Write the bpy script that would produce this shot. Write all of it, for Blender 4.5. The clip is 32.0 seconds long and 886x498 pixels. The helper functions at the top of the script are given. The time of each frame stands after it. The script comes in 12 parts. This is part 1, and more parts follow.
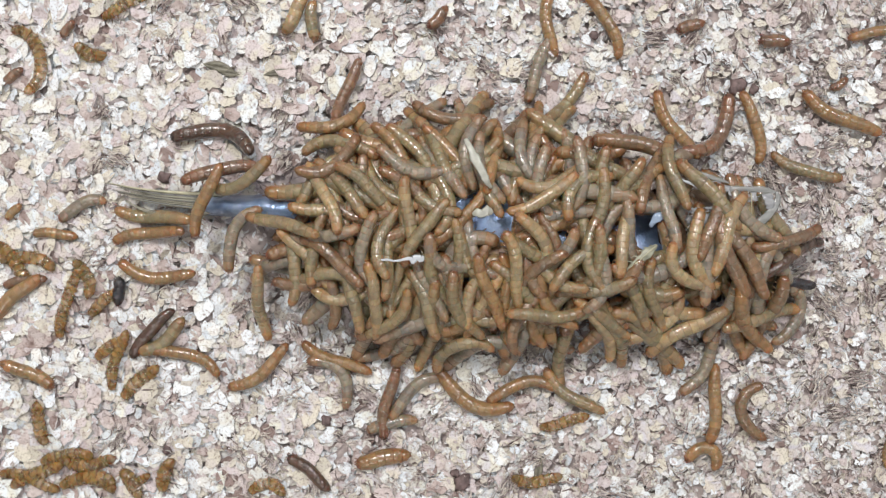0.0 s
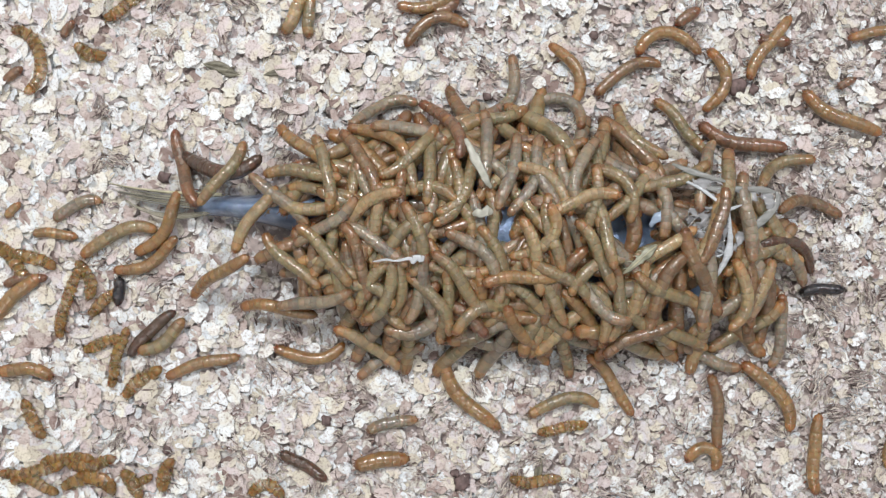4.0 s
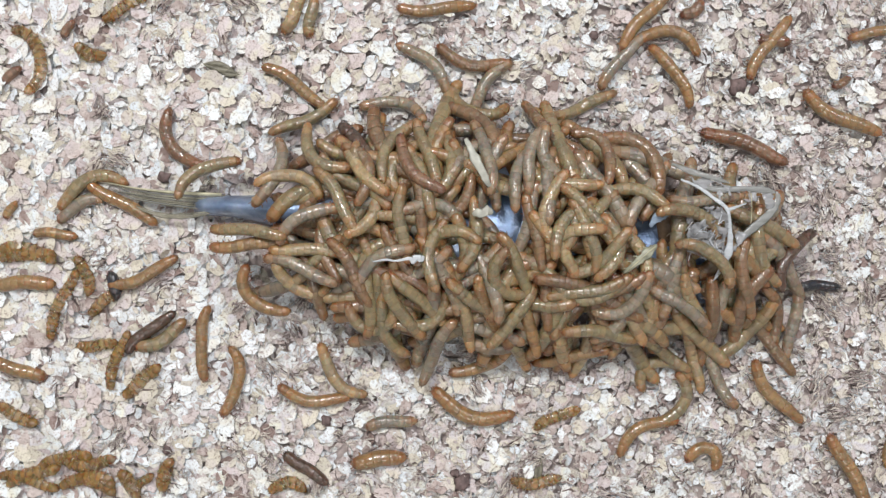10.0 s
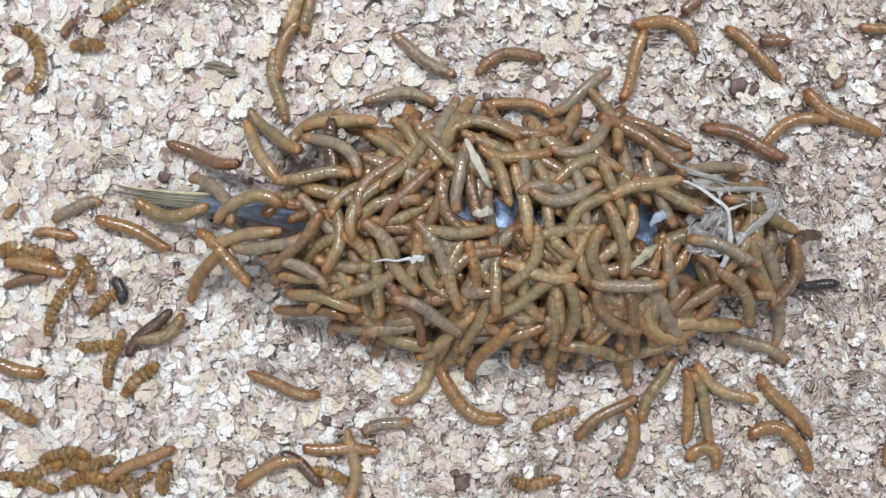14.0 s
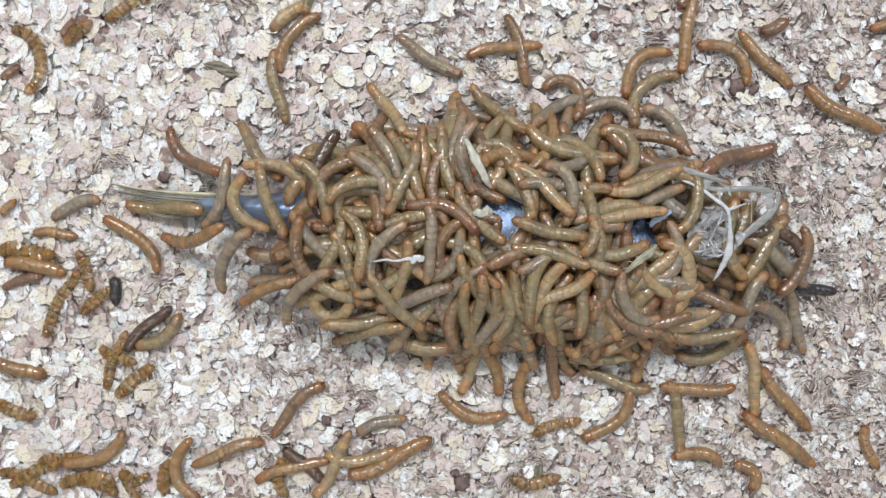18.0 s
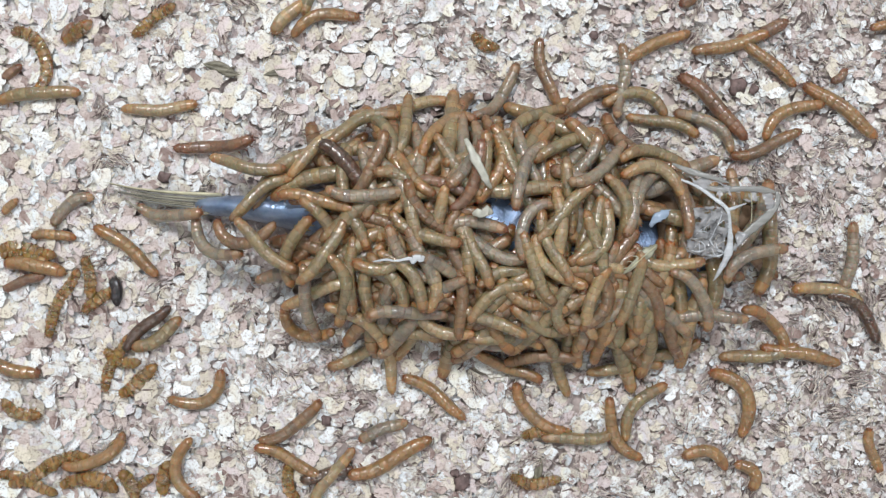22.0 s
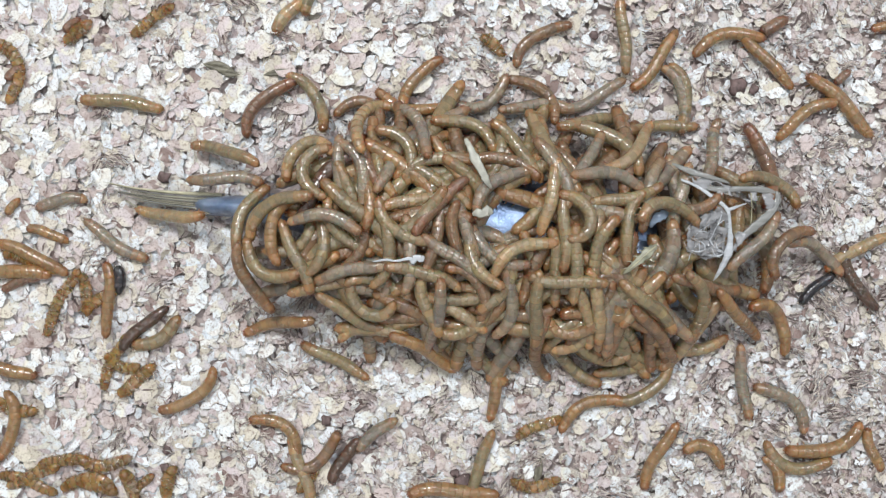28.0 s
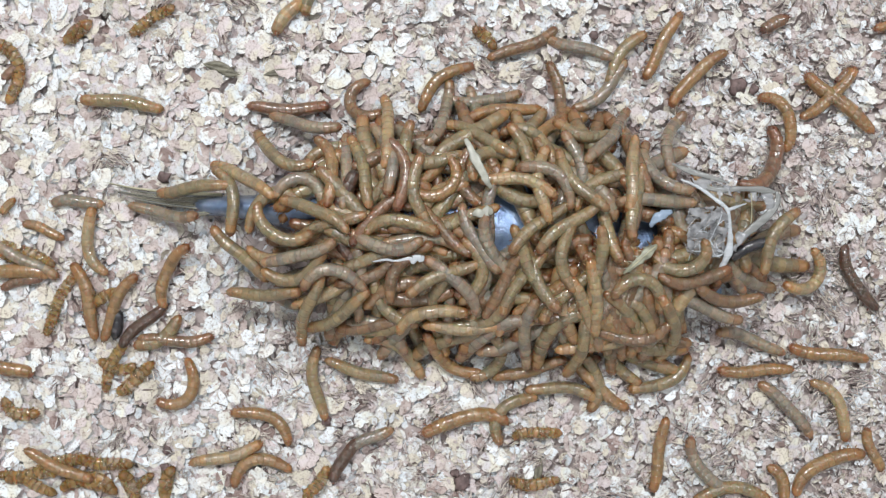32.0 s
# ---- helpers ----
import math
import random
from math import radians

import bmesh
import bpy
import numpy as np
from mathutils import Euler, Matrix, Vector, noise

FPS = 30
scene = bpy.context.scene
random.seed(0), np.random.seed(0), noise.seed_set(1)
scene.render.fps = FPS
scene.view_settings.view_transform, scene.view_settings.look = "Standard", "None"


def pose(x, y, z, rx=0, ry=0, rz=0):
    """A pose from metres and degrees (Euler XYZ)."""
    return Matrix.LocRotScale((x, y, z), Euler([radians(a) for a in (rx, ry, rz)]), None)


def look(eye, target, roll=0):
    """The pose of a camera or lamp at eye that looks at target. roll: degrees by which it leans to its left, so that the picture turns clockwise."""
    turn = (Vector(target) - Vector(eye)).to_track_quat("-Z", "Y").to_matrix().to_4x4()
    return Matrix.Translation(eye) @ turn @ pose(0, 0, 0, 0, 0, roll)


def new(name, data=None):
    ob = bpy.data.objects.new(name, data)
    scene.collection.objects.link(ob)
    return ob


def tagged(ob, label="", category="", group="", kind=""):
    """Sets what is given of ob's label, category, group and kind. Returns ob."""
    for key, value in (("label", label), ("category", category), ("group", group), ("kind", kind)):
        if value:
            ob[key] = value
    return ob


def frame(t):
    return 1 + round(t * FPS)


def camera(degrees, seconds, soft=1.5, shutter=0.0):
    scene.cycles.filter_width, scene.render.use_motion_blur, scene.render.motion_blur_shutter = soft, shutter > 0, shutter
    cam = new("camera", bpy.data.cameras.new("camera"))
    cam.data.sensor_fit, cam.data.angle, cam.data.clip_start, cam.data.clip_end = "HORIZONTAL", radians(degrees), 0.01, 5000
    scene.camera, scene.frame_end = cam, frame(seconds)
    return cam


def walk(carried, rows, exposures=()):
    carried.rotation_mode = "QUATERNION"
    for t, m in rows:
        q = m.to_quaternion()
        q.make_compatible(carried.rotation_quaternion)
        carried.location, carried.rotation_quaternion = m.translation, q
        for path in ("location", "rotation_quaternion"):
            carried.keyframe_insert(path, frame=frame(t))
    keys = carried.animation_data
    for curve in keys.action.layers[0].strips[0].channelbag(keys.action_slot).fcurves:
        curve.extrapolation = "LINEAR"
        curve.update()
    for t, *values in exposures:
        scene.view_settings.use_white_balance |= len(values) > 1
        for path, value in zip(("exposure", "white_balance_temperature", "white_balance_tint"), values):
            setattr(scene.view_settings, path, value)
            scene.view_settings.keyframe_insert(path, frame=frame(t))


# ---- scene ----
# A tray of bran with a dead fish under a heap of larvae, seen from straight above. One millimetre is 0.001.
EYE = 0.3028
cam = camera(45, 32.0, soft=1.35)
walk(cam, [(0, pose(0, 0, EYE)), (32, pose(0, 0, EYE))], exposures=[(0, 0.11, 6540, 12), (8, 0.11, 6450, 11), (14, 0.12, 6500, 12), (19, 0.12, 6360, 10.5), (32, 0.14, 6280, 10)])

# ---- light ----
world = bpy.data.worlds.new("world")
world.use_nodes = True
world.node_tree.nodes["Background"].inputs[0].default_value = (0.8, 0.85, 1.0, 1)
world.node_tree.nodes["Background"].inputs[1].default_value = 0.2
scene.world = world


def panel_light(name, eye, target, size, power, color):
    data = bpy.data.lights.new(name, "AREA")
    data.shape, data.size, data.size_y = "RECTANGLE", size[0], size[1]
    data.energy, data.color = power, color
    ob = new(name, data)
    ob.matrix_world = look(eye, target)
    return ob


panel_light("panel_light", (-0.35, 0.75, 1.36), (0, 0, 0), (0.36, 0.36), 14.2, (1.0, 0.985, 0.945))
panel_light("panel_light", (0.6, 0.55, 1.36), (0, 0, 0), (0.36, 0.36), 6.2, (0.93, 0.95, 1.0))
# weak fill added on the south side to lift the heap's shadows
panel_light("panel_light", (-0.15, -0.70, 1.36), (0, 0, 0), (0.36, 0.36), 2.4, (1.0, 0.98, 0.955))


# ---- materials ----
def material(name):
    mat = bpy.data.materials.new(name)
    mat.use_nodes = True
    return mat, mat.node_tree.nodes, mat.node_tree.links, mat.node_tree.nodes["Principled BSDF"]


def ramp(nodes, stops, mode="LINEAR"):
    node = nodes.new("ShaderNodeValToRGB")
    node.color_ramp.interpolation = mode
    while len(node.color_ramp.elements) < len(stops):
        node.color_ramp.elements.new(0.5)
    for e, (p, c) in zip(node.color_ramp.elements, stops):
        e.position, e.color = p, (*c, 1)
    return node


def noise_node(nodes, links, scale, detail=3, coord="Object"):
    tc = nodes.new("ShaderNodeTexCoord")
    n = nodes.new("ShaderNodeTexNoise")
    n.inputs["Scale"].default_value, n.inputs["Detail"].default_value = scale, detail
    links.new(tc.outputs[coord], n.inputs["Vector"])
    return n


def mix(nodes, links, a, b, fac, mode="MIX"):
    m = nodes.new("ShaderNodeMix")
    m.data_type, m.blend_type = "RGBA", mode
    for sock, v in ((m.inputs[0], fac), (m.inputs[6], a), (m.inputs[7], b)):
        if isinstance(v, (int, float)):
            sock.default_value = v
        elif isinstance(v, tuple):
            sock.default_value = (*v, 1)
        else:
            links.new(v, sock)
    return m.outputs[2]


def bump(nodes, links, height, bsdf, strength, distance):
    b = nodes.new("ShaderNodeBump")
    b.inputs["Strength"].default_value, b.inputs["Distance"].default_value = strength, distance
    links.new(height, b.inputs["Height"])
    links.new(b.outputs[0], bsdf.inputs["Normal"])


BRAN = [(0.0, (0.34, 0.255, 0.235)), (0.05, (0.54, 0.445, 0.42)), (0.14, (0.68, 0.60, 0.575)), (0.25, (0.70, 0.62, 0.635)), (0.35, (0.74, 0.695, 0.585)),
        (0.45, (0.715, 0.67, 0.60)), (0.53, (0.69, 0.66, 0.69)), (0.61, (0.79, 0.775, 0.69)), (0.67, (0.80, 0.87, 0.94)), (0.78, (0.86, 0.845, 0.80)), (0.90, (0.92, 0.96, 1.0))]
BRIGHT_BRAN = [(0.0, (0.66, 0.57, 0.55)), (0.14, (0.72, 0.645, 0.65)), (0.28, (0.76, 0.715, 0.60)), (0.40, (0.74, 0.68, 0.59)), (0.50, (0.69, 0.66, 0.71)),
               (0.58, (0.81, 0.79, 0.68)), (0.70, (0.83, 0.89, 0.93)), (0.82, (0.86, 0.84, 0.77)), (0.94, (0.90, 0.945, 0.97))]


def bran_material(name, per_object, stops):
    mat, nodes, links, bsdf = material(name)
    if per_object:
        pick = nodes.new("ShaderNodeObjectInfo").outputs["Random"]
    else:
        pick = nodes.new("ShaderNodeNewGeometry").outputs["Random Per Island"]
    base = ramp(nodes, stops)
    drift = noise_node(nodes, links, 330, 3)
    shift = nodes.new("ShaderNodeMath")
    shift.operation = "MULTIPLY_ADD"
    shift.inputs[1].default_value, shift.inputs[2].default_value = 0.20, -0.10
    links.new(drift.outputs[0], shift.inputs[0])
    sway = nodes.new("ShaderNodeMath")
    links.new(pick, sway.inputs[0])
    links.new(shift.outputs[0], sway.inputs[1])
    patch = noise_node(nodes, links, 75, 2)
    lean = nodes.new("ShaderNodeMath")
    lean.operation = "MULTIPLY_ADD"
    lean.inputs[1].default_value, lean.inputs[2].default_value = 0.62, -0.31
    links.new(patch.outputs[0], lean.inputs[0])
    both = nodes.new("ShaderNodeMath")
    links.new(sway.outputs[0], both.inputs[0])
    links.new(lean.outputs[0], both.inputs[1])
    links.new(both.outputs[0], base.inputs[0])
    spots = noise_node(nodes, links, 820, 6)
    blot = ramp(nodes, [(0.30, (0.56, 0.48, 0.46)), (0.42, (0.88, 0.87, 0.86)), (0.50, (0.97, 0.975, 0.97)), (0.72, (1.05, 1.05, 1.05))])
    links.new(spots.outputs[0], blot.inputs[0])
    col = mix(nodes, links, base.outputs[0], blot.outputs[0], 0.8, "MULTIPLY")
    fleck = ramp(nodes, [(0.34, (0.52, 0.43, 0.39)), (0.42, (0.93, 0.92, 0.91)), (0.55, (1.0, 1.0, 1.0)), (0.68, (1.05, 1.05, 1.05))])
    links.new(noise_node(nodes, links, 1700, 5).outputs[0], fleck.inputs[0])
    col = mix(nodes, links, col, fleck.outputs[0], 0.85, "MULTIPLY")
    links.new(col, bsdf.inputs["Base Color"])
    bsdf.inputs["Roughness"].default_value = 0.62
    bsdf.inputs["Specular IOR Level"].default_value = 0.35
    fine = noise_node(nodes, links, 2600, 4)
    bump(nodes, links, fine.outputs[0], bsdf, 0.8, 0.0003)
    return mat


MAT_FLAKE = bran_material("bran_flake_surface", False, BRAN)
MAT_BIG_FLAKE = bran_material("large_bran_flake_surface", True, BRIGHT_BRAN)
MAT_CRUMBS = bran_material("bran_crumb_surface", False, [(0.0, (0.34, 0.27, 0.26)), (0.12, (0.53, 0.46, 0.45)), (0.32, (0.65, 0.585, 0.585)),
                                                          (0.55, (0.71, 0.665, 0.67)), (0.8, (0.77, 0.76, 0.76))])
MAT_HUSK = bran_material("husk_sliver_surface", False, [(0.0, (0.13, 0.10, 0.098)), (0.16, (0.29, 0.235, 0.225)), (0.36, (0.50, 0.43, 0.42)),
                                                          (0.55, (0.62, 0.55, 0.52)), (0.72, (0.74, 0.68, 0.62))])


def plain(name, color, rough=0.6, vary=0.15, scale=40.0, metal=0.0):
    mat, nodes, links, bsdf = material(name)
    n = noise_node(nodes, links, scale, 4)
    r = ramp(nodes, [(0.3, tuple(c * (1 - vary) for c in color)), (0.7, tuple(min(1, c * (1 + vary)) for c in color))])
    links.new(n.outputs[0], r.inputs[0])
    links.new(r.outputs[0], bsdf.inputs["Base Color"])
    bsdf.inputs["Roughness"].default_value, bsdf.inputs["Metallic"].default_value = rough, metal
    bump(nodes, links, n.outputs[0], bsdf, 0.3, 0.0006)
    return mat


MAT_MEAL = plain("fine_bran_meal", (0.47, 0.40, 0.38), 0.9, 0.22, 500)
MAT_WALL = plain("white_wall_paint", (0.78, 0.78, 0.77), 0.8, 0.03, 8)
MAT_TABLE = plain("grey_laminate", (0.45, 0.45, 0.45), 0.5, 0.05, 30)


def cuticle(name, body, band, rough=0.30, pale=None, clear=0.0):
    """Larva skin: body colour, with a darker band at the rear rim of each ring, mottled and wet."""
    mat, nodes, links, bsdf = material(name)
    tc = nodes.new("ShaderNodeTexCoord")
    sep = nodes.new("ShaderNodeSeparateXYZ")
    links.new(tc.outputs["Object"], sep.inputs[0])
    rng = nodes.new("ShaderNodeMapRange")
    rng.inputs["From Min"].default_value, rng.inputs["From Max"].default_value = -0.0012, 0.0012
    links.new(sep.outputs["X"], rng.inputs["Value"])
    r = ramp(nodes, [(0.02, (0.85, 0.85, 0.85)), (0.36 if clear else 0.14, (0, 0, 0)), (0.95, (0, 0, 0)), (1.0, (0.2, 0.2, 0.2))])
    links.new(rng.outputs[0], r.inputs[0])
    chance = nodes.new("ShaderNodeObjectInfo").outputs["Random"]
    shift = nodes.new("ShaderNodeMath")
    shift.operation = "MULTIPLY"
    shift.inputs[1].default_value = 60.0
    links.new(chance, shift.inputs[0])

    def own_noise(scale, detail):
        n = noise_node(nodes, links, scale, detail)
        n.noise_dimensions = "4D"
        links.new(shift.outputs[0], n.inputs["W"])
        return n

    mott = own_noise(420, 4)
    mr = ramp(nodes, [(0.3, tuple(c * (0.42 if clear else 0.72) for c in body)), (0.55, body), (0.75, pale or tuple(min(1, c * 1.3) for c in body))])
    links.new(mott.outputs[0], mr.inputs[0])
    col = mix(nodes, links, mr.outputs[0], band, r.outputs[0]) if band else mr.outputs[0]
    tone = ramp(nodes, [(0.0, (0.84, 0.86, 0.92)), (0.5, (1.0, 1.0, 0.98)), (1.0, (1.17, 1.13, 1.04))])
    links.new(chance, tone.inputs[0])
    col = mix(nodes, links, col, tone.outputs[0], 1.0, "MULTIPLY")
    links.new(col, bsdf.inputs["Base Color"])
    bsdf.inputs["Alpha"].default_value = 1 - clear
    bsdf.inputs["Roughness"].default_value = rough
    bsdf.inputs["Coat Weight"].default_value, bsdf.inputs["Coat Roughness"].default_value = 0.85, 0.08
    bsdf.inputs["Subsurface Weight"].default_value, bsdf.inputs["Subsurface Scale"].default_value = 0.42, 0.0014
    wrinkle = own_noise(1300, 3)
    dent = own_noise(560, 2)
    bump(nodes, links, mix(nodes, links, wrinkle.outputs[0], dent.outputs[0], 0.75), bsdf, 1.0 if clear else 0.7, 0.0018 if clear else 0.0011)
    return mat


# ---- building helpers ----
def part(name, bm, mat, parent=None, label=""):
    me = bpy.data.meshes.new(name)
    bm.to_mesh(me)
    bm.free()
    me.materials.append(mat)
    for p in me.polygons:
        p.use_smooth = True
    ob = new(name, me)
    ob.parent = parent
    if label:
        tagged(ob, label)
    return ob


def slab(bm, lo, hi):
    vs = bmesh.ops.create_cube(bm, size=1)["verts"]
    for v in vs:
        v.co = Vector([l + (h - l) * (c + 0.5) for l, h, c in zip(lo, hi, v.co)])


def lathe(bm, profile, sides=12, squash=1.0):
    """Rings along x; profile: (x, radius) or (x, radius, rise). Closed at both ends."""
    rings = []
    for x, r, *rise in profile:
        ring = []
        for k in range(sides):
            a = 2 * math.pi * k / sides
            ring.append(bm.verts.new((x, r * math.cos(a), r * squash * math.sin(a) + (rise[0] if rise else 0))))
        rings.append(ring)
    for a, b in zip(rings, rings[1:]):
        for k in range(sides):
            bm.faces.new((a[k], b[k], b[(k + 1) % sides], a[(k + 1) % sides]))
    bm.faces.new(list(rings[0]))
    bm.faces.new(list(reversed(rings[-1])))
    bmesh.ops.recalc_face_normals(bm, faces=bm.faces)


def rod(bm, points, radii, sides=6, flat=1.0):
    """A bent rod through points (Vectors), with a radius at each."""
    rings = []
    for i, p in enumerate(points):
        t = (points[min(i + 1, len(points) - 1)] - points[max(i - 1, 0)]).normalized()
        u = t.cross(Vector((0, 0, 1)))
        u = u.normalized() if u.length > 1e-6 else Vector((1, 0, 0))
        w = t.cross(u)
        rings.append([bm.verts.new(p + radii[i] * (math.cos(2 * math.pi * k / sides) * u + flat * math.sin(2 * math.pi * k / sides) * w)) for k in range(sides)])
    for a, b in zip(rings, rings[1:]):
        for k in range(sides):
            bm.faces.new((a[k], a[(k + 1) % sides], b[(k + 1) % sides], b[k]))
    bm.faces.new(list(reversed(rings[0])))
    bm.faces.new(list(rings[-1]))
    bmesh.ops.recalc_face_normals(bm, faces=bm.faces)


# ---- lie of the land: bran bed with the heap on the fish ----
def heap(x, y):
    """Height of the heap's surface over the bran at (x, y)."""
    dx, dy = (x - 0.0135) / 0.092, (y - 0.004 + 0.04 * (x - 0.0135)) / (0.036 - 0.05 * abs(x - 0.018) ** 1.0 * 0.6)
    r = abs(dx) ** 2.4 + abs(dy) ** 2.2
    return 0.0165 * (1 - r) ** 0.62 if r < 1 else 0.0


# ---- larvae ----
RINGS = 13
STEP = 0.00206
GIRTH = 0.00214
TAPER = [0.80, 0.86, 0.92, 0.97, 1.0, 1.0, 1.0, 1.0, 1.0, 0.98, 0.93, 0.84, 0.62]


def ring_mesh(i, mat, husk=False):
    """One ring of a larva: head, thorax and abdomen rings, tail cone. Front is +x."""
    bm = bmesh.new()
    h, g = STEP / 2, GIRTH
    r0, r1, r2 = [GIRTH * TAPER[min(max(k, 0), RINGS - 1)] for k in (i - 1, i, i + 1)]
    if i == 0:
        lathe(bm, [(-h * 2.2, r1 * 1.0), (-h * 1.4, r1 * 1.02), (-h * 0.8, r1 * 0.97), (-h * 0.25, r1 * 0.86), (h * 0.2, r1 * 0.66), (h * 0.45, r1 * 0.4), (h * 0.55, r1 * 0.12)], 10, 0.93)
        for s in (-1, 1):
            rod(bm, [Vector((0, s * r1 * 0.6, 0)), Vector((h * 0.9, s * r1 * 0.8, 0.0001))], [0.00016, 0.00008], 4)
            rod(bm, [Vector((h * 0.2, s * r1 * 0.3, -0.0002)), Vector((h * 0.9, s * r1 * 0.12, -0.0003))], [0.00028, 0.0001], 4)
    elif i == RINGS - 1:
        lathe(bm, [(h * 1.6, r0 * 0.9), (h * 0.8, r0 * 0.95), (-h * 0.2, r1 * 1.1), (-h * 0.9, r1 * 0.66), (-h * 1.35, r1 * 0.2)], 10, 0.9)
        for s in (-1, 1):
            rod(bm, [Vector((-h * 1.0, s * r1 * 0.3, 0.0003)), Vector((-h * 1.7, s * r1 * 0.35, 0.0006))], [0.0002, 0.00005], 4)
    else:
        front, rear = (r0 + r1) / 2, (r1 + r2) / 2
        lathe(bm, [(h * 1.5, front * 0.93), (h * 1.05, front * 0.975), (h * 0.6, (front + r1) * 0.498), (-h * 0.2, r1 * 1.0), (-h * 0.9, rear * 1.005), (-h * 1.16, rear * 0.985), (-h * 1.25, rear * 0.9)], 12, 0.94)
        if husk:
            # an empty skin: ridged, dented and half flattened
            for v in bm.verts:
                ridge = 1.0 + (0.07 if v.co.x < -h * 0.5 else -0.09 if v.co.x > h * 0.5 else 0.0)
                v.co.y *= ridge * (1 + 0.14 * noise.noise((v.co.x * 500, i * 3.1, v.co.y * 300)))
                v.co.z *= 0.55 * ridge * (1 + 0.5 * noise.noise((v.co.y * 600, i * 1.7, v.co.x * 400)))
            torn = [f for f in bm.faces if noise.noise(f.calc_center_median() * 600 + Vector((i * 2.3, 0, 0))) > 0.36]
            bmesh.ops.delete(bm, geom=torn, context="FACES")
        if i in (1, 2, 3):
            for s in (-1, 1):
                rod(bm, [Vector((0, s * r1 * 0.55, -r1 * 0.6)), Vector((h * 0.4, s * r1 * 1.1, -r1 * 0.75)), Vector((h * 0.9, s * r1 * 1.35, -r1 * 0.98))],
                    [0.00028, 0.0002, 0.00008], 4)
    me = bpy.data.meshes.new("ring")
    bm.to_mesh(me)
    bm.free()
    me.materials.append(mat)
    for p in me.polygons:
        p.use_smooth = True
    return me


def larva_kit(name, body, ends, head, rough=0.30, clear=0.0):
    body = body if clear else (body[0] * 0.97, body[1] * 0.96, body[2] * 1.08)
    ends = tuple(0.64 * a + 0.36 * b for a, b in zip(ends, body))
    rim = 0.34 if clear else 0.62
    mid = cuticle(name + "_cuticle", body, tuple(rim * a + 0.16 * b for a, b in zip(body, ends)), rough, None, clear)
    near = cuticle(name + "_rear_cuticle", tuple(0.55 * a + 0.45 * b for a, b in zip(body, ends)), ends, rough, None, clear)
    tip = cuticle(name + "_end_cuticle", ends, tuple(c * 0.55 for c in ends), rough, None, clear * 0.7)
    face = cuticle(name + "_head_capsule", tuple(0.8 * a + 0.2 * b for a, b in zip(head, ends)), None, rough, None, clear * 0.7)
    mats = [tip, tip, near] + [mid] * 7 + [near, near, tip] if clear else [face, tip, near] + [mid] * 7 + [near, near, tip]
    return [ring_mesh(i, m, clear > 0) for i, m in enumerate(mats)]


BODY = {}


def larva(kit, label, group="", size=1.0, name="mealworm", category="mealworm", rings=RINGS):
    root = tagged(new(name), label, category, group)
    root.empty_display_size = 0.005
    for k in range(rings):
        i = round(k * (RINGS - 1) / (rings - 1))
        me = kit[i]
        ob = new("head" if i == 0 else "tail_tip" if i == RINGS - 1 else "body_ring", me)
        ob.parent = root
        BODY.setdefault(root.name, []).append(ob)
    root.scale = (size,) * 3
    return root


def spine(bend, n=RINGS):
    """Places and headings of n rings about the body's middle, for a total turn of bend degrees from tail to head."""
    b = radians(bend)
    th = [b * ((n - 1) / 2 - i) / (n - 1) + 0.17 * math.sin(2 * math.pi * i / (n - 1) + bend * 0.06) for i in range(n)]
    pts = [(0.0, 0.0)]
    for i in range(n - 1):
        a = (th[i] + th[i + 1]) / 2
        pts.append((pts[-1][0] - STEP * math.cos(a), pts[-1][1] - STEP * math.sin(a)))
    cx, cy = sum(p[0] for p in pts) / n, sum(p[1] for p in pts) / n
    return [(p[0] - cx, p[1] - cy, a) for p, a in zip(pts, th)]


def lie(size, x, y, heading, bend, lift, tip=0.0, n=RINGS):
    """Root pose, and the ring poses under it, of a larva that lies on bran and heap. tip: rise from tail to head, in metres."""
    z0 = GIRTH * size + heap(x, y) + lift
    hd = radians(heading)
    ch, sh = math.cos(hd), math.sin(hd)
    rings = spine(bend, n)
    zs = []
    for k, (lx, ly, a) in enumerate(rings):
        wx, wy = x + size * (lx * ch - ly * sh), y + size * (lx * sh + ly * ch)
        ground = heap(wx, wy)
        z = GIRTH * size * (0.62 + 0.28 * min(1, ground / 0.004)) + ground + lift + tip * (0.5 - k / (n - 1))
        zs.append(max(z, GIRTH * size * 0.3))
    sm = [sum(zs[max(0, k - 2):k + 3]) / len(zs[max(0, k - 2):k + 3]) for k in range(n)]
    poses = []
    for k, (lx, ly, a) in enumerate(rings):
        slope = (sm[max(k - 1, 0)] - sm[min(k + 1, n - 1)]) / (size * STEP * (min(k + 1, n - 1) - max(k - 1, 0)))
        poses.append(Matrix.LocRotScale((lx, ly, (sm[k] - z0) / size), Euler((0, -math.atan(slope), a)), None))
    return pose(x, y, z0, 0, 0, heading), poses


LIFT = {}


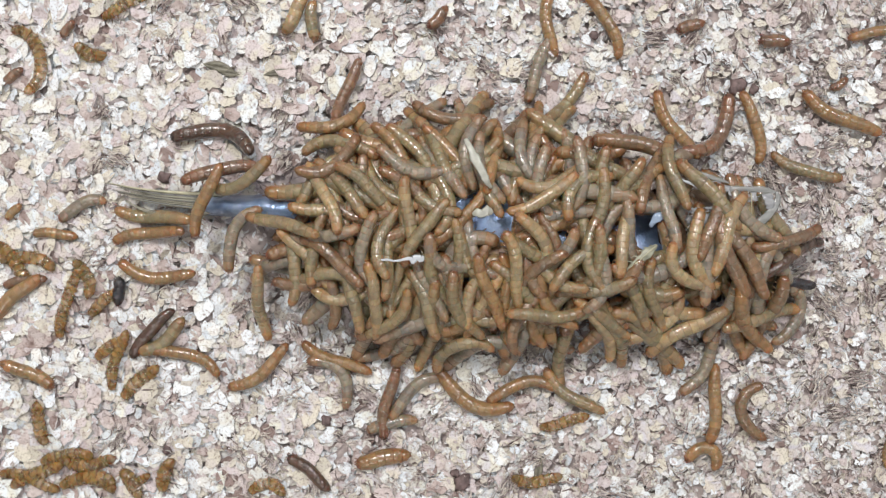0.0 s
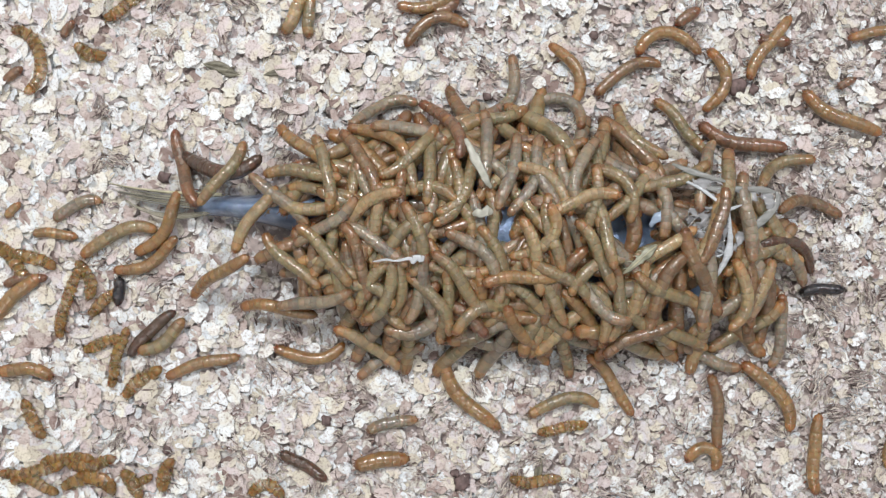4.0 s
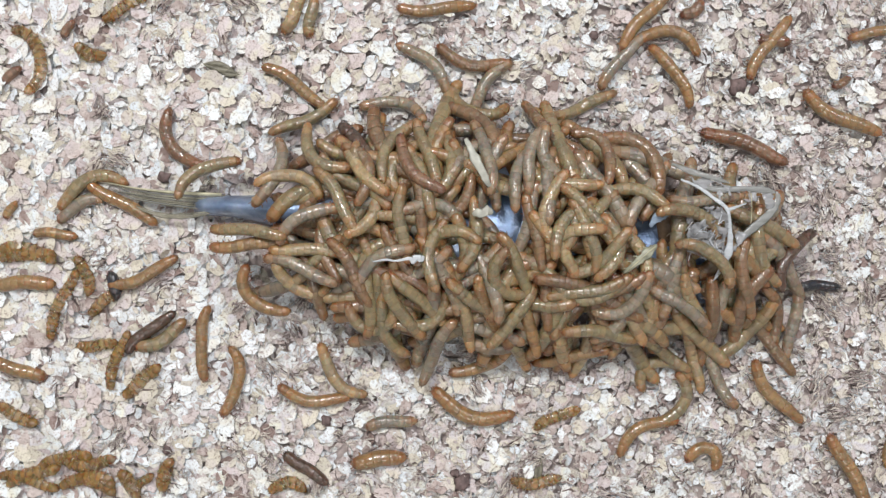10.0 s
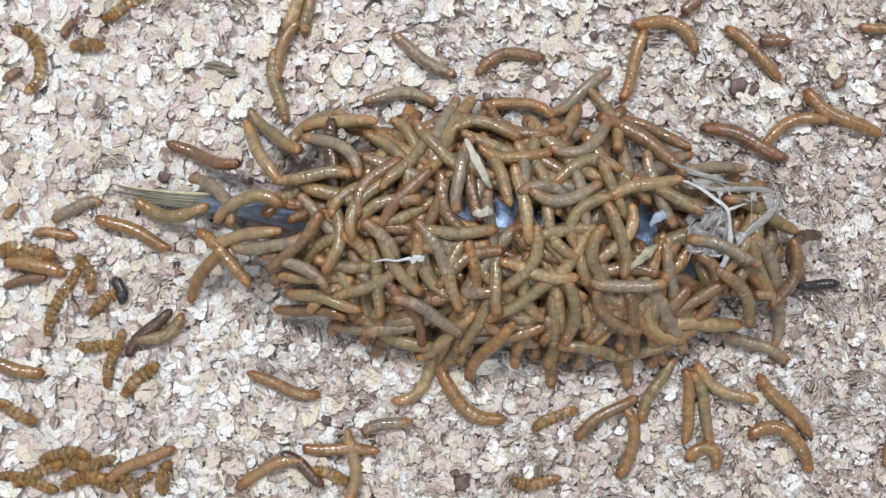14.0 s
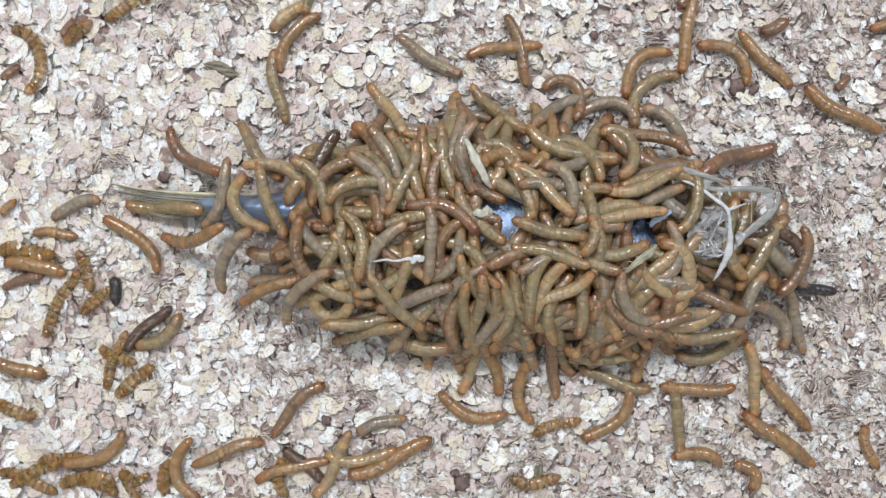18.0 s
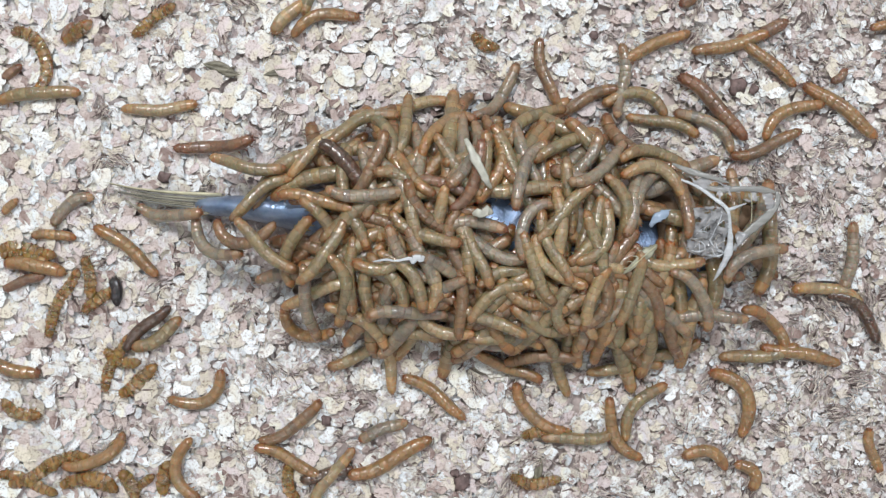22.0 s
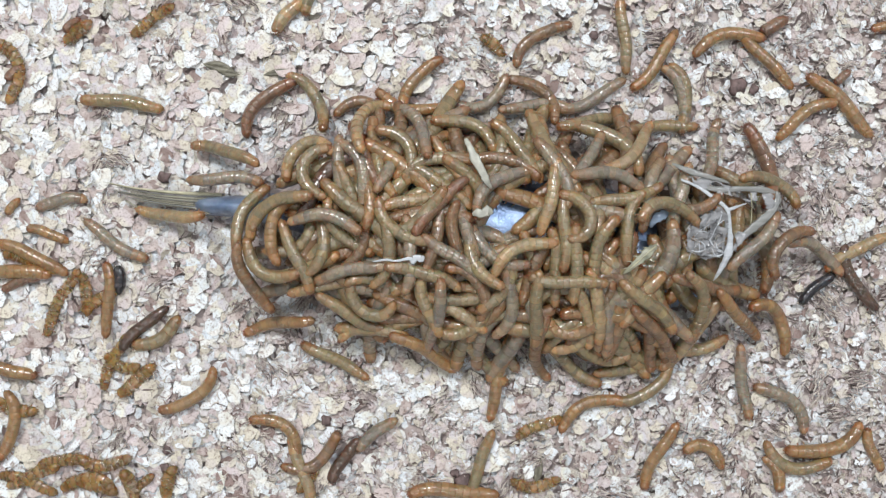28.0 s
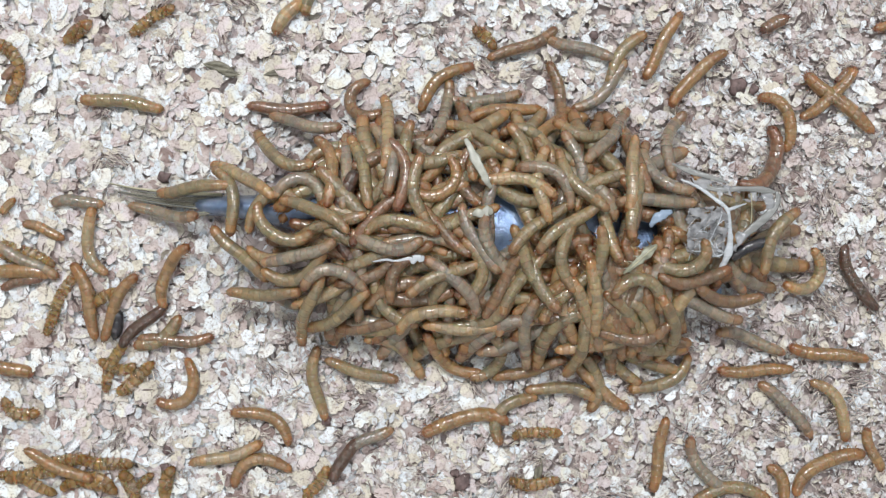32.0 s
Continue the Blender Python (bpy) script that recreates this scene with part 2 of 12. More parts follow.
# where the fish's flank lies bare amid the heap, and how wide (mm) from time to time
TIMES = (0, 1, 2, 3, 6, 7, 8, 9, 10, 11, 12, 13, 14, 17, 18, 19, 20, 21, 22, 23, 24, 25, 28, 29, 30, 31, 32)
OPEN = ((17.0, 9.0, (2, 4, 3.5, 2, 4, 6, 5, 2.5, 4, 6.5, 6, 2, 3, 5.5, 5, 7, 7, 4, 5, 5, 4, 5, 4, 5, 6, 5, 3)),
        (55.5, 4.0, (4, 3, 6, 3.5, 4, 6, 5, 5.5, 5, 5, 6, 5.5, 5, 4.5, 4, 5, 4.5, 4.5, 5, 4, 4.5, 4, 4.5, 4, 5, 4.5, 4)))


def aside(t, x, y, heading, size):
    """Larvae keep clear of the bare flank: shift one sideways, off its axis."""
    for ox, oy, radii in OPEN:
        room = float(np.interp(t, TIMES, radii)) + 1.6
        h = radians(heading)
        along, off = (ox - x) * math.cos(h) + (oy - y) * math.sin(h), -(ox - x) * math.sin(h) + (oy - y) * math.cos(h)
        if abs(along) < 12.5 * size and abs(off) < room:
            push = (room - abs(off)) * (-1 if off > 0 else 1)
            x, y = x - push * math.sin(h), y + push * math.cos(h)
    return x, y


def crawl(root, *stretches):
    """Key a larva: rows of seconds, place in millimetres, heading and bend, and, for those inside the heap, lift and tip in millimetres.
    Between rows a larva on the move squirms a little."""
    rows = [r for s in stretches for r in s]
    lift0 = LIFT.get(root.name, 0.0)
    seed = lift0 * 13.7 + rows[0][1] * 0.37
    full = []
    for a, b in zip(rows, rows[1:] + rows[-1:]):
        full.append(a)
        gap, far = b[0] - a[0], min(1.0, math.hypot(b[1] - a[1], b[2] - a[2]) / 5 + abs(b[3] - a[3]) / 50)
        if len(a) == 5 and gap > 0.9 and far > 0.15:
            n = round(gap * 2)
            for k in range(1, n):
                f = k / n
                t = a[0] + gap * f
                j = [far * 1.6 * noise.noise((seed + 5.3 * c, t * 1.9, c)) for c in range(4)]
                full.append((t, *(a[i] + (b[i] - a[i]) * f + j[i - 1] * (2.5, 2.5, 22, 60)[i - 1] for i in range(1, 5))))
    turn, body, rings = [], [[] for _ in BODY[root.name]], BODY[root.name]
    for t, x, y, heading, bend, *rise in full:
        x, y = aside(t, x, y, heading, root.scale[0])
        on = min(1.0, heap(x / 1000, y / 1000) / 0.006)
        lift, tip = rise if rise else (lift0 * on if lift0 > 0 else lift0, 12 * on * noise.noise((seed, t / 2.6, 4.4)))
        m, poses = lie(root.scale[0], x / 1000, y / 1000, heading, bend, lift / 1000, tip / 1000, len(rings))
        turn.append((t, m))
        for q, p in zip(body, poses):
            q.append((t, p))
    walk(root, turn)
    for ob, q in zip(rings, body):
        walk(ob, q)


def roamer(kit, size):
    root = larva(KITS[kit], LABELS[kit], "mealworms of the heap", size)
    LIFT[root.name] = 0.2 + 4.4 * ((len(LIFT) * 0.618) % 1)
    return root


RESTERS = {
    "S": ("shed_skin", "shed skin", "golden translucent shed mealworm skin lying on bran"),
    "G": ("shed_skin", "shed skin", "grey empty shed skin of a mealworm on bran"),
    "P": ("mealworm", "mealworm", "short plump orange mealworm lying still on bran"),
    "b": ("dead_mealworm", "dead mealworm", "blackened dead mealworm lying on pale bran"),
    "s": ("mealworm", "mealworm", "small reddish mealworm half buried in bran"),
}


def rester(kit, flag, size, rings):
    name, category, label = RESTERS.get(flag, ("mealworm", "mealworm", ""))
    root = larva(KITS[kit], label or LABELS[kit].replace(", in the heap", ", lying on bran"), "", size, name, category, rings)
    LIFT[root.name] = -1.0 if flag == "S" else -0.9 if flag == "s" else -0.4
    return root


KITS = {
    "olive": larva_kit("olive", (0.262, 0.205, 0.100), (0.31, 0.145, 0.048), (0.21, 0.09, 0.032)),
    "tan": larva_kit("tan", (0.372, 0.276, 0.136), (0.37, 0.175, 0.056), (0.25, 0.11, 0.038)),
    "grey": larva_kit("grey", (0.264, 0.220, 0.146), (0.30, 0.150, 0.058), (0.20, 0.09, 0.038)),
    "brown": larva_kit("brown", (0.215, 0.134, 0.066), (0.24, 0.112, 0.04), (0.15, 0.055, 0.02)),
    "amber": larva_kit("amber", (0.300, 0.182, 0.072), (0.29, 0.125, 0.040), (0.19, 0.07, 0.025)),
    "rust": larva_kit("rust", (0.215, 0.122, 0.064), (0.19, 0.068, 0.028), (0.11, 0.036, 0.016)),
    "dark": larva_kit("dark", (0.10, 0.058, 0.034), (0.075, 0.034, 0.02), (0.04, 0.02, 0.014)),
    "skin": larva_kit("skin", (0.44, 0.265, 0.085), (0.36, 0.190, 0.05), (0.30, 0.14, 0.04), 0.12, 0.48),
    "black": larva_kit("black", (0.022, 0.02, 0.024), (0.02, 0.017, 0.017), (0.015, 0.013, 0.013), 0.4),
}
LABELS = {
    "olive": "olive-brown shiny mealworm with orange-brown ends, in the heap",
    "tan": "tan shiny mealworm with orange head and tail rings",
    "grey": "greyish tan wet mealworm with brownish orange ends",
    "brown": "brown wet mealworm with reddish brown ends",
    "amber": "amber-orange glossy mealworm with darker rings",
    "rust": "reddish brown glossy mealworm with dark head",
    "dark": "dark brown stiff mealworm lying on pale bran",
    "skin": "golden translucent shed mealworm skin lying on bran",
    "black": "blackened dead mealworm lying on pale bran",
}


# ---- room and bed ----
def structure(name, lo, hi, mat, label):
    bm = bmesh.new()
    slab(bm, lo, hi)
    ob = part(name, bm, mat)
    for p in ob.data.polygons:
        p.use_smooth = False
    return tagged(ob, label, name.split("_")[0], kind="structure")


structure("wall_north", (-1.5, 1.5, -0.041), (1.5, 1.6, 1.5), MAT_WALL, "plain white painted room wall")
structure("wall_south", (-1.5, -1.6, -0.041), (1.5, -1.5, 1.5), MAT_WALL, "plain white painted room wall")
structure("wall_east", (1.5, -1.6, -0.041), (1.6, 1.6, 1.5), MAT_WALL, "plain white painted room wall")
structure("wall_west", (-1.6, -1.6, -0.041), (-1.5, 1.6, 1.5), MAT_WALL, "plain white painted room wall")
structure("ceiling", (-1.6, -1.6, 1.5), (1.6, 1.6, 1.6), MAT_WALL, "plain white painted ceiling")
structure("floor", (-1.6, -1.6, -0.1), (1.6, 1.6, -0.041), MAT_TABLE, "plain grey floor under the bran bed")


def bran_ground():
    n, m = 180, 120
    xs, ys = np.linspace(-0.27, 0.27, n), np.linspace(-0.19, 0.19, m)
    verts = []
    for y in ys:
        for x in xs:
            if x in (xs[0], xs[-1]) or y in (ys[0], ys[-1]):
                verts.append((x, y, -0.0408))
                continue
            verts.append((x, y, -0.0031 + 0.0009 * noise.noise((x * 160, y * 160, 0)) + 0.0005 * noise.noise((x * 700, y * 700, 3))))
    faces = [(j * n + i, j * n + i + 1, (j + 1) * n + i + 1, (j + 1) * n + i) for j in range(m - 1) for i in range(n - 1)]
    k = len(verts)
    verts += [(-0.27, -0.19, -0.04), (0.27, -0.19, -0.04), (0.27, 0.19, -0.04), (-0.27, 0.19, -0.04)]
    faces += [(k + 3, k + 2, k + 1, k)]
    me = bpy.data.meshes.new("ground")
    me.from_pydata(verts, [], faces)
    me.materials.append(MAT_MEAL)
    return tagged(new("ground", me), "bed of fine brownish bran meal under the flakes", "bran bed", kind="structure")


GROUND = bran_ground()
rng = random.Random(7)


def flake_outline(r, rnd, sides):
    """Ragged outline of a flake, a bit longer than wide, with nicks and corners."""
    long = rnd.uniform(0.74, 1.3)
    ph = rnd.uniform(0, 6.28)
    out = []
    for k in range(sides):
        a = 2 * math.pi * (k + rnd.uniform(-0.44, 0.44)) / sides
        nick = rnd.uniform(-0.26, -0.10) if rnd.random() < 0.25 else rnd.uniform(-0.08, 0.12)
        q = r * (1 + 0.14 * math.sin(2 * a + ph) + 0.06 * math.sin(3 * a + 2 * ph) + nick)
        out.append((q * math.cos(a) * long, q * math.sin(a) / long))
    return out


def flake_mesh_lists(r, thick, rnd, sides=9):
    """Vertices and faces of one thin torn flake: a flat top creased along a line, a rim and an underside."""
    o = flake_outline(r, rnd, sides)
    fold, lift = rnd.uniform(-0.20, 0.26), rnd.uniform(-0.08, 0.08)
    half = sides // 2
    ax = math.atan2(o[half][1] - o[0][1], o[half][0] - o[0][0])
    bent = [fold * abs((y - o[0][1]) * math.cos(ax) - (x - o[0][0]) * math.sin(ax)) + lift * x for x, y in o]
    vs = [(x, y, thick + z) for (x, y), z in zip(o, bent)]
    vs += [(x * 0.97, y * 0.97, z) for (x, y), z in zip(o, bent)]
    one, two = list(range(0, half + 1)), list(range(half, sides)) + [0]
    fs = [tuple(one), tuple(two)]
    for k in range(sides):
        n = (k + 1) % sides
        fs.append((k, sides + k, sides + n, n))
    fs.append(tuple(sides + k for k in reversed(one)))
    fs.append(tuple(sides + k for k in reversed(two)))
    return vs, fs


def scatter(name, count, make, place, mat, label):
    verts, faces = [], []
    for _ in range(count):
        vs, fs = make()
        m = place()
        if len(vs) > 12:
            grow = 1.0 - 1.9 * m.translation.x
            m = m @ Matrix.Diagonal((grow, grow, grow, 1))
        k = len(verts)
        verts.extend((m @ Vector(v))[:] for v in vs)
        faces.extend(tuple(k + i for i in f) for f in fs)
    me = bpy.data.meshes.new(name)
    me.from_pydata(verts, [], faces)
    me.materials.append(mat)
    me.update()
    return tagged(new(name, me), label, "bran", kind="stuff")


HALF_X, HALF_Y = 0.142, 0.085


def bed_spot(low, high, lean):
    x, y = rng.uniform(-HALF_X, HALF_X), rng.uniform(-HALF_Y, HALF_Y)
    return pose(x, y, rng.uniform(low, high) - (0.003 if heap(x, y) > 0.010 else 0), rng.gauss(0, lean), rng.gauss(0, lean), rng.uniform(0, 360))


PROTO = [flake_mesh_lists(1.0, 0.045, rng, rng.choice((9, 10, 11, 13, 15))) for _ in range(140)]


def sized(r, big=1.0):
    vs, fs = rng.choice(PROTO)
    return [(a * r, b * r, c * r) for a, b, c in vs], fs


scatter("bran_flakes_deep", 6000, lambda: sized(rng.uniform(0.0015, 0.0028)), lambda: bed_spot(-0.0030, -0.0016, 9), MAT_FLAKE,
        "deep layer of beige, pink and cream bran flakes")
scatter("bran_flakes_top", 7000, lambda: sized(rng.triangular(0.0007, 0.0029, 0.0015)), lambda: bed_spot(-0.0021, -0.0005, 13), MAT_FLAKE,
        "loose cream, white and pinkish bran flakes of mixed size")
scatter("bran_flakes_tilted", 2600, lambda: sized(rng.triangular(0.0007, 0.0021, 0.0012)), lambda: bed_spot(-0.0014, -0.0002, 30), MAT_FLAKE,
        "curled and tilted bran flakes standing among the others")


TINY = [flake_mesh_lists(1.0, 0.12, rng, rng.choice((6, 7, 8))) for _ in range(60)]


def tiny():
    vs, fs = rng.choice(TINY)
    r = rng.triangular(0.0003, 0.0012, 0.0005)
    return [(a * r, b * r * 0.8, c * r) for a, b, c in vs], fs


def fine_spot(low, high, lean, bias):
    """A spot where fine meal gathers: in streaks, and more so to the east."""
    while True:
        x, y = rng.uniform(-HALF_X, HALF_X), rng.uniform(-HALF_Y, HALF_Y)
        n = 0.5 * noise.noise((x * 55, y * 55, 5)) + 0.4 * noise.noise((x * 150, y * 150, 9)) + 0.35 * x / HALF_X - 0.22 * y / HALF_Y
        if rng.random() < bias + n:
            return pose(x, y, rng.uniform(low, high), rng.gauss(0, lean), rng.gauss(0, lean), rng.uniform(0, 360))


scatter("bran_crumbs", 8000, tiny, lambda: fine_spot(-0.0016, 0.0001, 15, 0.45), MAT_CRUMBS, "fine pinkish brown bran crumbs between the flakes")


def sliver():
    l, w, c = rng.uniform(0.0005, 0.0017), rng.uniform(0.00007, 0.00022), rng.uniform(-0.0005, 0.0005)
    vs = [(-l, -w, 0), (0, -w * 1.3 + c, 0.0001), (l, -w * 0.5, 0), (l, w * 0.5, 0), (0, w * 1.3 + c, 0.0001), (-l, w, 0), (-l, 0, 0.00022), (0, c, 0.0004), (l, 0, 0.0002)]
    fs = [(0, 1, 7, 6), (1, 2, 8, 7), (6, 7, 4, 5), (7, 8, 3, 4), (0, 6, 5), (2, 3, 8)]
    return vs, fs


TUFT = []


def tuft_spot():
    """Slivers lie mostly in tufts of one direction, and some on their own."""
    if rng.random() < 0.5:
        return fine_spot(-0.0012, 0.0007, 13, 0.5)
    if not TUFT or rng.random() < 0.06:
        TUFT[:] = [fine_spot(-0.0004, 0.0008, 5, 0.5), rng.uniform(0.0007, 0.0022)]
    spread = TUFT[1]
    return TUFT[0] @ pose(rng.gauss(0, spread * 1.3), rng.gauss(0, spread), rng.uniform(-0.0006, 0.0003), rng.gauss(0, 10), rng.gauss(0, 10), rng.gauss(0, 15))


scatter("husk_slivers", 9500, sliver, tuft_spot, MAT_HUSK, "thin brown and mauve husk slivers among the flakes")


LARGE = []


def large_flakes():
    meshes = []
    for _ in range(14):
        vs, fs = flake_mesh_lists(1.0, 0.05, rng, rng.choice((18, 20, 22)))
        r = rng.uniform(0.0022, 0.0034)
        me = bpy.data.meshes.new("bran_flake")
        me.from_pydata([(a * r, b * r, c * r) for a, b, c in vs], [], fs)
        me.materials.append(MAT_BIG_FLAKE)
        meshes.append(me)
    made = 0
    while made < 290:
        x, y = rng.uniform(-0.130, 0.130), rng.uniform(-0.075, 0.075)
        if heap(x, y) > 0 or rng.random() > 0.62 - 0.38 * x / 0.13:
            continue
        ob = new("bran_flake", rng.choice(meshes))
        ob.parent = GROUND
        LARGE.append(ob)
        ob.matrix_basis = pose(x, y, rng.uniform(-0.0012, 0.0002), rng.gauss(0, 9), rng.gauss(0, 9), rng.uniform(0, 360))
        made += 1


# ---- the fish ----
def fish_skin():
    mat, nodes, links, bsdf = material("silver_fish_skin")
    tc = nodes.new("ShaderNodeTexCoord")
    vor = nodes.new("ShaderNodeTexVoronoi")
    vor.inputs["Scale"].default_value = 1300
    links.new(tc.outputs["Object"], vor.inputs["Vector"])
    big = noise_node(nodes, links, 160, 5)
    r = ramp(nodes, [(0.30, (0.10, 0.14, 0.24)), (0.48, (0.20, 0.29, 0.46)), (0.70, (0.38, 0.47, 0.64))])
    links.new(big.outputs[0], r.inputs[0])
    col = mix(nodes, links, r.outputs[0], vor.outputs["Color"], 0.06, "MULTIPLY")
    links.new(col, bsdf.inputs["Base Color"])
    bsdf.inputs["Metallic"].default_value, bsdf.inputs["Roughness"].default_value = 0.5, 0.31
    bsdf.inputs["Coat Weight"].default_value, bsdf.inputs["Coat Roughness"].default_value = 0.5, 0.1
    bump(nodes, links, mix(nodes, links, vor.outputs["Distance"], big.outputs[0], 0.85), bsdf, 0.42, 0.0010)
    return mat


def membrane(name, color, see, rough=0.3):
    mat, nodes, links, bsdf = material(name)
    tc = nodes.new("ShaderNodeTexCoord")
    wave = nodes.new("ShaderNodeTexNoise")
    stretch = nodes.new("ShaderNodeMapping")
    stretch.inputs["Scale"].default_value = (60, 900, 200)
    links.new(tc.outputs["Object"], stretch.inputs[0])
    links.new(stretch.outputs[0], wave.inputs["Vector"])
    wave.inputs["Scale"].default_value = 1.0
    r = ramp(nodes, [(0.3, tuple(c * 0.75 for c in color)), (0.6, color), (0.75, tuple(min(1, c * 1.15) for c in color))])
    links.new(wave.outputs[0], r.inputs[0])
    links.new(r.outputs[0], bsdf.inputs["Base Color"])
    bsdf.inputs["Roughness"].default_value = rough
    bsdf.inputs["Alpha"].default_value = 1 - see
    bump(nodes, links, wave.outputs[0], bsdf, 0.4, 0.0003)
    return mat


MAT_SKIN = fish_skin()
MAT_FIN = membrane("fin_membrane", (0.32, 0.305, 0.235), 0.42, 0.2)
MAT_DARK_RAY = plain("dark_fin_ray", (0.27, 0.26, 0.20), 0.35, 0.4, 300)
MAT_RAY = plain("fin_ray_horn", (0.50, 0.475, 0.33), 0.4, 0.3, 300)
MAT_BONE = membrane("wet_fish_bone", (0.66, 0.70, 0.74), 0.14, 0.13)
MAT_GRISTLE = membrane("grey_gristle", (0.36, 0.37, 0.36), 0.3, 0.2)
MAT_FILM = membrane("wet_gill_film", (0.47, 0.48, 0.50), 0.32, 0.12)
MAT_FLESH = plain("brown_wet_flesh", (0.15, 0.10, 0.065), 0.22, 0.6, 260)
MAT_SHEEN = membrane("silver_skin_sheen", (0.36, 0.46, 0.60), 0.05, 0.12)
MAT_GILL = membrane("pale_gill_fibre", (0.48, 0.46, 0.44), 0.15, 0.25)
MAT_GREEN_SCRAP = plain("green_grey_fin_horn", (0.33, 0.33, 0.25), 0.3, 0.35, 400)
MAT_SCRAP = plain("pale_fin_scrap_horn", (0.47, 0.47, 0.41), 0.3, 0.2, 500)


def bone(name, pts, radii, parent, mat=None, label="", flat=1.0):
    bm = bmesh.new()
    dense, rr = [], []
    n = len(pts)
    for i in range(n - 1):
        p0, p1, p2, p3 = (Vector(pts[max(0, min(n - 1, k))]) for k in (i - 1, i, i + 1, i + 2))
        for s in range(4):
            u = s / 4
            dense.append(0.5 * ((2 * p1) + (p2 - p0) * u + (2 * p0 - 5 * p1 + 4 * p2 - p3) * u * u + (3 * p1 - p0 - 3 * p2 + p3) * u ** 3) / 1000)
            rr.append((radii[i] * (1 - u) + radii[i + 1] * u) / 1000)
    dense.append(Vector(pts[-1]) / 1000)
    rr.append(radii[-1] / 1000)
    rnd = random.Random(name + str(pts[0]))
    if flat < 1:
        rr = [r * rnd.uniform(0.82, 1.12) for r in rr]
    rod(bm, dense, rr, 8, flat)
    for v in bm.verts:
        v.co += 0.00012 * noise.noise_vector(v.co * 900)
    return part(name, bm, mat or MAT_BONE, parent, label)


def sheet(bm, upper, lower, n=14, m=6, thick=0.00025, ragged=0.0, rnd=None):
    """A thin curved sheet between two edges (lists of mm points), with thickness and a ragged far end."""
    def at(line, u):
        k = min(int(u * (len(line) - 1)), len(line) - 2)
        f = u * (len(line) - 1) - k
        return (Vector(line[k]) * (1 - f) + Vector(line[k + 1]) * f) / 1000
    top, bot = [], []
    for j in range(m + 1):
        v = j / m
        end = 1 - (ragged * rnd.random() if rnd else 0)
        top.append([bm.verts.new(at(upper, i / n * end) * (1 - v) + at(lower, i / n * end) * v + Vector((0, 0, 0.0003 * (j % 2)))) for i in range(n + 1)])
        bot.append([bm.verts.new(w.co - Vector((0, 0, thick))) for w in top[-1]])
    for j in range(m):
        for i in range(n):
            bm.faces.new((top[j][i], top[j + 1][i], top[j + 1][i + 1], top[j][i + 1]))
            bm.faces.new((bot[j][i], bot[j][i + 1], bot[j + 1][i + 1], bot[j + 1][i]))
    for i in range(n):
        bm.faces.new((top[0][i], top[0][i + 1], bot[0][i + 1], bot[0][i]))
        bm.faces.new((top[m][i + 1], top[m][i], bot[m][i], bot[m][i + 1]))
    for j in range(m):
        bm.faces.new((top[j + 1][0], top[j][0], bot[j][0], bot[j + 1][0]))
        bm.faces.new((top[j][n], top[j + 1][n], bot[j + 1][n], bot[j][n]))
    bmesh.ops.recalc_face_normals(bm, faces=bm.faces)


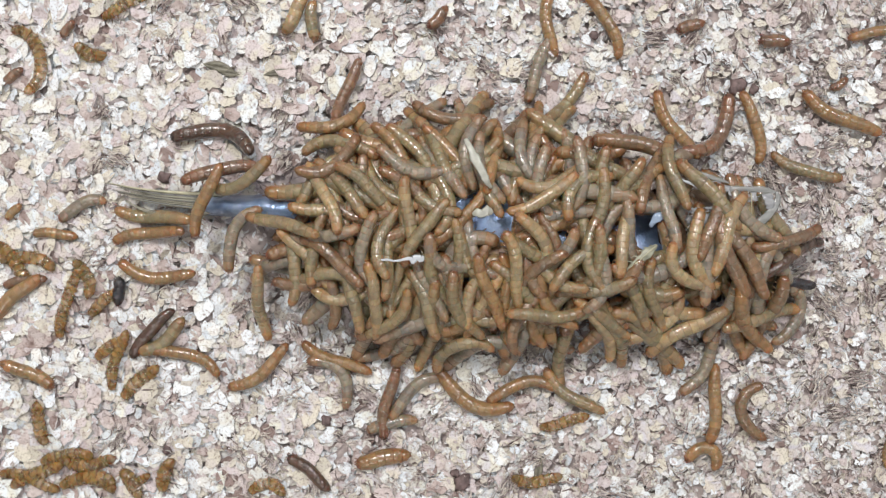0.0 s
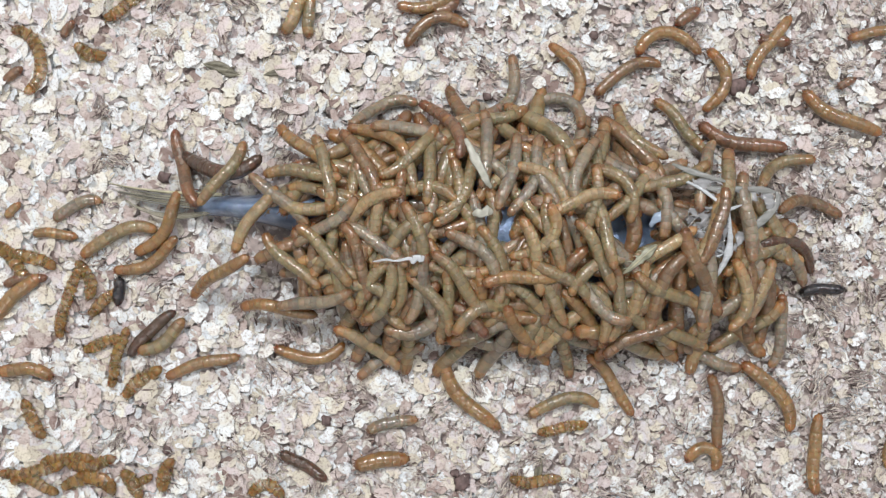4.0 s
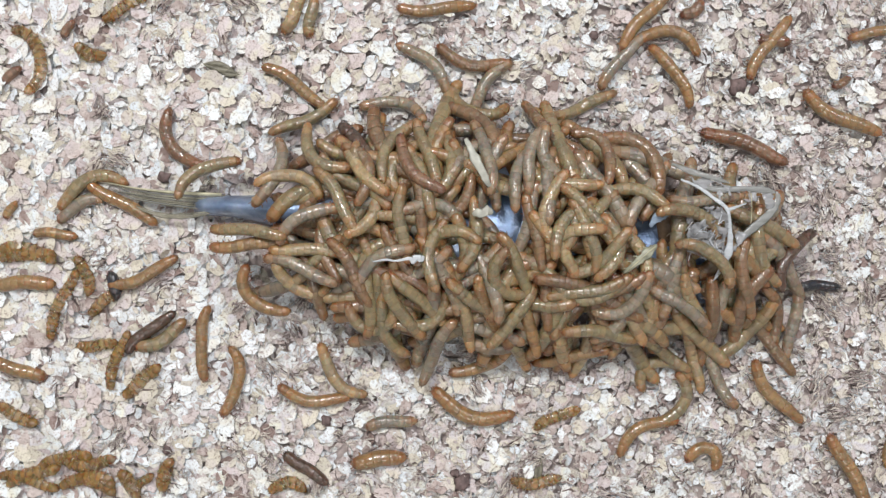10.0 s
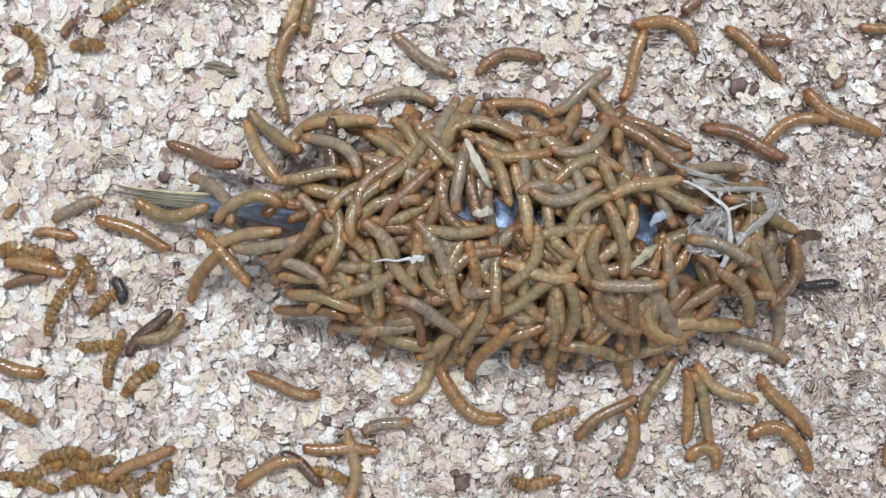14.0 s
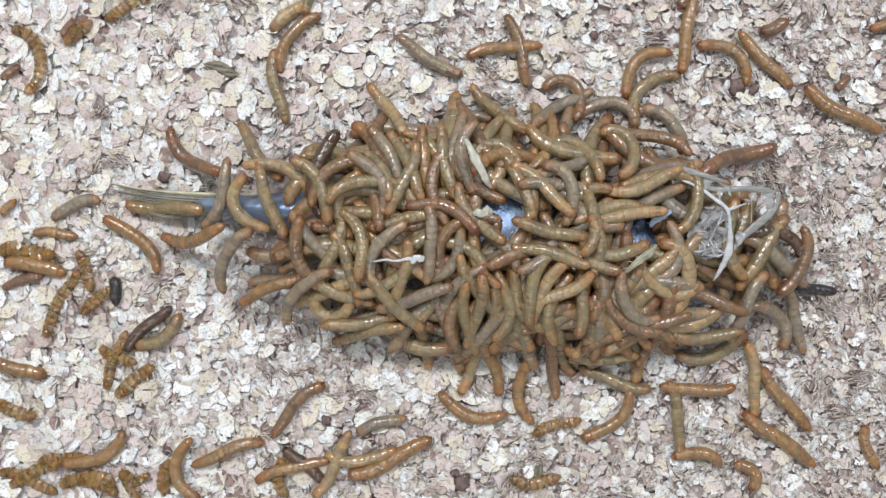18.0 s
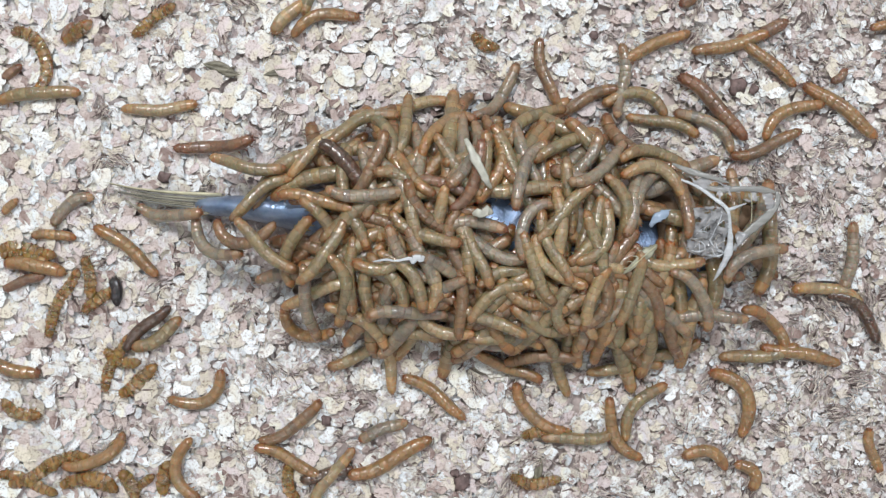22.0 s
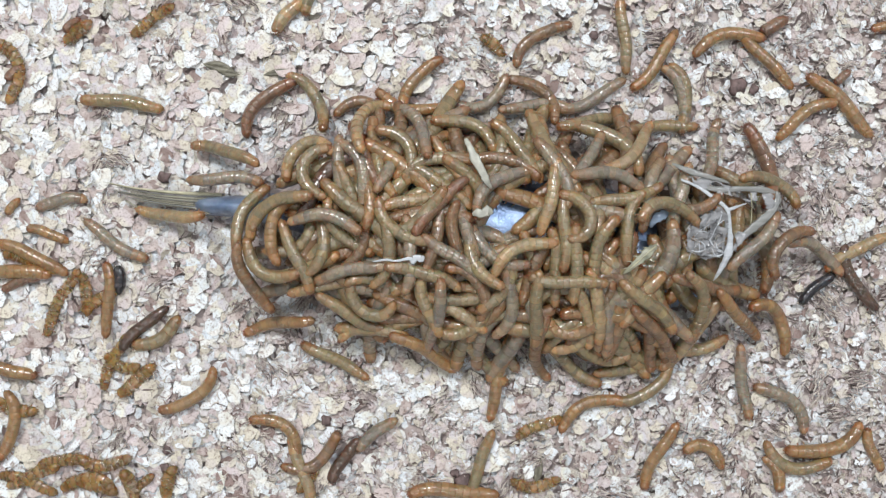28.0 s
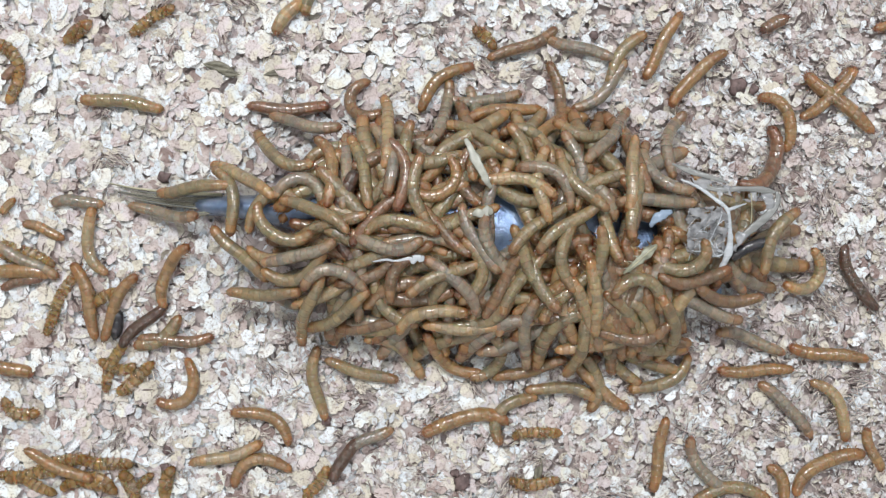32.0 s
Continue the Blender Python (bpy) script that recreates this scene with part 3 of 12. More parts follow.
def fish():
    root = tagged(new("fish"), "dead silver fish, half eaten, skull bones bare, under mealworms", "fish")
    rnd = random.Random(3)
    # body: lies on its side, tail to -x
    bm = bmesh.new()
    prof = []
    for k in range(29):
        u = k / 28
        x = -0.070 + 0.148 * u
        deep = 0.0027 + 0.0172 * math.sin(math.pi * min(1, u * 0.86) ** 1.2) ** 1.7
        prof.append((x, deep, 0.0))
    lathe(bm, prof, 32, 1.0)
    for v in bm.verts:
        u = (v.co.x + 0.070) / 0.148
        high = 0.0035 + 0.0118 * math.sin(math.pi * min(1, max(0, u)) ** 0.8) ** 0.75
        deep = 0.0027 + 0.0172 * math.sin(math.pi * min(1, max(0, u) * 0.86) ** 1.2) ** 1.7
        v.co.z = v.co.z / deep * high + 0.0005
        v.co.y += 0.0125 - 0.0119 * u * u - 0.0074 * u
        v.co += 0.0005 * noise.noise_vector(v.co * 140)
    part("body", bm, MAT_SKIN, root, "silvery blue scaled skin")
    # tail fin: a narrow fan with a fleshy lower lobe
    bm = bmesh.new()
    sheet(bm, [(-60.8, 15.3, 4.8), (-79.4, 16.2, 4.6), (-96.3, 18.7, 2.2)], [(-60.9, 10.2, 4.8), (-76.5, 11.9, 3.6), (-89.0, 14.3, 1.6)], 18, 9, 0.00025, 0.3, rnd)
    fin = part("tail_fin", bm, MAT_FIN, root, "olive-grey translucent tail fin with a yellowish edge")
    for k in range(12):
        v = min(1, k / 11 * rnd.uniform(0.85, 1.15))
        a, b, c = (Vector(p).lerp(Vector(q), v) for p, q in zip([(-61.6, 15.2, 5.0), (-79.3, 16.1, 5), (-95.8, 18.7, 2.6)], [(-61.6, 10.5, 4.8), (-76.4, 12.2, 4), (-88.4, 14.5, 2)]))
        c.x -= rnd.uniform(-2.5, 1.5)
        bone("fin_ray", [a, b, c], [rnd.uniform(0.08, 0.18) if k else 0.45, rnd.uniform(0.06, 0.16) if k else 0.34, 0.04], fin, MAT_RAY if k == 0 else (MAT_DARK_RAY, MAT_GRISTLE)[k % 4 == 2])
    bone("lower_lobe", [(-89.4, 13.7, 1.8), (-83.9, 10.9, 2.6), (-76.6, 9.2, 3.4), (-69.2, 9.5, 4.4), (-62.7, 10.8, 5.4)], [0.25, 0.6, 0.8, 0.85, 0.5], fin, MAT_FIN, "olive lower lobe of the tail fin", 0.5)
    # skull
    bone("brow_bone", [(61.4, 22.8, 16.5), (66.1, 20.8, 17), (71.6, 19.2, 17), (76.7, 17.7, 16)], [0.3, 0.8, 0.8, 0.2], root, MAT_GRISTLE, "", 0.35)
    bone("cheek_bone", [(63.7, 18.6, 16.5), (68.1, 16.6, 17), (72.2, 13.7, 17), (76.0, 10.6, 17), (76.6, 6.2, 16.8), (76.9, 2.4, 16.5), (76.4, -1.4, 16), (74.8, -5.3, 15), (73.1, -8.7, 13.5)], [0.25, 0.45, 0.5, 0.55, 0.6, 0.9, 1.15, 0.7, 0.12], root, MAT_BONE, "bare white blade-shaped bone", 0.4)
    bone("cheek_spur", [(76.2, 10.4, 16.8), (78.6, 11.3, 16.6), (81.5, 12.3, 16)], [0.5, 0.4, 0.08], root, MAT_BONE, "", 0.5)
    bone("snout_bone", [(68.8, 16.8, 15.8), (74.5, 15.9, 15.8), (79.9, 16.2, 15.4), (86.2, 16.0, 14.6), (89.9, 15.3, 13.6)], [0.3, 0.9, 0.8, 0.9, 0.3], root, MAT_GRISTLE, "", 0.3)
    bone("jaw_bone", [(90.2, 15.7, 13.6), (90.5, 13.0, 13.6), (88.0, 9.3, 13.8), (83.9, 5.8, 14), (80.6, 2.9, 14), (78.5, 0.2, 13.6)], [0.3, 1.0, 1.35, 1.15, 0.8, 0.4], root, MAT_GRISTLE, "translucent grey-white jaw gristle", 0.35)
    bone("strand", [(82.8, 15.0, 15.3), (83.2, 11.1, 14.8), (83.1, 6.9, 14.2)], [0.15, 0.1, 0.14], root, MAT_RAY)
    bone("gill_rim", [(70.2, -1.4, 15.2), (72.5, -1.8, 15.6), (74.5, -1.7, 15.6), (76.8, 0.2, 15.6)], [0.2, 0.35, 0.3, 0.1], root, MAT_BONE, "", 0.5)
    bone("skin_flap", [(55.6, 5.9, 15.5), (56.9, 8.0, 16.6), (59.0, 9.2, 16.4), (61.7, 10.2, 15)], [0.3, 1.3, 1.5, 0.4], root, MAT_SHEEN, "bluish silver glossy skin flap", 0.3)
    bm = bmesh.new()
    lathe(bm, [(0.060, 0.0105), (0.066, 0.0105), (0.072, 0.0095), (0.078, 0.0080), (0.084, 0.0060), (0.089, 0.0025)], 22, 0.8)
    for v in bm.verts:
        v.co.y += 0.0062 + 0.10 * (v.co.x - 0.066)
        v.co.z += 0.0012
        v.co += 0.0022 * noise.noise_vector(v.co * 170) + 0.0009 * noise.noise_vector(v.co * 520)
    part("head_flesh", bm, MAT_FLESH, root, "brown wet flesh between the skull bones")
    # torn films between the bones
    for up, low in (([(65.3, 19.5, 16.2), (70.5, 18.9, 16.4), (77.5, 16.8, 15.8)], [(68.3, 16.4, 16.2), (72.3, 14.1, 16.4), (76.3, 10.7, 16.4)]), ([(78.4, 16.0, 15.2), (83.9, 15.7, 14.6), (89.6, 14.7, 13.4)], [(81.2, 12.9, 15.2), (84.7, 12.0, 14.5), (88.4, 10.2, 13.4)]), ([(76.3, 7.0, 16.2), (80.1, 4.0, 14.6), (85.7, 7.0, 13.8)], [(76.7, 0.2, 15.8), (78.7, -0.6, 14.2), (83.4, 4.7, 13.6)])):
        bm = bmesh.new()
        sheet(bm, up, low, 16, 10, 0.00012)
        for v in bm.verts:
            v.co += 0.0011 * noise.noise_vector(v.co * 500)
        gone = [f for f in bm.faces if noise.noise(f.calc_center_median() * 380) > 0.12]
        bmesh.ops.delete(bm, geom=gone, context="FACES")
        part("skin_film", bm, MAT_FILM, root, "thin wet whitish skin film")
    # gill: torn fibrous web between cheek bone and neck
    for lift, seed in ((0.0, 2.0), (0.9, 7.0)):
        bm = bmesh.new()
        sheet(bm, [(65.3, 10.5, 15.2), (70.6, 11.4, 16), (76.3, 10.1, 16.2)], [(65.8, -0.8, 14.6), (70.2, -2.3, 14.8), (76.0, -1.7, 15)], 30, 26, 0.00012)
        for v in bm.verts:
            v.co.z += 0.0022 * noise.noise(v.co * 420 + Vector((seed, 0, 0))) + lift / 1000
            v.co += 0.0013 * noise.noise_vector(v.co * 500)
        gone = [f for f in bm.faces if noise.noise(Vector((f.calc_center_median().x * 330 + seed, f.calc_center_median().y * 520, seed))) > 0.12 + 0.1 * math.sin(f.index * 2.3)]
        bmesh.ops.delete(bm, geom=gone, context="FACES")
        part("gill_web", bm, MAT_FILM, root, "torn whitish fibrous gill web")
    for k in range(44):
        x, y = rnd.uniform(66.4, 75.1), rnd.uniform(-1.4, 9.5)
        a = rnd.gauss(0.5, 0.9)
        l = rnd.uniform(1.2, 3.0)
        d, s = Vector((math.cos(a), math.sin(a), 0)) * l, Vector((-math.sin(a), math.cos(a), 0)) * rnd.uniform(-1, 1)
        m = Vector((x, y, 16.2 + rnd.uniform(-0.5, 0.7)))
        bone("gill_filament", [m - d, m + s, m + d], [0.05, rnd.uniform(0.07, 0.22), 0.03], root, MAT_GILL if k % 3 else MAT_BONE, "", 0.3)
    return root


FISH = fish()


def fin_scrap(pts, widths, label, mat, spines=0):
    """A torn pale bit of fin: a narrow leaf that sticks out of the heap, with or without spines on its edge."""
    root = tagged(new("fin_scrap"), label, "fin scrap", "torn fin scraps")
    rnd = random.Random(len(pts) * 31 + int(widths[1] * 10))
    bone("blade", pts, widths, root, mat, "", 0.2)
    if spines:
        bone("midrib", [Vector(p) + Vector((0, 0, 0.25 * w)) for p, w in zip(pts, widths)], [0.16, 0.2, 0.18, 0.06][-len(pts):], root, MAT_RAY)
    a, c = Vector(pts[0]), Vector(pts[-1])
    side = (c - a).cross(Vector((0, 0, 1))).normalized()
    for k in range(spines):
        f = (k + 0.6) / (spines + 0.4) * (len(pts) - 1)
        i = min(int(f), len(pts) - 2)
        p = Vector(pts[i]).lerp(Vector(pts[i + 1]), f - i)
        w = widths[i] + (widths[i + 1] - widths[i]) * (f - i)
        bone("spine", [p + side * w * 0.5, p + side * (w + 0.3) + (c - a) * 0.03, p + side * (w + rnd.uniform(0.5, 1.0)) + (c - a) * 0.09], [0.2, 0.15, 0.03], root, mat)
    return root


SCRAP_TOP = fin_scrap([(5.9, 28.9, 22), (7.1, 26.4, 24), (8.5, 23.2, 24.5), (10.3, 19.9, 24.5), (11.5, 17.5, 24), (12.8, 15.9, 22)], [0.5, 0.9, 1.3, 1.25, 0.8, 0.3], "pale cream leaf-shaped torn fin standing in the heap", MAT_SCRAP)
SCRAP_MID = fin_scrap([(7.7, 9.0, 23), (9.0, 9.4, 24.2), (10.3, 9.1, 24.3), (11.6, 9.9, 24.3), (13.0, 9.3, 23)], [0.3, 1.3, 0.9, 1.5, 0.4], "small whitish fin scrap lying among mealworms", MAT_SCRAP)
SCRAP_LOW = fin_scrap([(56.6, 1.0, 20), (53.9, -0.9, 21.8), (50.9, -3.6, 21.8), (47.7, -6.6, 20)], [0.4, 1.4, 1.1, 0.2], "pale green-grey spiny fin sticking out of the heap", MAT_GREEN_SCRAP, 6)
SCRAP_END = fin_scrap([(-18.4, -3.4, 22.5), (-15.3, -2.8, 23.8), (-12.4, -3.1, 24), (-9.1, -2.5, 24.2), (-7.8, -2.8, 24.2), (-6.8, -2.2, 24.2), (-5.7, -2.5, 24.2), (-5.0, -1.8, 23.6)], [0.15, 0.3, 0.25, 0.45, 1.2, 0.8, 1.1, 0.3], "thin white bone splinter on the mealworms", MAT_BONE)


# ---- crumbs and seeds on the bran ----
MAT_SEED = plain("grey_seed_husk", (0.16, 0.15, 0.11), 0.45, 0.5, 600)
MAT_CRUMB = plain("dark_crumb", (0.15, 0.105, 0.10), 0.7, 0.5, 700)


def seed_husk(x, y, turn, long, wide, label):
    """A split, pointed grain husk: two shells round a hollow."""
    root = tagged(new("seed_husk"), label, "seed husk", "grain husks")
    root.matrix_basis = pose(x / 1000, y / 1000, 0.0002, 0, 0, turn)
    for side in (-1, 1):
        bm = bmesh.new()
        lathe(bm, [(long * u, wide * (1 - abs(u) ** 1.6) * 0.55 + 0.00003) for u in (-1, -0.85, -0.6, -0.3, 0, 0.3, 0.6, 0.85, 1)], 8, 0.6)
        for v in bm.verts:
            v.co.y += side * wide * 0.42 * (1 - (v.co.x / long) ** 2)
        part("shell", bm, MAT_SEED, root)
    return root


seed_husk(-63.5, 51.5, -12, 0.0046, 0.0017, "grey-green split grain husk on white bran")
seed_husk(-60.5, 49.8, -8, 0.0030, 0.0012, "small grey grain husk on white bran")
seed_husk(-47.0, 50.0, 12, 0.0040, 0.0010, "thin brownish grain husk on white bran")
seed_husk(27.0, -63.0, 80, 0.0042, 0.0012, "grey grain husk lying on white bran")


def crumb(x, y, size, seed, label):
    bm = bmesh.new()
    bmesh.ops.create_icosphere(bm, subdivisions=2, radius=size)
    for v in bm.verts:
        v.co *= 1 + 0.75 * noise.noise(v.co / size * 1.3 + Vector((seed, 0, 0))) + 0.3 * noise.noise(v.co / size * 3.1 + Vector((0, seed, 0)))
        v.co.z *= 0.4
    ob = tagged(part("crumb", bm, MAT_CRUMB), label, "crumb", "dark crumbs")
    ob.matrix_basis = pose(x / 1000, y / 1000, 0.0004, 0, 0, seed * 47)


for k, (x, y, size) in enumerate(((83.5, 45.8, 2.4), (88.0, 45.0, 1.5), (42.5, 60.5, 1.3), (5.5, -66.0, 2.2), (3.5, -63.5, 1.3), (-78, -57.0, 1.3),
                                  (-78.5, -62, 1.4), (-79.0, 20.5, 1.6), (-33, -48.5, 1.5), (12.5, 43.0, 1.2))):
    crumb(x, y, size / 1000, k + 1.5, "small dark brown crumb lying on the bran")


def roaming_larvae():
    """Larvae that wander over the heap and the bran: seconds, place in millimetres, heading, bend."""
    crawl(roamer("dark", 1.02),
          [(0, -64.2, 31.8, 169, 81), (1, -64.2, 31.8, 169, 82), (2, -68.6, 23.8, 250, 137), (3, -65.3, 28.0, 169, -51), (6, -61.9, 16.0, 155, -26), (7, -29.3, 16.1, 127, 80), (8, -23.8, 15.6, 75, 49), (9, -22.3, 22.3, 97, -30), (10, -20.5, 23.9, 119, 66), (11, -22.9, 20.1, 103, -41), (12, -15.8, 17.2, 108, 64), (13, -20.9, 21.2, 105, 37), (14, -30.0, 22.6, 90, -13), (17, -35.7, 20.0, 97, 74)],
          [(18, -32.9, 20.2, 82, -84), (19, -33.3, 20.5, 73, 23), (20, -32.4, 22.0, 92, 29), (21, -24.9, 14.0, 130, -15), (22, -23.8, 19.7, 131, 46), (23, -30.1, 17.9, 108, 12), (24, -26.8, 19.6, 126, -67), (25, -33.0, 18.4, 119, 81), (28, -31.6, 18.1, 49, -38), (29, -32.6, 19.4, 128, 23), (30, -30.1, 13.7, 136, -36), (31, -25.1, 10.2, 153, 42), (32, -26.5, 8.7, 88, -68)])
    crawl(roamer("amber", 0.82),
          [(0, -30.4, 35.0, -160, -67), (1, -30.5, 33.9, -153, -68), (2, -34.6, 34.0, -164, 88), (3, -37.5, 27.5, -210, 18), (6, -42.3, 25.1, -246, -79), (7, -53.7, 15.3, -218, -112), (8, -44.0, -1.5, -146, -105), (9, -59.1, -1.2, -203, 36), (10, -52.4, 1.1, -177, -14), (11, -50.4, -15.4, -227, -156), (12, -57.3, -10.5, -256, -34), (13, -48.5, -15.0, -183, -18), (14, -59.3, -1.9, -225, 42), (17, -62.3, 6.7, -195, 72)],
          [(18, -68.8, 3.2, -173, -44), (19, -60.3, 7.3, -180, -65), (20, -38.2, 6.0, -147, 11), (21, -33.7, 7.7, -198, 0), (22, -33.9, 13.0, -191, 43), (23, -39.8, 10.3, -173, 28), (24, -47.4, 11.5, -238, 98), (25, -37.2, 2.5, -303, -83), (28, -44.3, 5.7, -286, -119), (29, -49.2, 5.0, -360, 117), (30, -68.8, -9.8, -289, -94), (31, -79.7, 7.0, -366, -20), (32, -76.7, -6.9, -296, -106)])
    crawl(roamer("rust", 0.89),
          [(0, -60.8, 21.3, -170, 57), (1, -76.6, 20.7, -181, 49), (2, -76.6, 20.7, -181, 49), (3, -72.4, 22.3, -97, 9), (6, -68.2, 24.2, -29, 86), (7, -69.5, 24.8, -37, 67), (8, -69.2, 23.8, -41, 64), (9, -69.8, 23.0, -45, 68), (10, -74.5, 29.5, -57, 91), (11, -68.9, 25.8, -23, 74), (12, -65.2, 24.4, -13, 51), (13, -66.1, 24.5, -14, 53), (14, -66.6, 25.8, -16, 27), (17, -71.5, 25.7, -56, 20)],
          [(18, -70.2, 25.7, -38, 77), (19, -75.6, 36.1, -68, 58), (20, -72.8, 34.1, -40, 54), (21, -60.7, 30.1, 1, 37), (22, -64.0, 29.0, 7, 39), (23, -64.0, 28.8, 10, 28), (24, -52.8, 29.0, 48, 82), (25, -60.5, 28.7, 43, 19), (28, -50.2, 41.1, 48, -84), (29, -49.3, 34.4, 30, -37), (30, -38.8, 23.7, -1, -51), (31, -43.4, 37.0, -11, -19), (32, -43.3, 39.7, 0, 0)])
    crawl(roamer("amber", 0.82),
          [(0, -64.6, 13.1, -112, 28), (1, -73.6, -4.6, -92, -17), (2, -68.9, -4.1, -173, 50), (3, -68.7, -5.9, -122, -17), (6, -54.4, -10.9, -153, 19), (7, -45.8, -0.8, -163, 63), (8, -50.1, -14.0, -201, 18), (9, -48.6, -14.6, -179, -44), (10, -50.1, -12.5, -231, -131), (11, -53.4, -28.4, -275, -63), (12, -44.8, -39.1, -196, -18), (13, -25.9, -56.4, -180, -23), (14, -29.1, -56.5, -183, -14), (17, -47.8, -62.3, -162, 52)],
          [(18, -43.1, -62.1, -163, 39), (19, -45.9, -61.4, -79, 37), (20, -39.9, -65.0, -141, 23), (21, -39.9, -65.0, -141, 23), (22, -43.5, -59.6, -204, 31), (23, -43.5, -59.6, -204, 31), (24, -43.6, -48.9, -228, 167), (25, -47.7, -49.5, -219, 124), (28, -45.9, -51.6, -220, 99), (29, -47.2, -51.4, -219, 76), (30, -47.5, -50.1, -219, 102), (31, -47.6, -50.2, -220, 109), (32, -52.3, -61.6, -162, 116)])
    crawl(roamer("olive", 0.90),
          [(0, -81.2, 9.2, 172, -20), (1, -81.2, 10.6, 161, -8), (2, -84.5, 10.1, 172, 16), (3, -94.8, 2.1, 232, 115), (6, -92.4, 16.4, 169, 20), (7, -99.7, 17.7, 201, 90), (8, -99.7, 17.7, 201, 90), (9, -99.7, 17.7, 201, 90), (10, -99.7, 17.7, 201, 90), (11, -99.7, 17.7, 201, 90), (12, -79.8, 14.0, 169, 23), (13, -72.2, 9.5, 185, -48), (14, -75.7, 10.5, 175, -53), (17, -73.8, 8.9, 167, -10)],
          [(18, -77.9, 11.5, 175, -17), (19, -78.1, 12.1, 177, -7), (20, -75.7, 11.1, 173, -41), (21, -75.7, 11.1, 173, -41), (22, -114.4, 43.6, 187, 45), (23, -114.4, 44.0, 192, 28), (24, -94.5, 46.3, 157, 79), (25, -90.8, 41.3, 173, -4), (28, -90.8, 41.3, 173, -4), (29, -90.8, 41.3, 173, -4), (30, -90.8, 41.3, 173, -4), (31, -90.8, 41.3, 173, -4), (32, -90.8, 41.3, 173, -4)])
    crawl(roamer("amber", 0.82),
          [(0, -82.8, 4.2, -172, 42), (1, -89.3, 4.4, -157, -21), (2, -87.5, 4.0, -173, 58), (3, -83.2, -3.1, -153, -46), (6, -83.2, -3.1, -153, -46), (7, -93.4, -9.8, -129, 42), (8, -93.4, -9.8, -129, 42), (9, -93.4, -9.8, -129, 42), (10, -84.6, -7.3, -158, -31), (11, -67.1, -0.2, -182, 23), (12, -76.4, -4.3, -162, 31), (13, -68.8, 0.8, -197, 8), (14, -65.6, -6.2, -126, 18), (17, -46.6, -10.3, -159, -15)],
          [(18, -46.5, -10.7, -157, 8), (19, -58.7, -15.3, -198, -20), (20, -39.2, -9.0, -264, 40), (21, -40.3, -17.6, -212, -58), (22, -39.0, -21.8, -213, -143), (23, -53.7, -12.8, -228, 53), (24, -61.5, -29.1, -225, -68), (25, -61.5, -29.1, -225, -68), (28, -46.2, -21.2, -168, 9), (29, -47.9, -20.0, -149, -17), (30, -58.0, -24.2, -230, -99), (31, -55.8, -42.7, -255, 41), (32, -50.3, -48.5, -208, 86)])
    crawl(roamer("amber", 0.87),
          [(0, -81.2, -7.0, 171, -44), (1, -79.2, -8.6, 144, -51), (2, -79.3, -0.1, 162, -81), (3, -78.0, 4.1, 250, -143), (6, -82.8, 7.1, 172, -34), (7, -87.2, 10.6, 155, -60), (8, -87.2, 10.6, 155, -60), (9, -90.5, 11.7, 146, -31), (10, -90.7, 13.0, 149, -13), (11, -90.5, 2.7, 235, -99), (12, -88.4, 8.8, 206, 109), (13, -86.2, 4.5, 165, 27), (14, -87.6, 4.9, 157, 0), (17, -86.5, 1.2, 138, 45)],
          [(18, -86.8, 2.5, 136, 70), (19, -88.2, 2.7, 136, 50), (20, -89.8, 2.7, 139, 51), (21, -89.6, 1.3, 140, 34), (22, -89.2, 0.1, 142, 4), (23, -116.3, -2.0, 158, 39), (24, -116.3, -2.0, 158, 39), (25, -116.3, -2.0, 158, 39), (28, -116.3, -2.0, 158, 39), (29, -116.3, -2.0, 158, 39), (30, -101.0, -14.2, 99, 44), (31, -100.6, -14.2, 107, 21), (32, -100.6, -14.2, 107, 21)])
    crawl(roamer("grey", 0.82),
          [(0, -55.7, 3.4, -117, 80), (1, -46.9, -3.9, -141, 79), (2, -48.0, 1.7, -91, -69), (3, -44.7, 12.2, -53, -12), (6, -40.0, 15.6, -7, -27), (7, -41.5, 15.3, 6, -3), (8, -36.1, 15.4, -26, -101), (9, -53.4, 18.9, -21, 135), (10, -46.0, 20.3, -108, -80), (11, -48.6, 16.4, -58, -62), (12, -47.9, 17.7, 6, 52), (13, -52.5, 22.5, 31, -52), (14, -61.7, 14.3, -47, -112), (17, -54.2, 15.3, -96, 94)],
          [(18, -61.0, 14.2, -111, -38), (19, -70.6, 18.0, -113, 166), (20, -59.4, 5.6, -46, -56), (21, -46.8, -1.5, -97, 57), (22, -62.8, 1.4, -35, 100), (23, -70.5, 1.0, 7, 5), (24, -68.6, 3.1, 27, -10), (25, -67.3, 8.6, 28, 53), (28, -59.1, 19.0, -3, -26), (29, -67.2, 15.6, -52, -6), (30, -67.7, 20.1, -30, -20), (31, -68.9, 16.6, -3, 10), (32, -77.8, 10.1, -8, 31)])
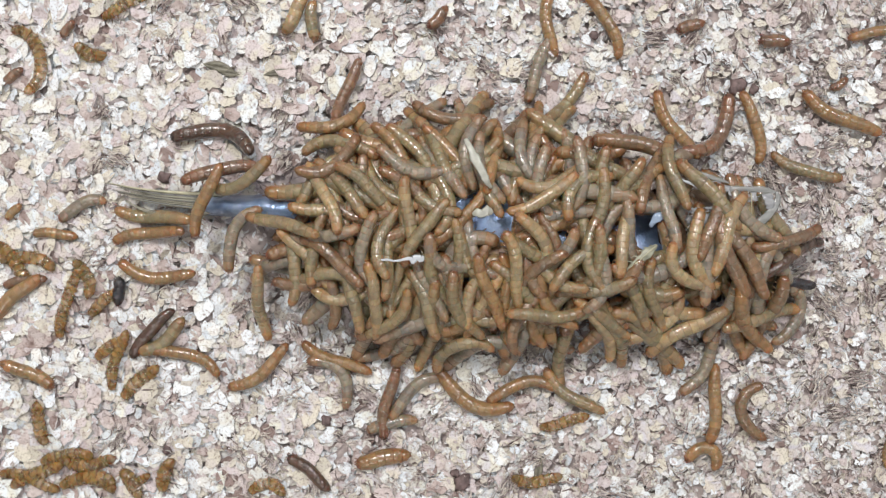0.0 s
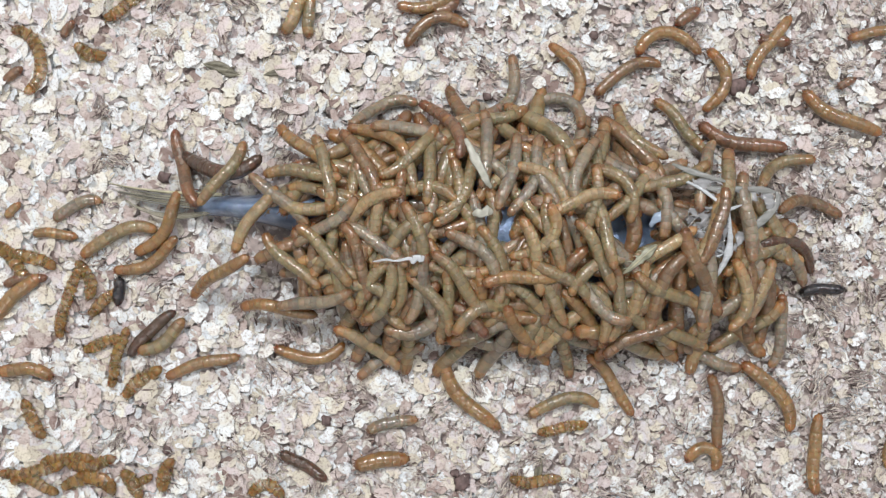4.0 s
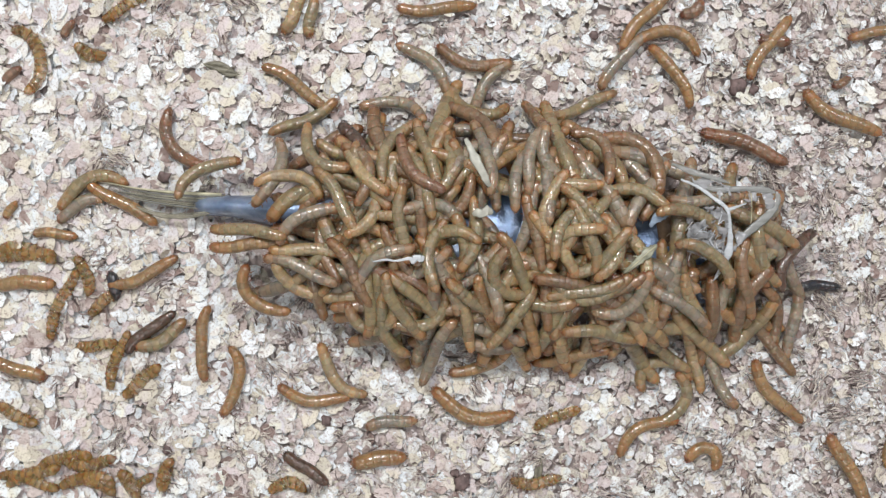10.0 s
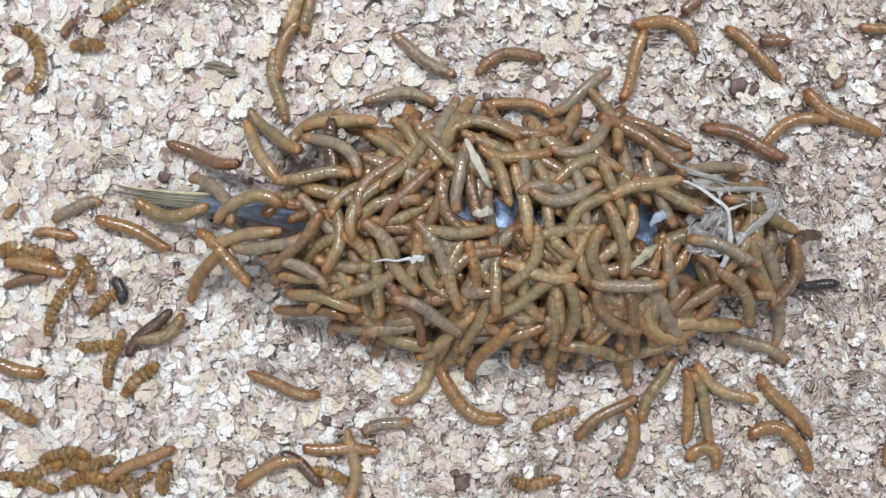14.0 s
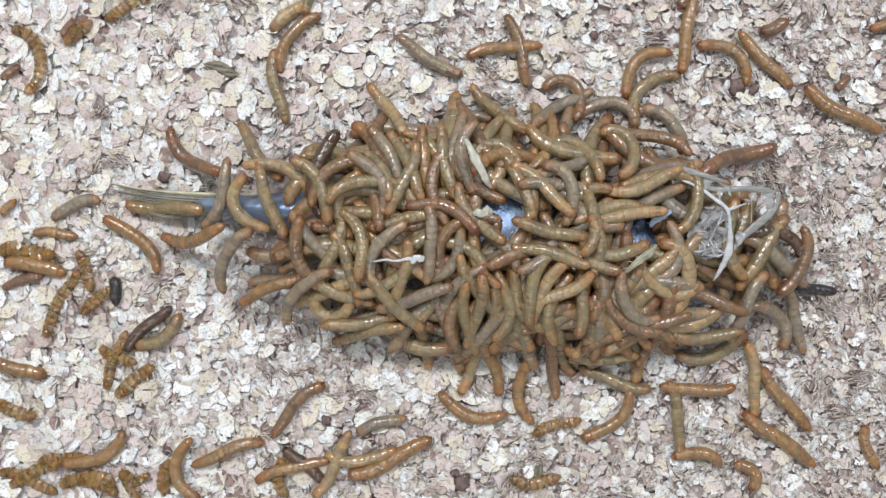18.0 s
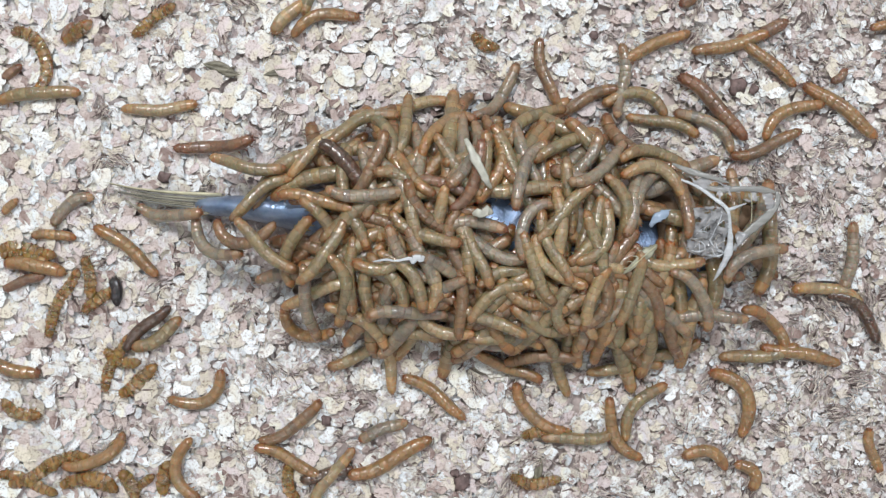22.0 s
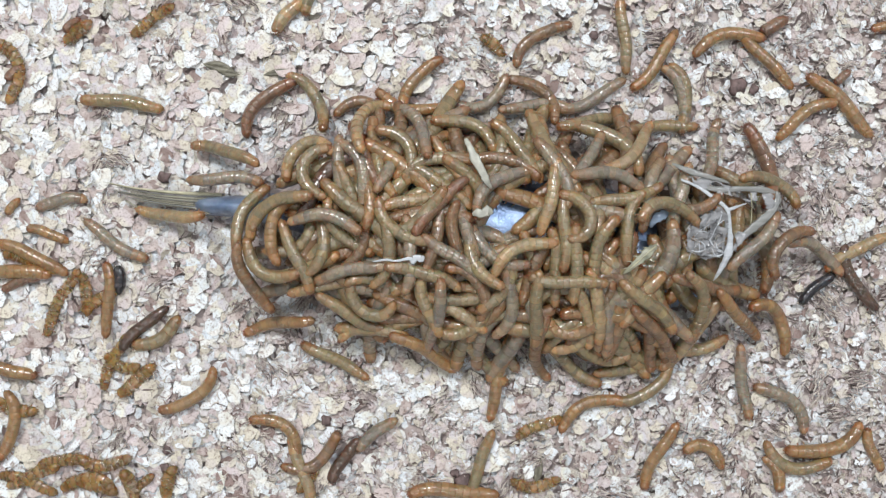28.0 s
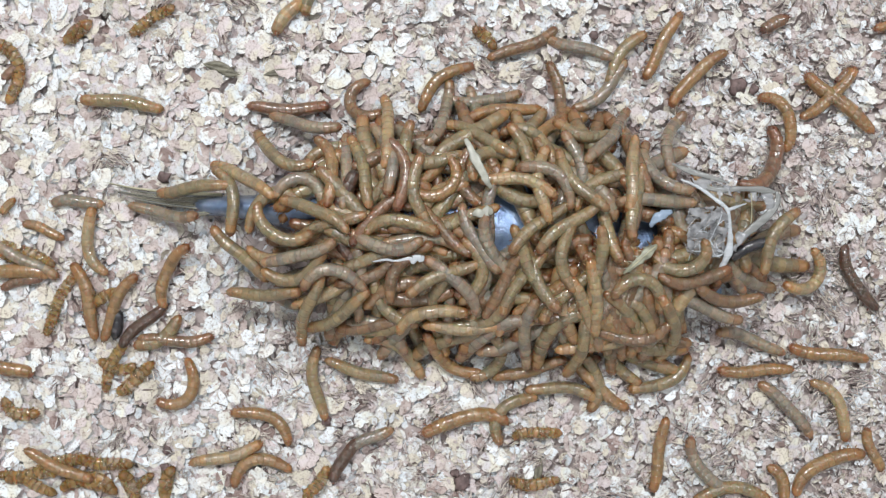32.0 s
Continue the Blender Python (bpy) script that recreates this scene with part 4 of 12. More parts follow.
    crawl(roamer("olive", 0.82),
          [(0, -42.9, 6.6, 165, -7), (1, -38.2, -1.8, 139, -91), (2, -35.4, 0.6, 123, -49), (3, -33.9, -0.2, 118, 53), (6, -33.8, 0.3, 182, -8), (7, -32.2, 7.2, 180, -18), (8, -32.8, -0.1, 164, 25), (9, -39.9, 10.9, 171, -11), (10, -52.3, 4.8, 174, -3), (11, -53.7, 2.6, 165, -60), (12, -49.6, 0.0, 76, -27), (13, -48.0, 4.7, 37, -125), (14, -52.1, 12.1, 11, -116), (17, -46.1, 12.3, -70, -1)],
          [(18, -46.1, 12.3, -70, -1), (19, -36.4, 3.1, -98, 27), (20, -33.2, 0.1, -99, 36), (21, -34.6, -2.1, -33, -76), (22, -47.5, 0.3, -41, 15), (23, -50.7, -1.4, -8, 93), (24, -51.6, -13.8, 1, -1), (25, -49.0, -13.3, -67, 65), (28, -47.0, -4.6, -31, 103), (29, -46.7, -10.5, 7, 53), (30, -51.5, -22.7, 17, 58), (31, -38.7, -15.9, -22, 59), (32, -36.4, -16.8, -109, 18)])
    crawl(roamer("amber", 0.82),
          [(0, -72.2, -30.6, 160, 70), (1, -72.2, -30.6, 160, 70), (2, -72.2, -30.6, 160, 70), (3, -72.2, -30.2, 159, 77), (6, -58.0, -39.0, 232, -37), (7, -57.4, -37.9, 241, 9), (8, -60.5, -33.2, 245, 18), (9, -59.9, -33.1, 250, 4), (10, -67.7, -26.8, 268, 56), (11, -63.5, -32.8, 304, 31), (12, -63.5, -32.8, 304, 31), (13, -63.5, -32.8, 304, 31), (14, -44.8, -38.8, 343, 34), (17, -60.6, -57.2, 378, -25)],
          [(18, -60.6, -57.2, 378, -25), (19, -60.6, -57.2, 378, -25), (20, -60.6, -57.2, 378, -25), (21, -67.7, -42.0, 385, 97), (22, -68.0, -41.0, 391, 116), (23, -94.5, -14.1, 450, 33), (24, -94.5, -14.1, 450, 33), (25, -94.5, -14.1, 450, 33), (28, -94.5, -14.1, 450, 33), (29, -94.5, -14.1, 450, 33), (30, -91.4, -16.4, 411, -76), (31, -91.4, -16.4, 411, -76), (32, -91.9, -15.9, 423, -31)])
    crawl(roamer("amber", 0.82),
          [(0, -51.6, -34.4, -144, -39), (1, -56.4, -29.9, -97, 24), (2, -52.5, -27.6, -129, 88), (3, -40.9, -15.8, -215, 43), (6, -50.5, -14.9, -145, -35), (7, -41.5, -39.0, -212, -30), (8, -56.3, -39.2, -124, -21), (9, -57.3, -38.0, -127, 23), (10, -59.0, -37.6, -98, -89), (11, -63.9, -48.2, -68, 113), (12, -63.9, -48.2, -68, 113), (13, -85.8, -60.5, -153, 37), (14, -85.8, -60.5, -153, 37), (17, -97.6, -58.1, -155, -70)],
          [(18, -97.7, -58.1, -153, -77), (19, -97.8, -58.6, -153, -98), (20, -97.8, -58.6, -153, -98), (21, -97.8, -58.6, -153, -98), (22, -97.8, -58.6, -153, -98), (23, -97.8, -58.6, -153, -98), (24, -97.8, -58.6, -153, -98), (25, -97.8, -58.6, -153, -98), (28, -122.3, -50.2, -98, -95), (29, -108.2, -61.5, -19, 4), (30, -108.2, -61.6, -22, -7), (31, -108.2, -61.6, -22, -7), (32, -108.2, -61.5, -24, -1)])
    crawl(roamer("grey", 0.82),
          [(0, -30.4, -36.0, 130, 107), (1, -24.2, -35.6, 43, -11), (2, -32.2, -28.5, -1, 91), (3, -32.8, -16.3, -2, 24), (6, -35.1, -13.3, 26, 137), (7, -32.2, -11.3, 61, 89), (8, -31.2, -11.9, 88, 112), (9, -32.6, -8.4, 113, -91), (10, -38.1, -5.2, 161, 23), (11, -42.2, -4.1, 111, 82), (12, -34.5, -4.3, 121, 73), (13, -40.4, -11.9, 166, 37), (14, -39.6, -4.6, 155, 61), (17, -41.3, -10.6, 78, -33)],
          [(18, -37.6, -11.5, 48, -92), (19, -37.4, -8.1, 58, -85), (20, -36.7, -2.1, 35, -2), (21, -34.0, -7.2, 0, 110), (22, -36.4, -15.1, -83, 9), (23, -36.1, -9.3, -40, 102), (24, -32.8, -13.2, -74, 91), (25, -28.9, -10.0, -118, 151), (28, -24.7, -6.0, -167, 5), (29, -23.8, -6.4, -161, -3), (30, -35.4, -10.7, -154, 17), (31, -29.4, -7.2, -183, 21), (32, -29.3, -7.7, -180, 120)])
    crawl(roamer("amber", 0.82),
          [(0, -30.5, -31.1, 156, -25), (1, -42.0, -25.3, 167, 63), (2, -34.3, -30.4, 139, 43), (3, -35.4, -29.0, 177, -58), (6, -43.7, -37.2, 143, -46), (7, -42.9, -45.5, 219, 47), (8, -42.9, -46.1, 228, 35), (9, -40.0, -40.4, 165, -37), (10, -36.9, -41.8, 171, -44), (11, -47.9, -65.9, 186, 76), (12, -54.1, -62.4, 200, 57), (13, -48.0, -61.8, 197, 21), (14, -49.2, -62.5, 202, 68), (17, -73.3, -62.8, 279, 106)],
          [(18, -73.3, -62.8, 279, 106), (19, -73.3, -62.8, 279, 106), (20, -73.3, -62.8, 279, 106), (21, -73.3, -62.8, 279, 106), (22, -73.3, -62.8, 279, 106), (23, -72.8, -41.3, 219, -104), (24, -72.8, -41.3, 219, -104), (25, -73.2, -41.4, 230, -116), (28, -71.1, -41.3, 217, -95), (29, -71.1, -41.3, 217, -95), (30, -74.2, -41.4, 215, -87), (31, -74.3, -41.3, 217, -95), (32, -73.5, -39.6, 232, -147)])
    crawl(roamer("grey", 0.82),
          [(0, -15.5, -27.4, -147, -80), (1, -6.5, -16.6, -195, -45), (2, -5.3, -20.5, -174, -44), (3, -6.4, -19.8, -164, 62), (6, -5.0, -18.3, -144, 16), (7, -4.4, -17.5, -126, -61), (8, -0.7, -19.3, -158, -20), (9, 2.1, -16.3, -177, 28), (10, 6.5, -9.1, -147, -16), (11, 7.6, -13.9, -133, 11), (12, 10.7, -10.4, -193, 8), (13, 15.7, -9.1, -177, -57), (14, 18.4, -5.9, -209, -27), (17, 20.2, -8.4, -157, -30)],
          [(18, 19.4, -10.2, -133, -58), (19, 21.3, -8.7, -159, 60), (20, 28.3, -7.9, -169, 15), (21, 25.1, -13.6, -161, 16), (22, 25.1, -16.5, -168, 0), (23, 25.6, -28.6, -169, -109), (24, 17.4, -18.0, -185, 97), (25, 23.9, -18.1, -211, 71), (28, 22.7, -12.9, -248, 30), (29, 22.9, -11.3, -221, 47), (30, 24.0, -8.6, -225, -34), (31, 13.1, -14.9, -227, 75), (32, 11.6, -13.4, -243, 58)])
    crawl(roamer("olive", 0.82),
          [(0, -14.9, -19.1, -137, -80), (1, -15.3, -7.7, -180, 84), (2, -20.9, -7.8, -117, 53), (3, -19.8, -6.1, -128, 27), (6, -20.4, -8.6, -104, 71), (7, -19.1, -11.1, -126, -26), (8, -20.0, -14.0, -123, 41), (9, -22.2, -11.4, -150, 7), (10, -20.0, -14.0, -91, -24), (11, -22.6, -13.5, -166, 6), (12, -28.0, -10.4, -196, -87), (13, -26.2, -8.9, -199, 47), (14, -32.6, -13.6, -192, 2), (17, -24.2, -33.0, -240, -11)],
          [(18, -20.7, -22.9, -166, -4), (19, -19.0, -27.2, -158, 56), (20, -23.0, -29.7, -174, -116), (21, -13.0, -24.5, -168, -2), (22, -22.9, -29.6, -158, -16), (23, -28.9, -30.3, -208, -26), (24, -32.7, -29.0, -211, 53), (25, -30.8, -30.1, -216, 16), (28, -30.6, -31.3, -208, -9), (29, -30.7, -30.7, -207, 0), (30, -30.5, -31.2, -211, -21), (31, -30.6, -29.8, -205, -5), (32, -35.6, -37.7, -264, -36)])
    crawl(roamer("amber", 0.99),
          [(0, 7.8, -41.7, 154, -66), (1, 21.5, -47.5, 106, 44), (2, 7.9, -43.8, 119, -37), (3, 3.2, -40.5, 122, -43), (6, 5.1, -42.9, 142, -85), (7, 1.4, -41.7, 150, -50), (8, -0.2, -41.6, 117, 69), (9, -2.8, -38.5, 130, -71), (10, 7.6, -45.4, 162, -58), (11, 5.2, -41.3, 138, -89), (12, 5.0, -42.9, 142, -80), (13, 6.6, -43.0, 141, -77), (14, 6.5, -43.0, 142, -71), (17, -15.1, -59.5, 204, -25)],
          [(18, -15.1, -59.5, 204, -25), (19, -15.1, -59.5, 204, -25), (20, -15.1, -59.5, 204, -25), (21, -15.1, -59.5, 204, -25), (22, -15.1, -59.5, 204, -25), (23, -15.1, -59.5, 204, -25), (24, -15.1, -59.5, 204, -25), (25, -15.1, -59.5, 204, -25), (28, 2.5, -68.5, 180, 33), (29, 2.5, -67.1, 188, 5), (30, 2.5, -67.1, 188, 5), (31, 8.6, -64.2, 207, -31), (32, 5.9, -48.6, 189, 69)])
    crawl(roamer("grey", 0.82),
          [(0, -8.1, -40.7, -142, 77), (1, -3.6, -35.2, -67, -99), (2, -2.9, -34.9, -80, -96), (3, -14.7, -31.8, -149, 22), (6, -14.9, -30.5, -157, -11), (7, -6.8, -26.3, -173, 11), (8, 0.8, -27.4, -190, 27), (9, -3.4, -21.0, -238, -22), (10, -1.8, -28.0, -297, -25), (11, -7.6, -40.9, -253, -9), (12, -5.3, -31.5, -262, -5), (13, -11.7, -26.6, -194, 78), (14, -4.0, -17.2, -208, 24), (17, -9.8, -19.6, -144, -6)],
          [(18, -7.9, -13.3, -163, -19), (19, -8.5, -18.9, -161, -48), (20, -12.9, -17.6, -238, 129), (21, -5.2, -22.4, -186, -24), (22, -9.7, -17.2, -180, 39), (23, -11.2, -18.0, -190, -4), (24, -9.5, -28.9, -228, 91), (25, -6.9, -28.1, -206, 13), (28, -1.8, -18.0, -281, 4), (29, 2.4, -13.4, -270, 0), (30, -2.9, -14.5, -255, 18), (31, -2.6, -3.7, -251, 50), (32, 3.0, -8.9, -226, 64)])
    crawl(roamer("amber", 0.82),
          [(0, 21.8, -39.3, -168, 77), (1, 19.1, -31.1, -240, -10), (2, 18.5, -19.4, -231, 78), (3, 22.9, -18.4, -215, -45), (6, 19.5, -33.2, -219, -118), (7, 8.9, -26.1, -159, 58), (8, 14.1, -17.6, -110, -39), (9, 16.1, -14.8, -81, -42), (10, 12.8, -17.1, -64, 51), (11, 18.0, -14.1, -61, -33), (12, 16.2, -15.4, -36, -7), (13, 25.3, -21.5, 0, 76), (14, 18.0, -21.3, -12, 94), (17, 12.1, -25.2, -25, 53)],
          [(18, 13.1, -31.4, -71, -28), (19, 22.1, -37.7, -79, 34), (20, 19.1, -31.5, -67, -46), (21, 22.7, -29.8, -75, -103), (22, 18.3, -33.2, -24, -10), (23, 23.1, -47.1, -4, 12), (24, 11.9, -35.2, -9, -33), (25, 11.0, -34.4, 22, -90), (28, 15.6, -37.9, 73, -27), (29, 16.2, -37.4, 57, 45), (30, 24.2, -29.4, 104, 1), (31, 26.8, -32.3, 53, 84), (32, 24.7, -33.9, 15, -5)])
    crawl(roamer("olive", 0.82),
          [(0, 36.1, -40.8, 143, -36), (1, 49.9, -39.0, 185, -75), (2, 50.6, -39.2, 207, -134), (3, 34.1, -43.4, 158, 5), (6, 35.6, -42.0, 234, 119), (7, 22.3, -40.9, 293, 2), (8, 8.9, -46.4, 354, 5), (9, 27.3, -38.1, 283, -85), (10, 17.3, -26.5, 320, -46), (11, 19.4, -16.9, 281, 56), (12, 16.1, -19.6, 321, 0), (13, 20.6, -19.0, 296, 29), (14, 18.3, -16.0, 339, 145), (17, 14.7, -21.1, 324, 6)],
          [(18, 19.8, -19.1, 295, -6), (19, 22.2, -21.1, 315, 0), (20, 15.2, -19.8, 339, -50), (21, 22.1, -21.8, 367, 62), (22, 17.7, -24.8, 353, -30), (23, 10.8, -24.8, 299, -58), (24, 8.2, -28.6, 211, -64), (25, 3.3, -27.4, 241, 200), (28, 11.1, -30.8, 309, 54), (29, 23.6, -33.4, 289, -70), (30, 33.2, -40.3, 316, 53), (31, 30.5, -39.2, 281, 72), (32, 34.1, -40.0, 351, -37)])
    crawl(roamer("olive", 0.82),
          [(0, 4.4, -28.0, -154, 150), (1, 8.5, -32.2, -121, 89), (2, 14.8, -24.5, -153, 11), (3, 10.5, -16.8, -152, 78), (6, 11.4, -16.3, -188, 61), (7, 15.9, -16.1, -190, 24), (8, 13.2, -15.1, -224, -80), (9, 4.5, -18.4, -197, 2), (10, 9.5, -13.4, -200, -78), (11, 9.5, -9.8, -243, 142), (12, 11.6, -18.6, -211, 66), (13, 8.2, -12.0, -246, 12), (14, 3.2, -6.1, -275, -52), (17, 3.6, -14.5, -272, 18)],
          [(18, 9.0, -16.7, -280, 24), (19, 12.0, -19.4, -243, -30), (20, 8.8, -18.3, -308, -24), (21, 5.5, -18.0, -269, -1), (22, 12.4, -18.9, -206, -20), (23, 11.4, -11.6, -193, 87), (24, 11.2, -10.3, -190, 65), (25, 13.2, -5.5, -217, -28), (28, 9.3, -2.4, -243, -62), (29, 14.9, -3.5, -210, -62), (30, 14.4, 0.3, -189, -6), (31, 20.3, 1.6, -116, 0), (32, 22.7, -3.8, -62, 18)])
    crawl(roamer("rust", 0.82),
          [(0, -15.5, -43.4, -100, 19), (1, -15.5, -43.4, -100, 19), (2, -13.7, -36.2, -37, 129), (3, 2.5, -20.0, -31, -88), (6, 6.1, -14.5, -44, 78), (7, 2.6, -17.0, -51, 83), (8, 4.1, -11.1, -68, 23), (9, -2.1, -6.9, -23, -86), (10, -10.7, -8.1, -25, -30), (11, -7.6, -13.1, -51, 29), (12, -8.6, -16.7, -53, 36), (13, -3.4, -17.7, -83, 2), (14, -8.8, -17.3, -64, -40), (17, -5.6, -10.4, -54, 15)],
          [(18, -7.2, -3.3, -9, 78), (19, -12.2, 7.8, 50, -86), (20, -6.7, 4.4, 40, 73), (21, -1.1, 10.9, 26, -31), (22, -0.8, 16.4, -8, -90), (23, -10.8, 10.4, -59, 76), (24, -10.8, 17.1, -5, -33), (25, -16.3, 26.1, -29, 62), (28, -20.7, 24.6, -62, 38), (29, -8.7, 15.9, -108, -71), (30, -10.1, 25.2, -155, 6), (31, -18.9, 17.8, -105, 77), (32, -17.5, 8.6, -139, 63)])
    crawl(roamer("grey", 0.84),
          [(0, 73.1, -32.7, -118, -43), (1, 73.0, -32.6, -123, -51), (2, 60.6, -20.4, -68, -104), (3, 73.2, -25.4, -2, 23), (6, 70.0, -40.9, -80, 16), (7, 79.6, -38.1, -61, -32), (8, 78.2, -33.2, -64, -18), (9, 79.3, -35.1, -58, -50), (10, 77.4, -35.9, -61, 36), (11, 75.8, -35.9, -60, 37), (12, 79.4, -44.6, -20, 200), (13, 90.1, -30.6, -37, 63), (14, 87.8, -27.1, -24, -23), (17, 88.0, -19.1, -1, -142)],
          [(18, 92.7, -20.1, -50, -131), (19, 92.1, -19.1, -38, -172), (20, 96.8, -6.7, 16, 174), (21, 107.9, -14.7, 34, 68), (22, 114.8, -3.0, 81, 0), (23, 111.2, -10.0, 58, -82), (24, 111.3, -25.0, 104, -27), (25, 98.6, -31.5, 96, 23), (28, 96.5, -43.5, 138, 84), (29, 96.9, -46.3, 139, 48), (30, 96.9, -46.3, 139, 48), (31, 74.3, -60.7, 122, -101), (32, 74.2, -62.0, 129, -108)])
    crawl(roamer("amber", 0.87),
          [(0, 76.5, -44.1, -95, -24), (1, 76.2, -31.9, -56, -49), (2, 80.9, -40.8, -77, 53), (3, 114.8, -61.5, -59, 0), (6, 82.4, -58.7, -114, 50), (7, 102.6, -57.5, -148, 49), (8, 93.2, -40.6, -233, -37), (9, 93.9, -41.4, -233, -33), (10, 93.2, -40.6, -233, -37), (11, 93.2, -40.6, -233, -37), (12, 94.6, -42.3, -233, -25), (13, 94.7, -42.2, -232, -29), (14, 96.1, -43.9, -229, -16), (17, 95.9, -40.9, -231, -6)],
          [(18, 96.1, -42.3, -233, -22), (19, 97.7, -32.9, -189, -107), (20, 93.3, -23.9, -252, 58), (21, 90.0, -33.1, -278, -28), (22, 100.6, -29.7, -192, -9), (23, 99.4, -19.4, -246, 79), (24, 88.0, -19.5, -207, 60), (25, 92.8, -18.7, -211, 112), (28, 92.7, -20.3, -227, 136), (29, 105.4, -29.2, -186, -39), (30, 105.4, -29.5, -189, -26), (31, 105.4, -29.6, -184, -19), (32, 108.5, -29.6, -189, -19)])
    crawl(roamer("brown", 0.82),
          [(0, 86.6, -45.7, 91, -141), (1, 76.7, -45.7, 89, 12), (2, 76.6, -45.7, 88, 17), (3, 76.7, -45.7, 86, 11), (6, 78.0, -45.8, 108, 28), (7, 93.2, -40.6, 127, -37), (8, 92.7, -26.9, 47, 140), (9, 90.5, -15.7, 110, 51), (10, 92.2, -27.1, 133, 37), (11, 91.2, -28.2, 129, -7), (12, 89.7, -29.4, 162, -34), (13, 84.8, -23.7, 183, 10), (14, 68.3, -14.1, 216, 41), (17, 61.2, -8.6, 186, -119)],
          [(18, 72.5, -13.9, 165, 23), (19, 58.2, -9.3, 141, 174), (20, 58.3, -6.4, 174, -65), (21, 57.0, -4.3, 168, -107), (22, 50.2, -3.2, 147, 23), (23, 43.9, -6.1, 163, 120), (24, 48.1, -10.1, 140, 100), (25, 45.9, -5.8, 136, 0), (28, 52.1, -13.9, 150, 31), (29, 54.2, -18.1, 130, -3), (30, 52.9, -11.4, 155, -78), (31, 58.0, -10.4, 110, -79), (32, 55.4, -5.4, 145, -32)])
    crawl(roamer("amber", 0.95),
          [(0, 84.2, -19.7, 122, -44), (1, 86.0, -23.8, 125, 21), (2, 77.1, -31.8, 190, 62), (3, 91.4, -41.7, 140, 112), (6, 93.8, -40.7, 127, -22), (7, 114.9, -63.0, 118, -6), (8, 114.9, -63.0, 118, -6), (9, 114.9, -63.0, 118, -6), (10, 114.9, -63.0, 118, -6), (11, 114.9, -63.0, 118, -6), (12, 114.9, -63.0, 118, -6), (13, 96.3, -54.1, 152, 135), (14, 96.3, -54.1, 152, 135), (17, 95.9, -52.0, 154, -2)],
          [(18, 94.4, -53.4, 143, -14), (19, 95.9, -42.5, 128, -5), (20, 92.4, -39.5, 113, 16), (21, 80.8, -40.5, 117, -49), (22, 83.1, -41.8, 117, 106), (23, 92.9, -53.4, 144, -16), (24, 91.8, -52.6, 125, 55), (25, 108.0, -55.5, 203, -76), (28, 108.0, -55.3, 199, -85), (29, 113.0, -47.4, 120, 14), (30, 113.9, -46.3, 126, 58), (31, 111.7, -63.1, 90, 0), (32, 107.8, -61.4, 30, -93)])
    crawl(roamer("grey", 0.82),
          [(0, 98.3, -18.5, 80, 136), (1, 93.7, -19.6, 94, -14), (2, 85.9, -20.7, 136, -28), (3, 94.0, -23.4, 80, 66), (6, 92.9, -20.5, 102, 36), (7, 98.3, -20.4, 84, -4), (8, 100.2, -18.9, 94, 73), (9, 98.9, -18.8, 90, 53), (10, 98.6, -20.4, 83, 25), (11, 98.7, -23.5, 85, 17), (12, 99.1, -20.4, 88, 41), (13, 94.0, -30.4, 155, 34), (14, 92.0, -18.1, 119, 132), (17, 98.9, -18.9, 120, 6)],
          [(18, 98.6, -19.0, 111, 28), (19, 98.6, -17.4, 114, 24), (20, 91.6, -1.3, 58, 9), (21, 83.0, -3.0, 86, -82), (22, 83.9, -2.5, 27, -83), (23, 83.0, 0.1, 97, 20), (24, 65.0, -3.6, 45, -61), (25, 76.3, -2.9, 91, 147), (28, 84.7, 1.9, 48, 21), (29, 88.0, -16.9, -14, 0), (30, 84.6, -17.5, 8, -38), (31, 68.0, -19.0, -21, -48), (32, 71.6, -16.0, -23, 47)])
    crawl(roamer("dark", 0.82),
          [(0, 96.8, -1.8, 27, -28), (1, 97.3, -2.6, 34, -34), (2, 98.7, -8.5, 118, -86), (3, 95.0, 5.5, 163, 56), (6, 97.2, -6.0, 113, -4), (7, 88.6, -9.0, 131, 144), (8, 96.4, -2.3, 55, -98), (9, 98.0, -2.0, 62, -74), (10, 96.3, -2.1, 57, -84), (11, 98.7, -2.1, 68, -125), (12, 97.3, -1.8, 42, -33), (13, 97.9, -1.3, 53, -72), (14, 99.0, -0.8, 64, -153), (17, 89.9, 4.6, -6, -108)],
          [(18, 91.1, 3.0, -19, -120), (19, 86.5, -2.2, 15, 49), (20, 91.6, 2.4, -4, -52), (21, 83.1, -8.5, -63, 78), (22, 117.2, -18.0, -45, -67), (23, 117.2, -18.0, -45, -67), (24, 117.2, -18.0, -45, -67), (25, 117.2, -18.0, -45, -67), (28, 116.6, -8.8, -63, 67), (29, 116.6, -8.8, -63, 67), (30, 116.6, -8.8, -63, 67), (31, 116.6, -8.8, -63, 67), (32, 116.6, -8.8, -63, 67)])
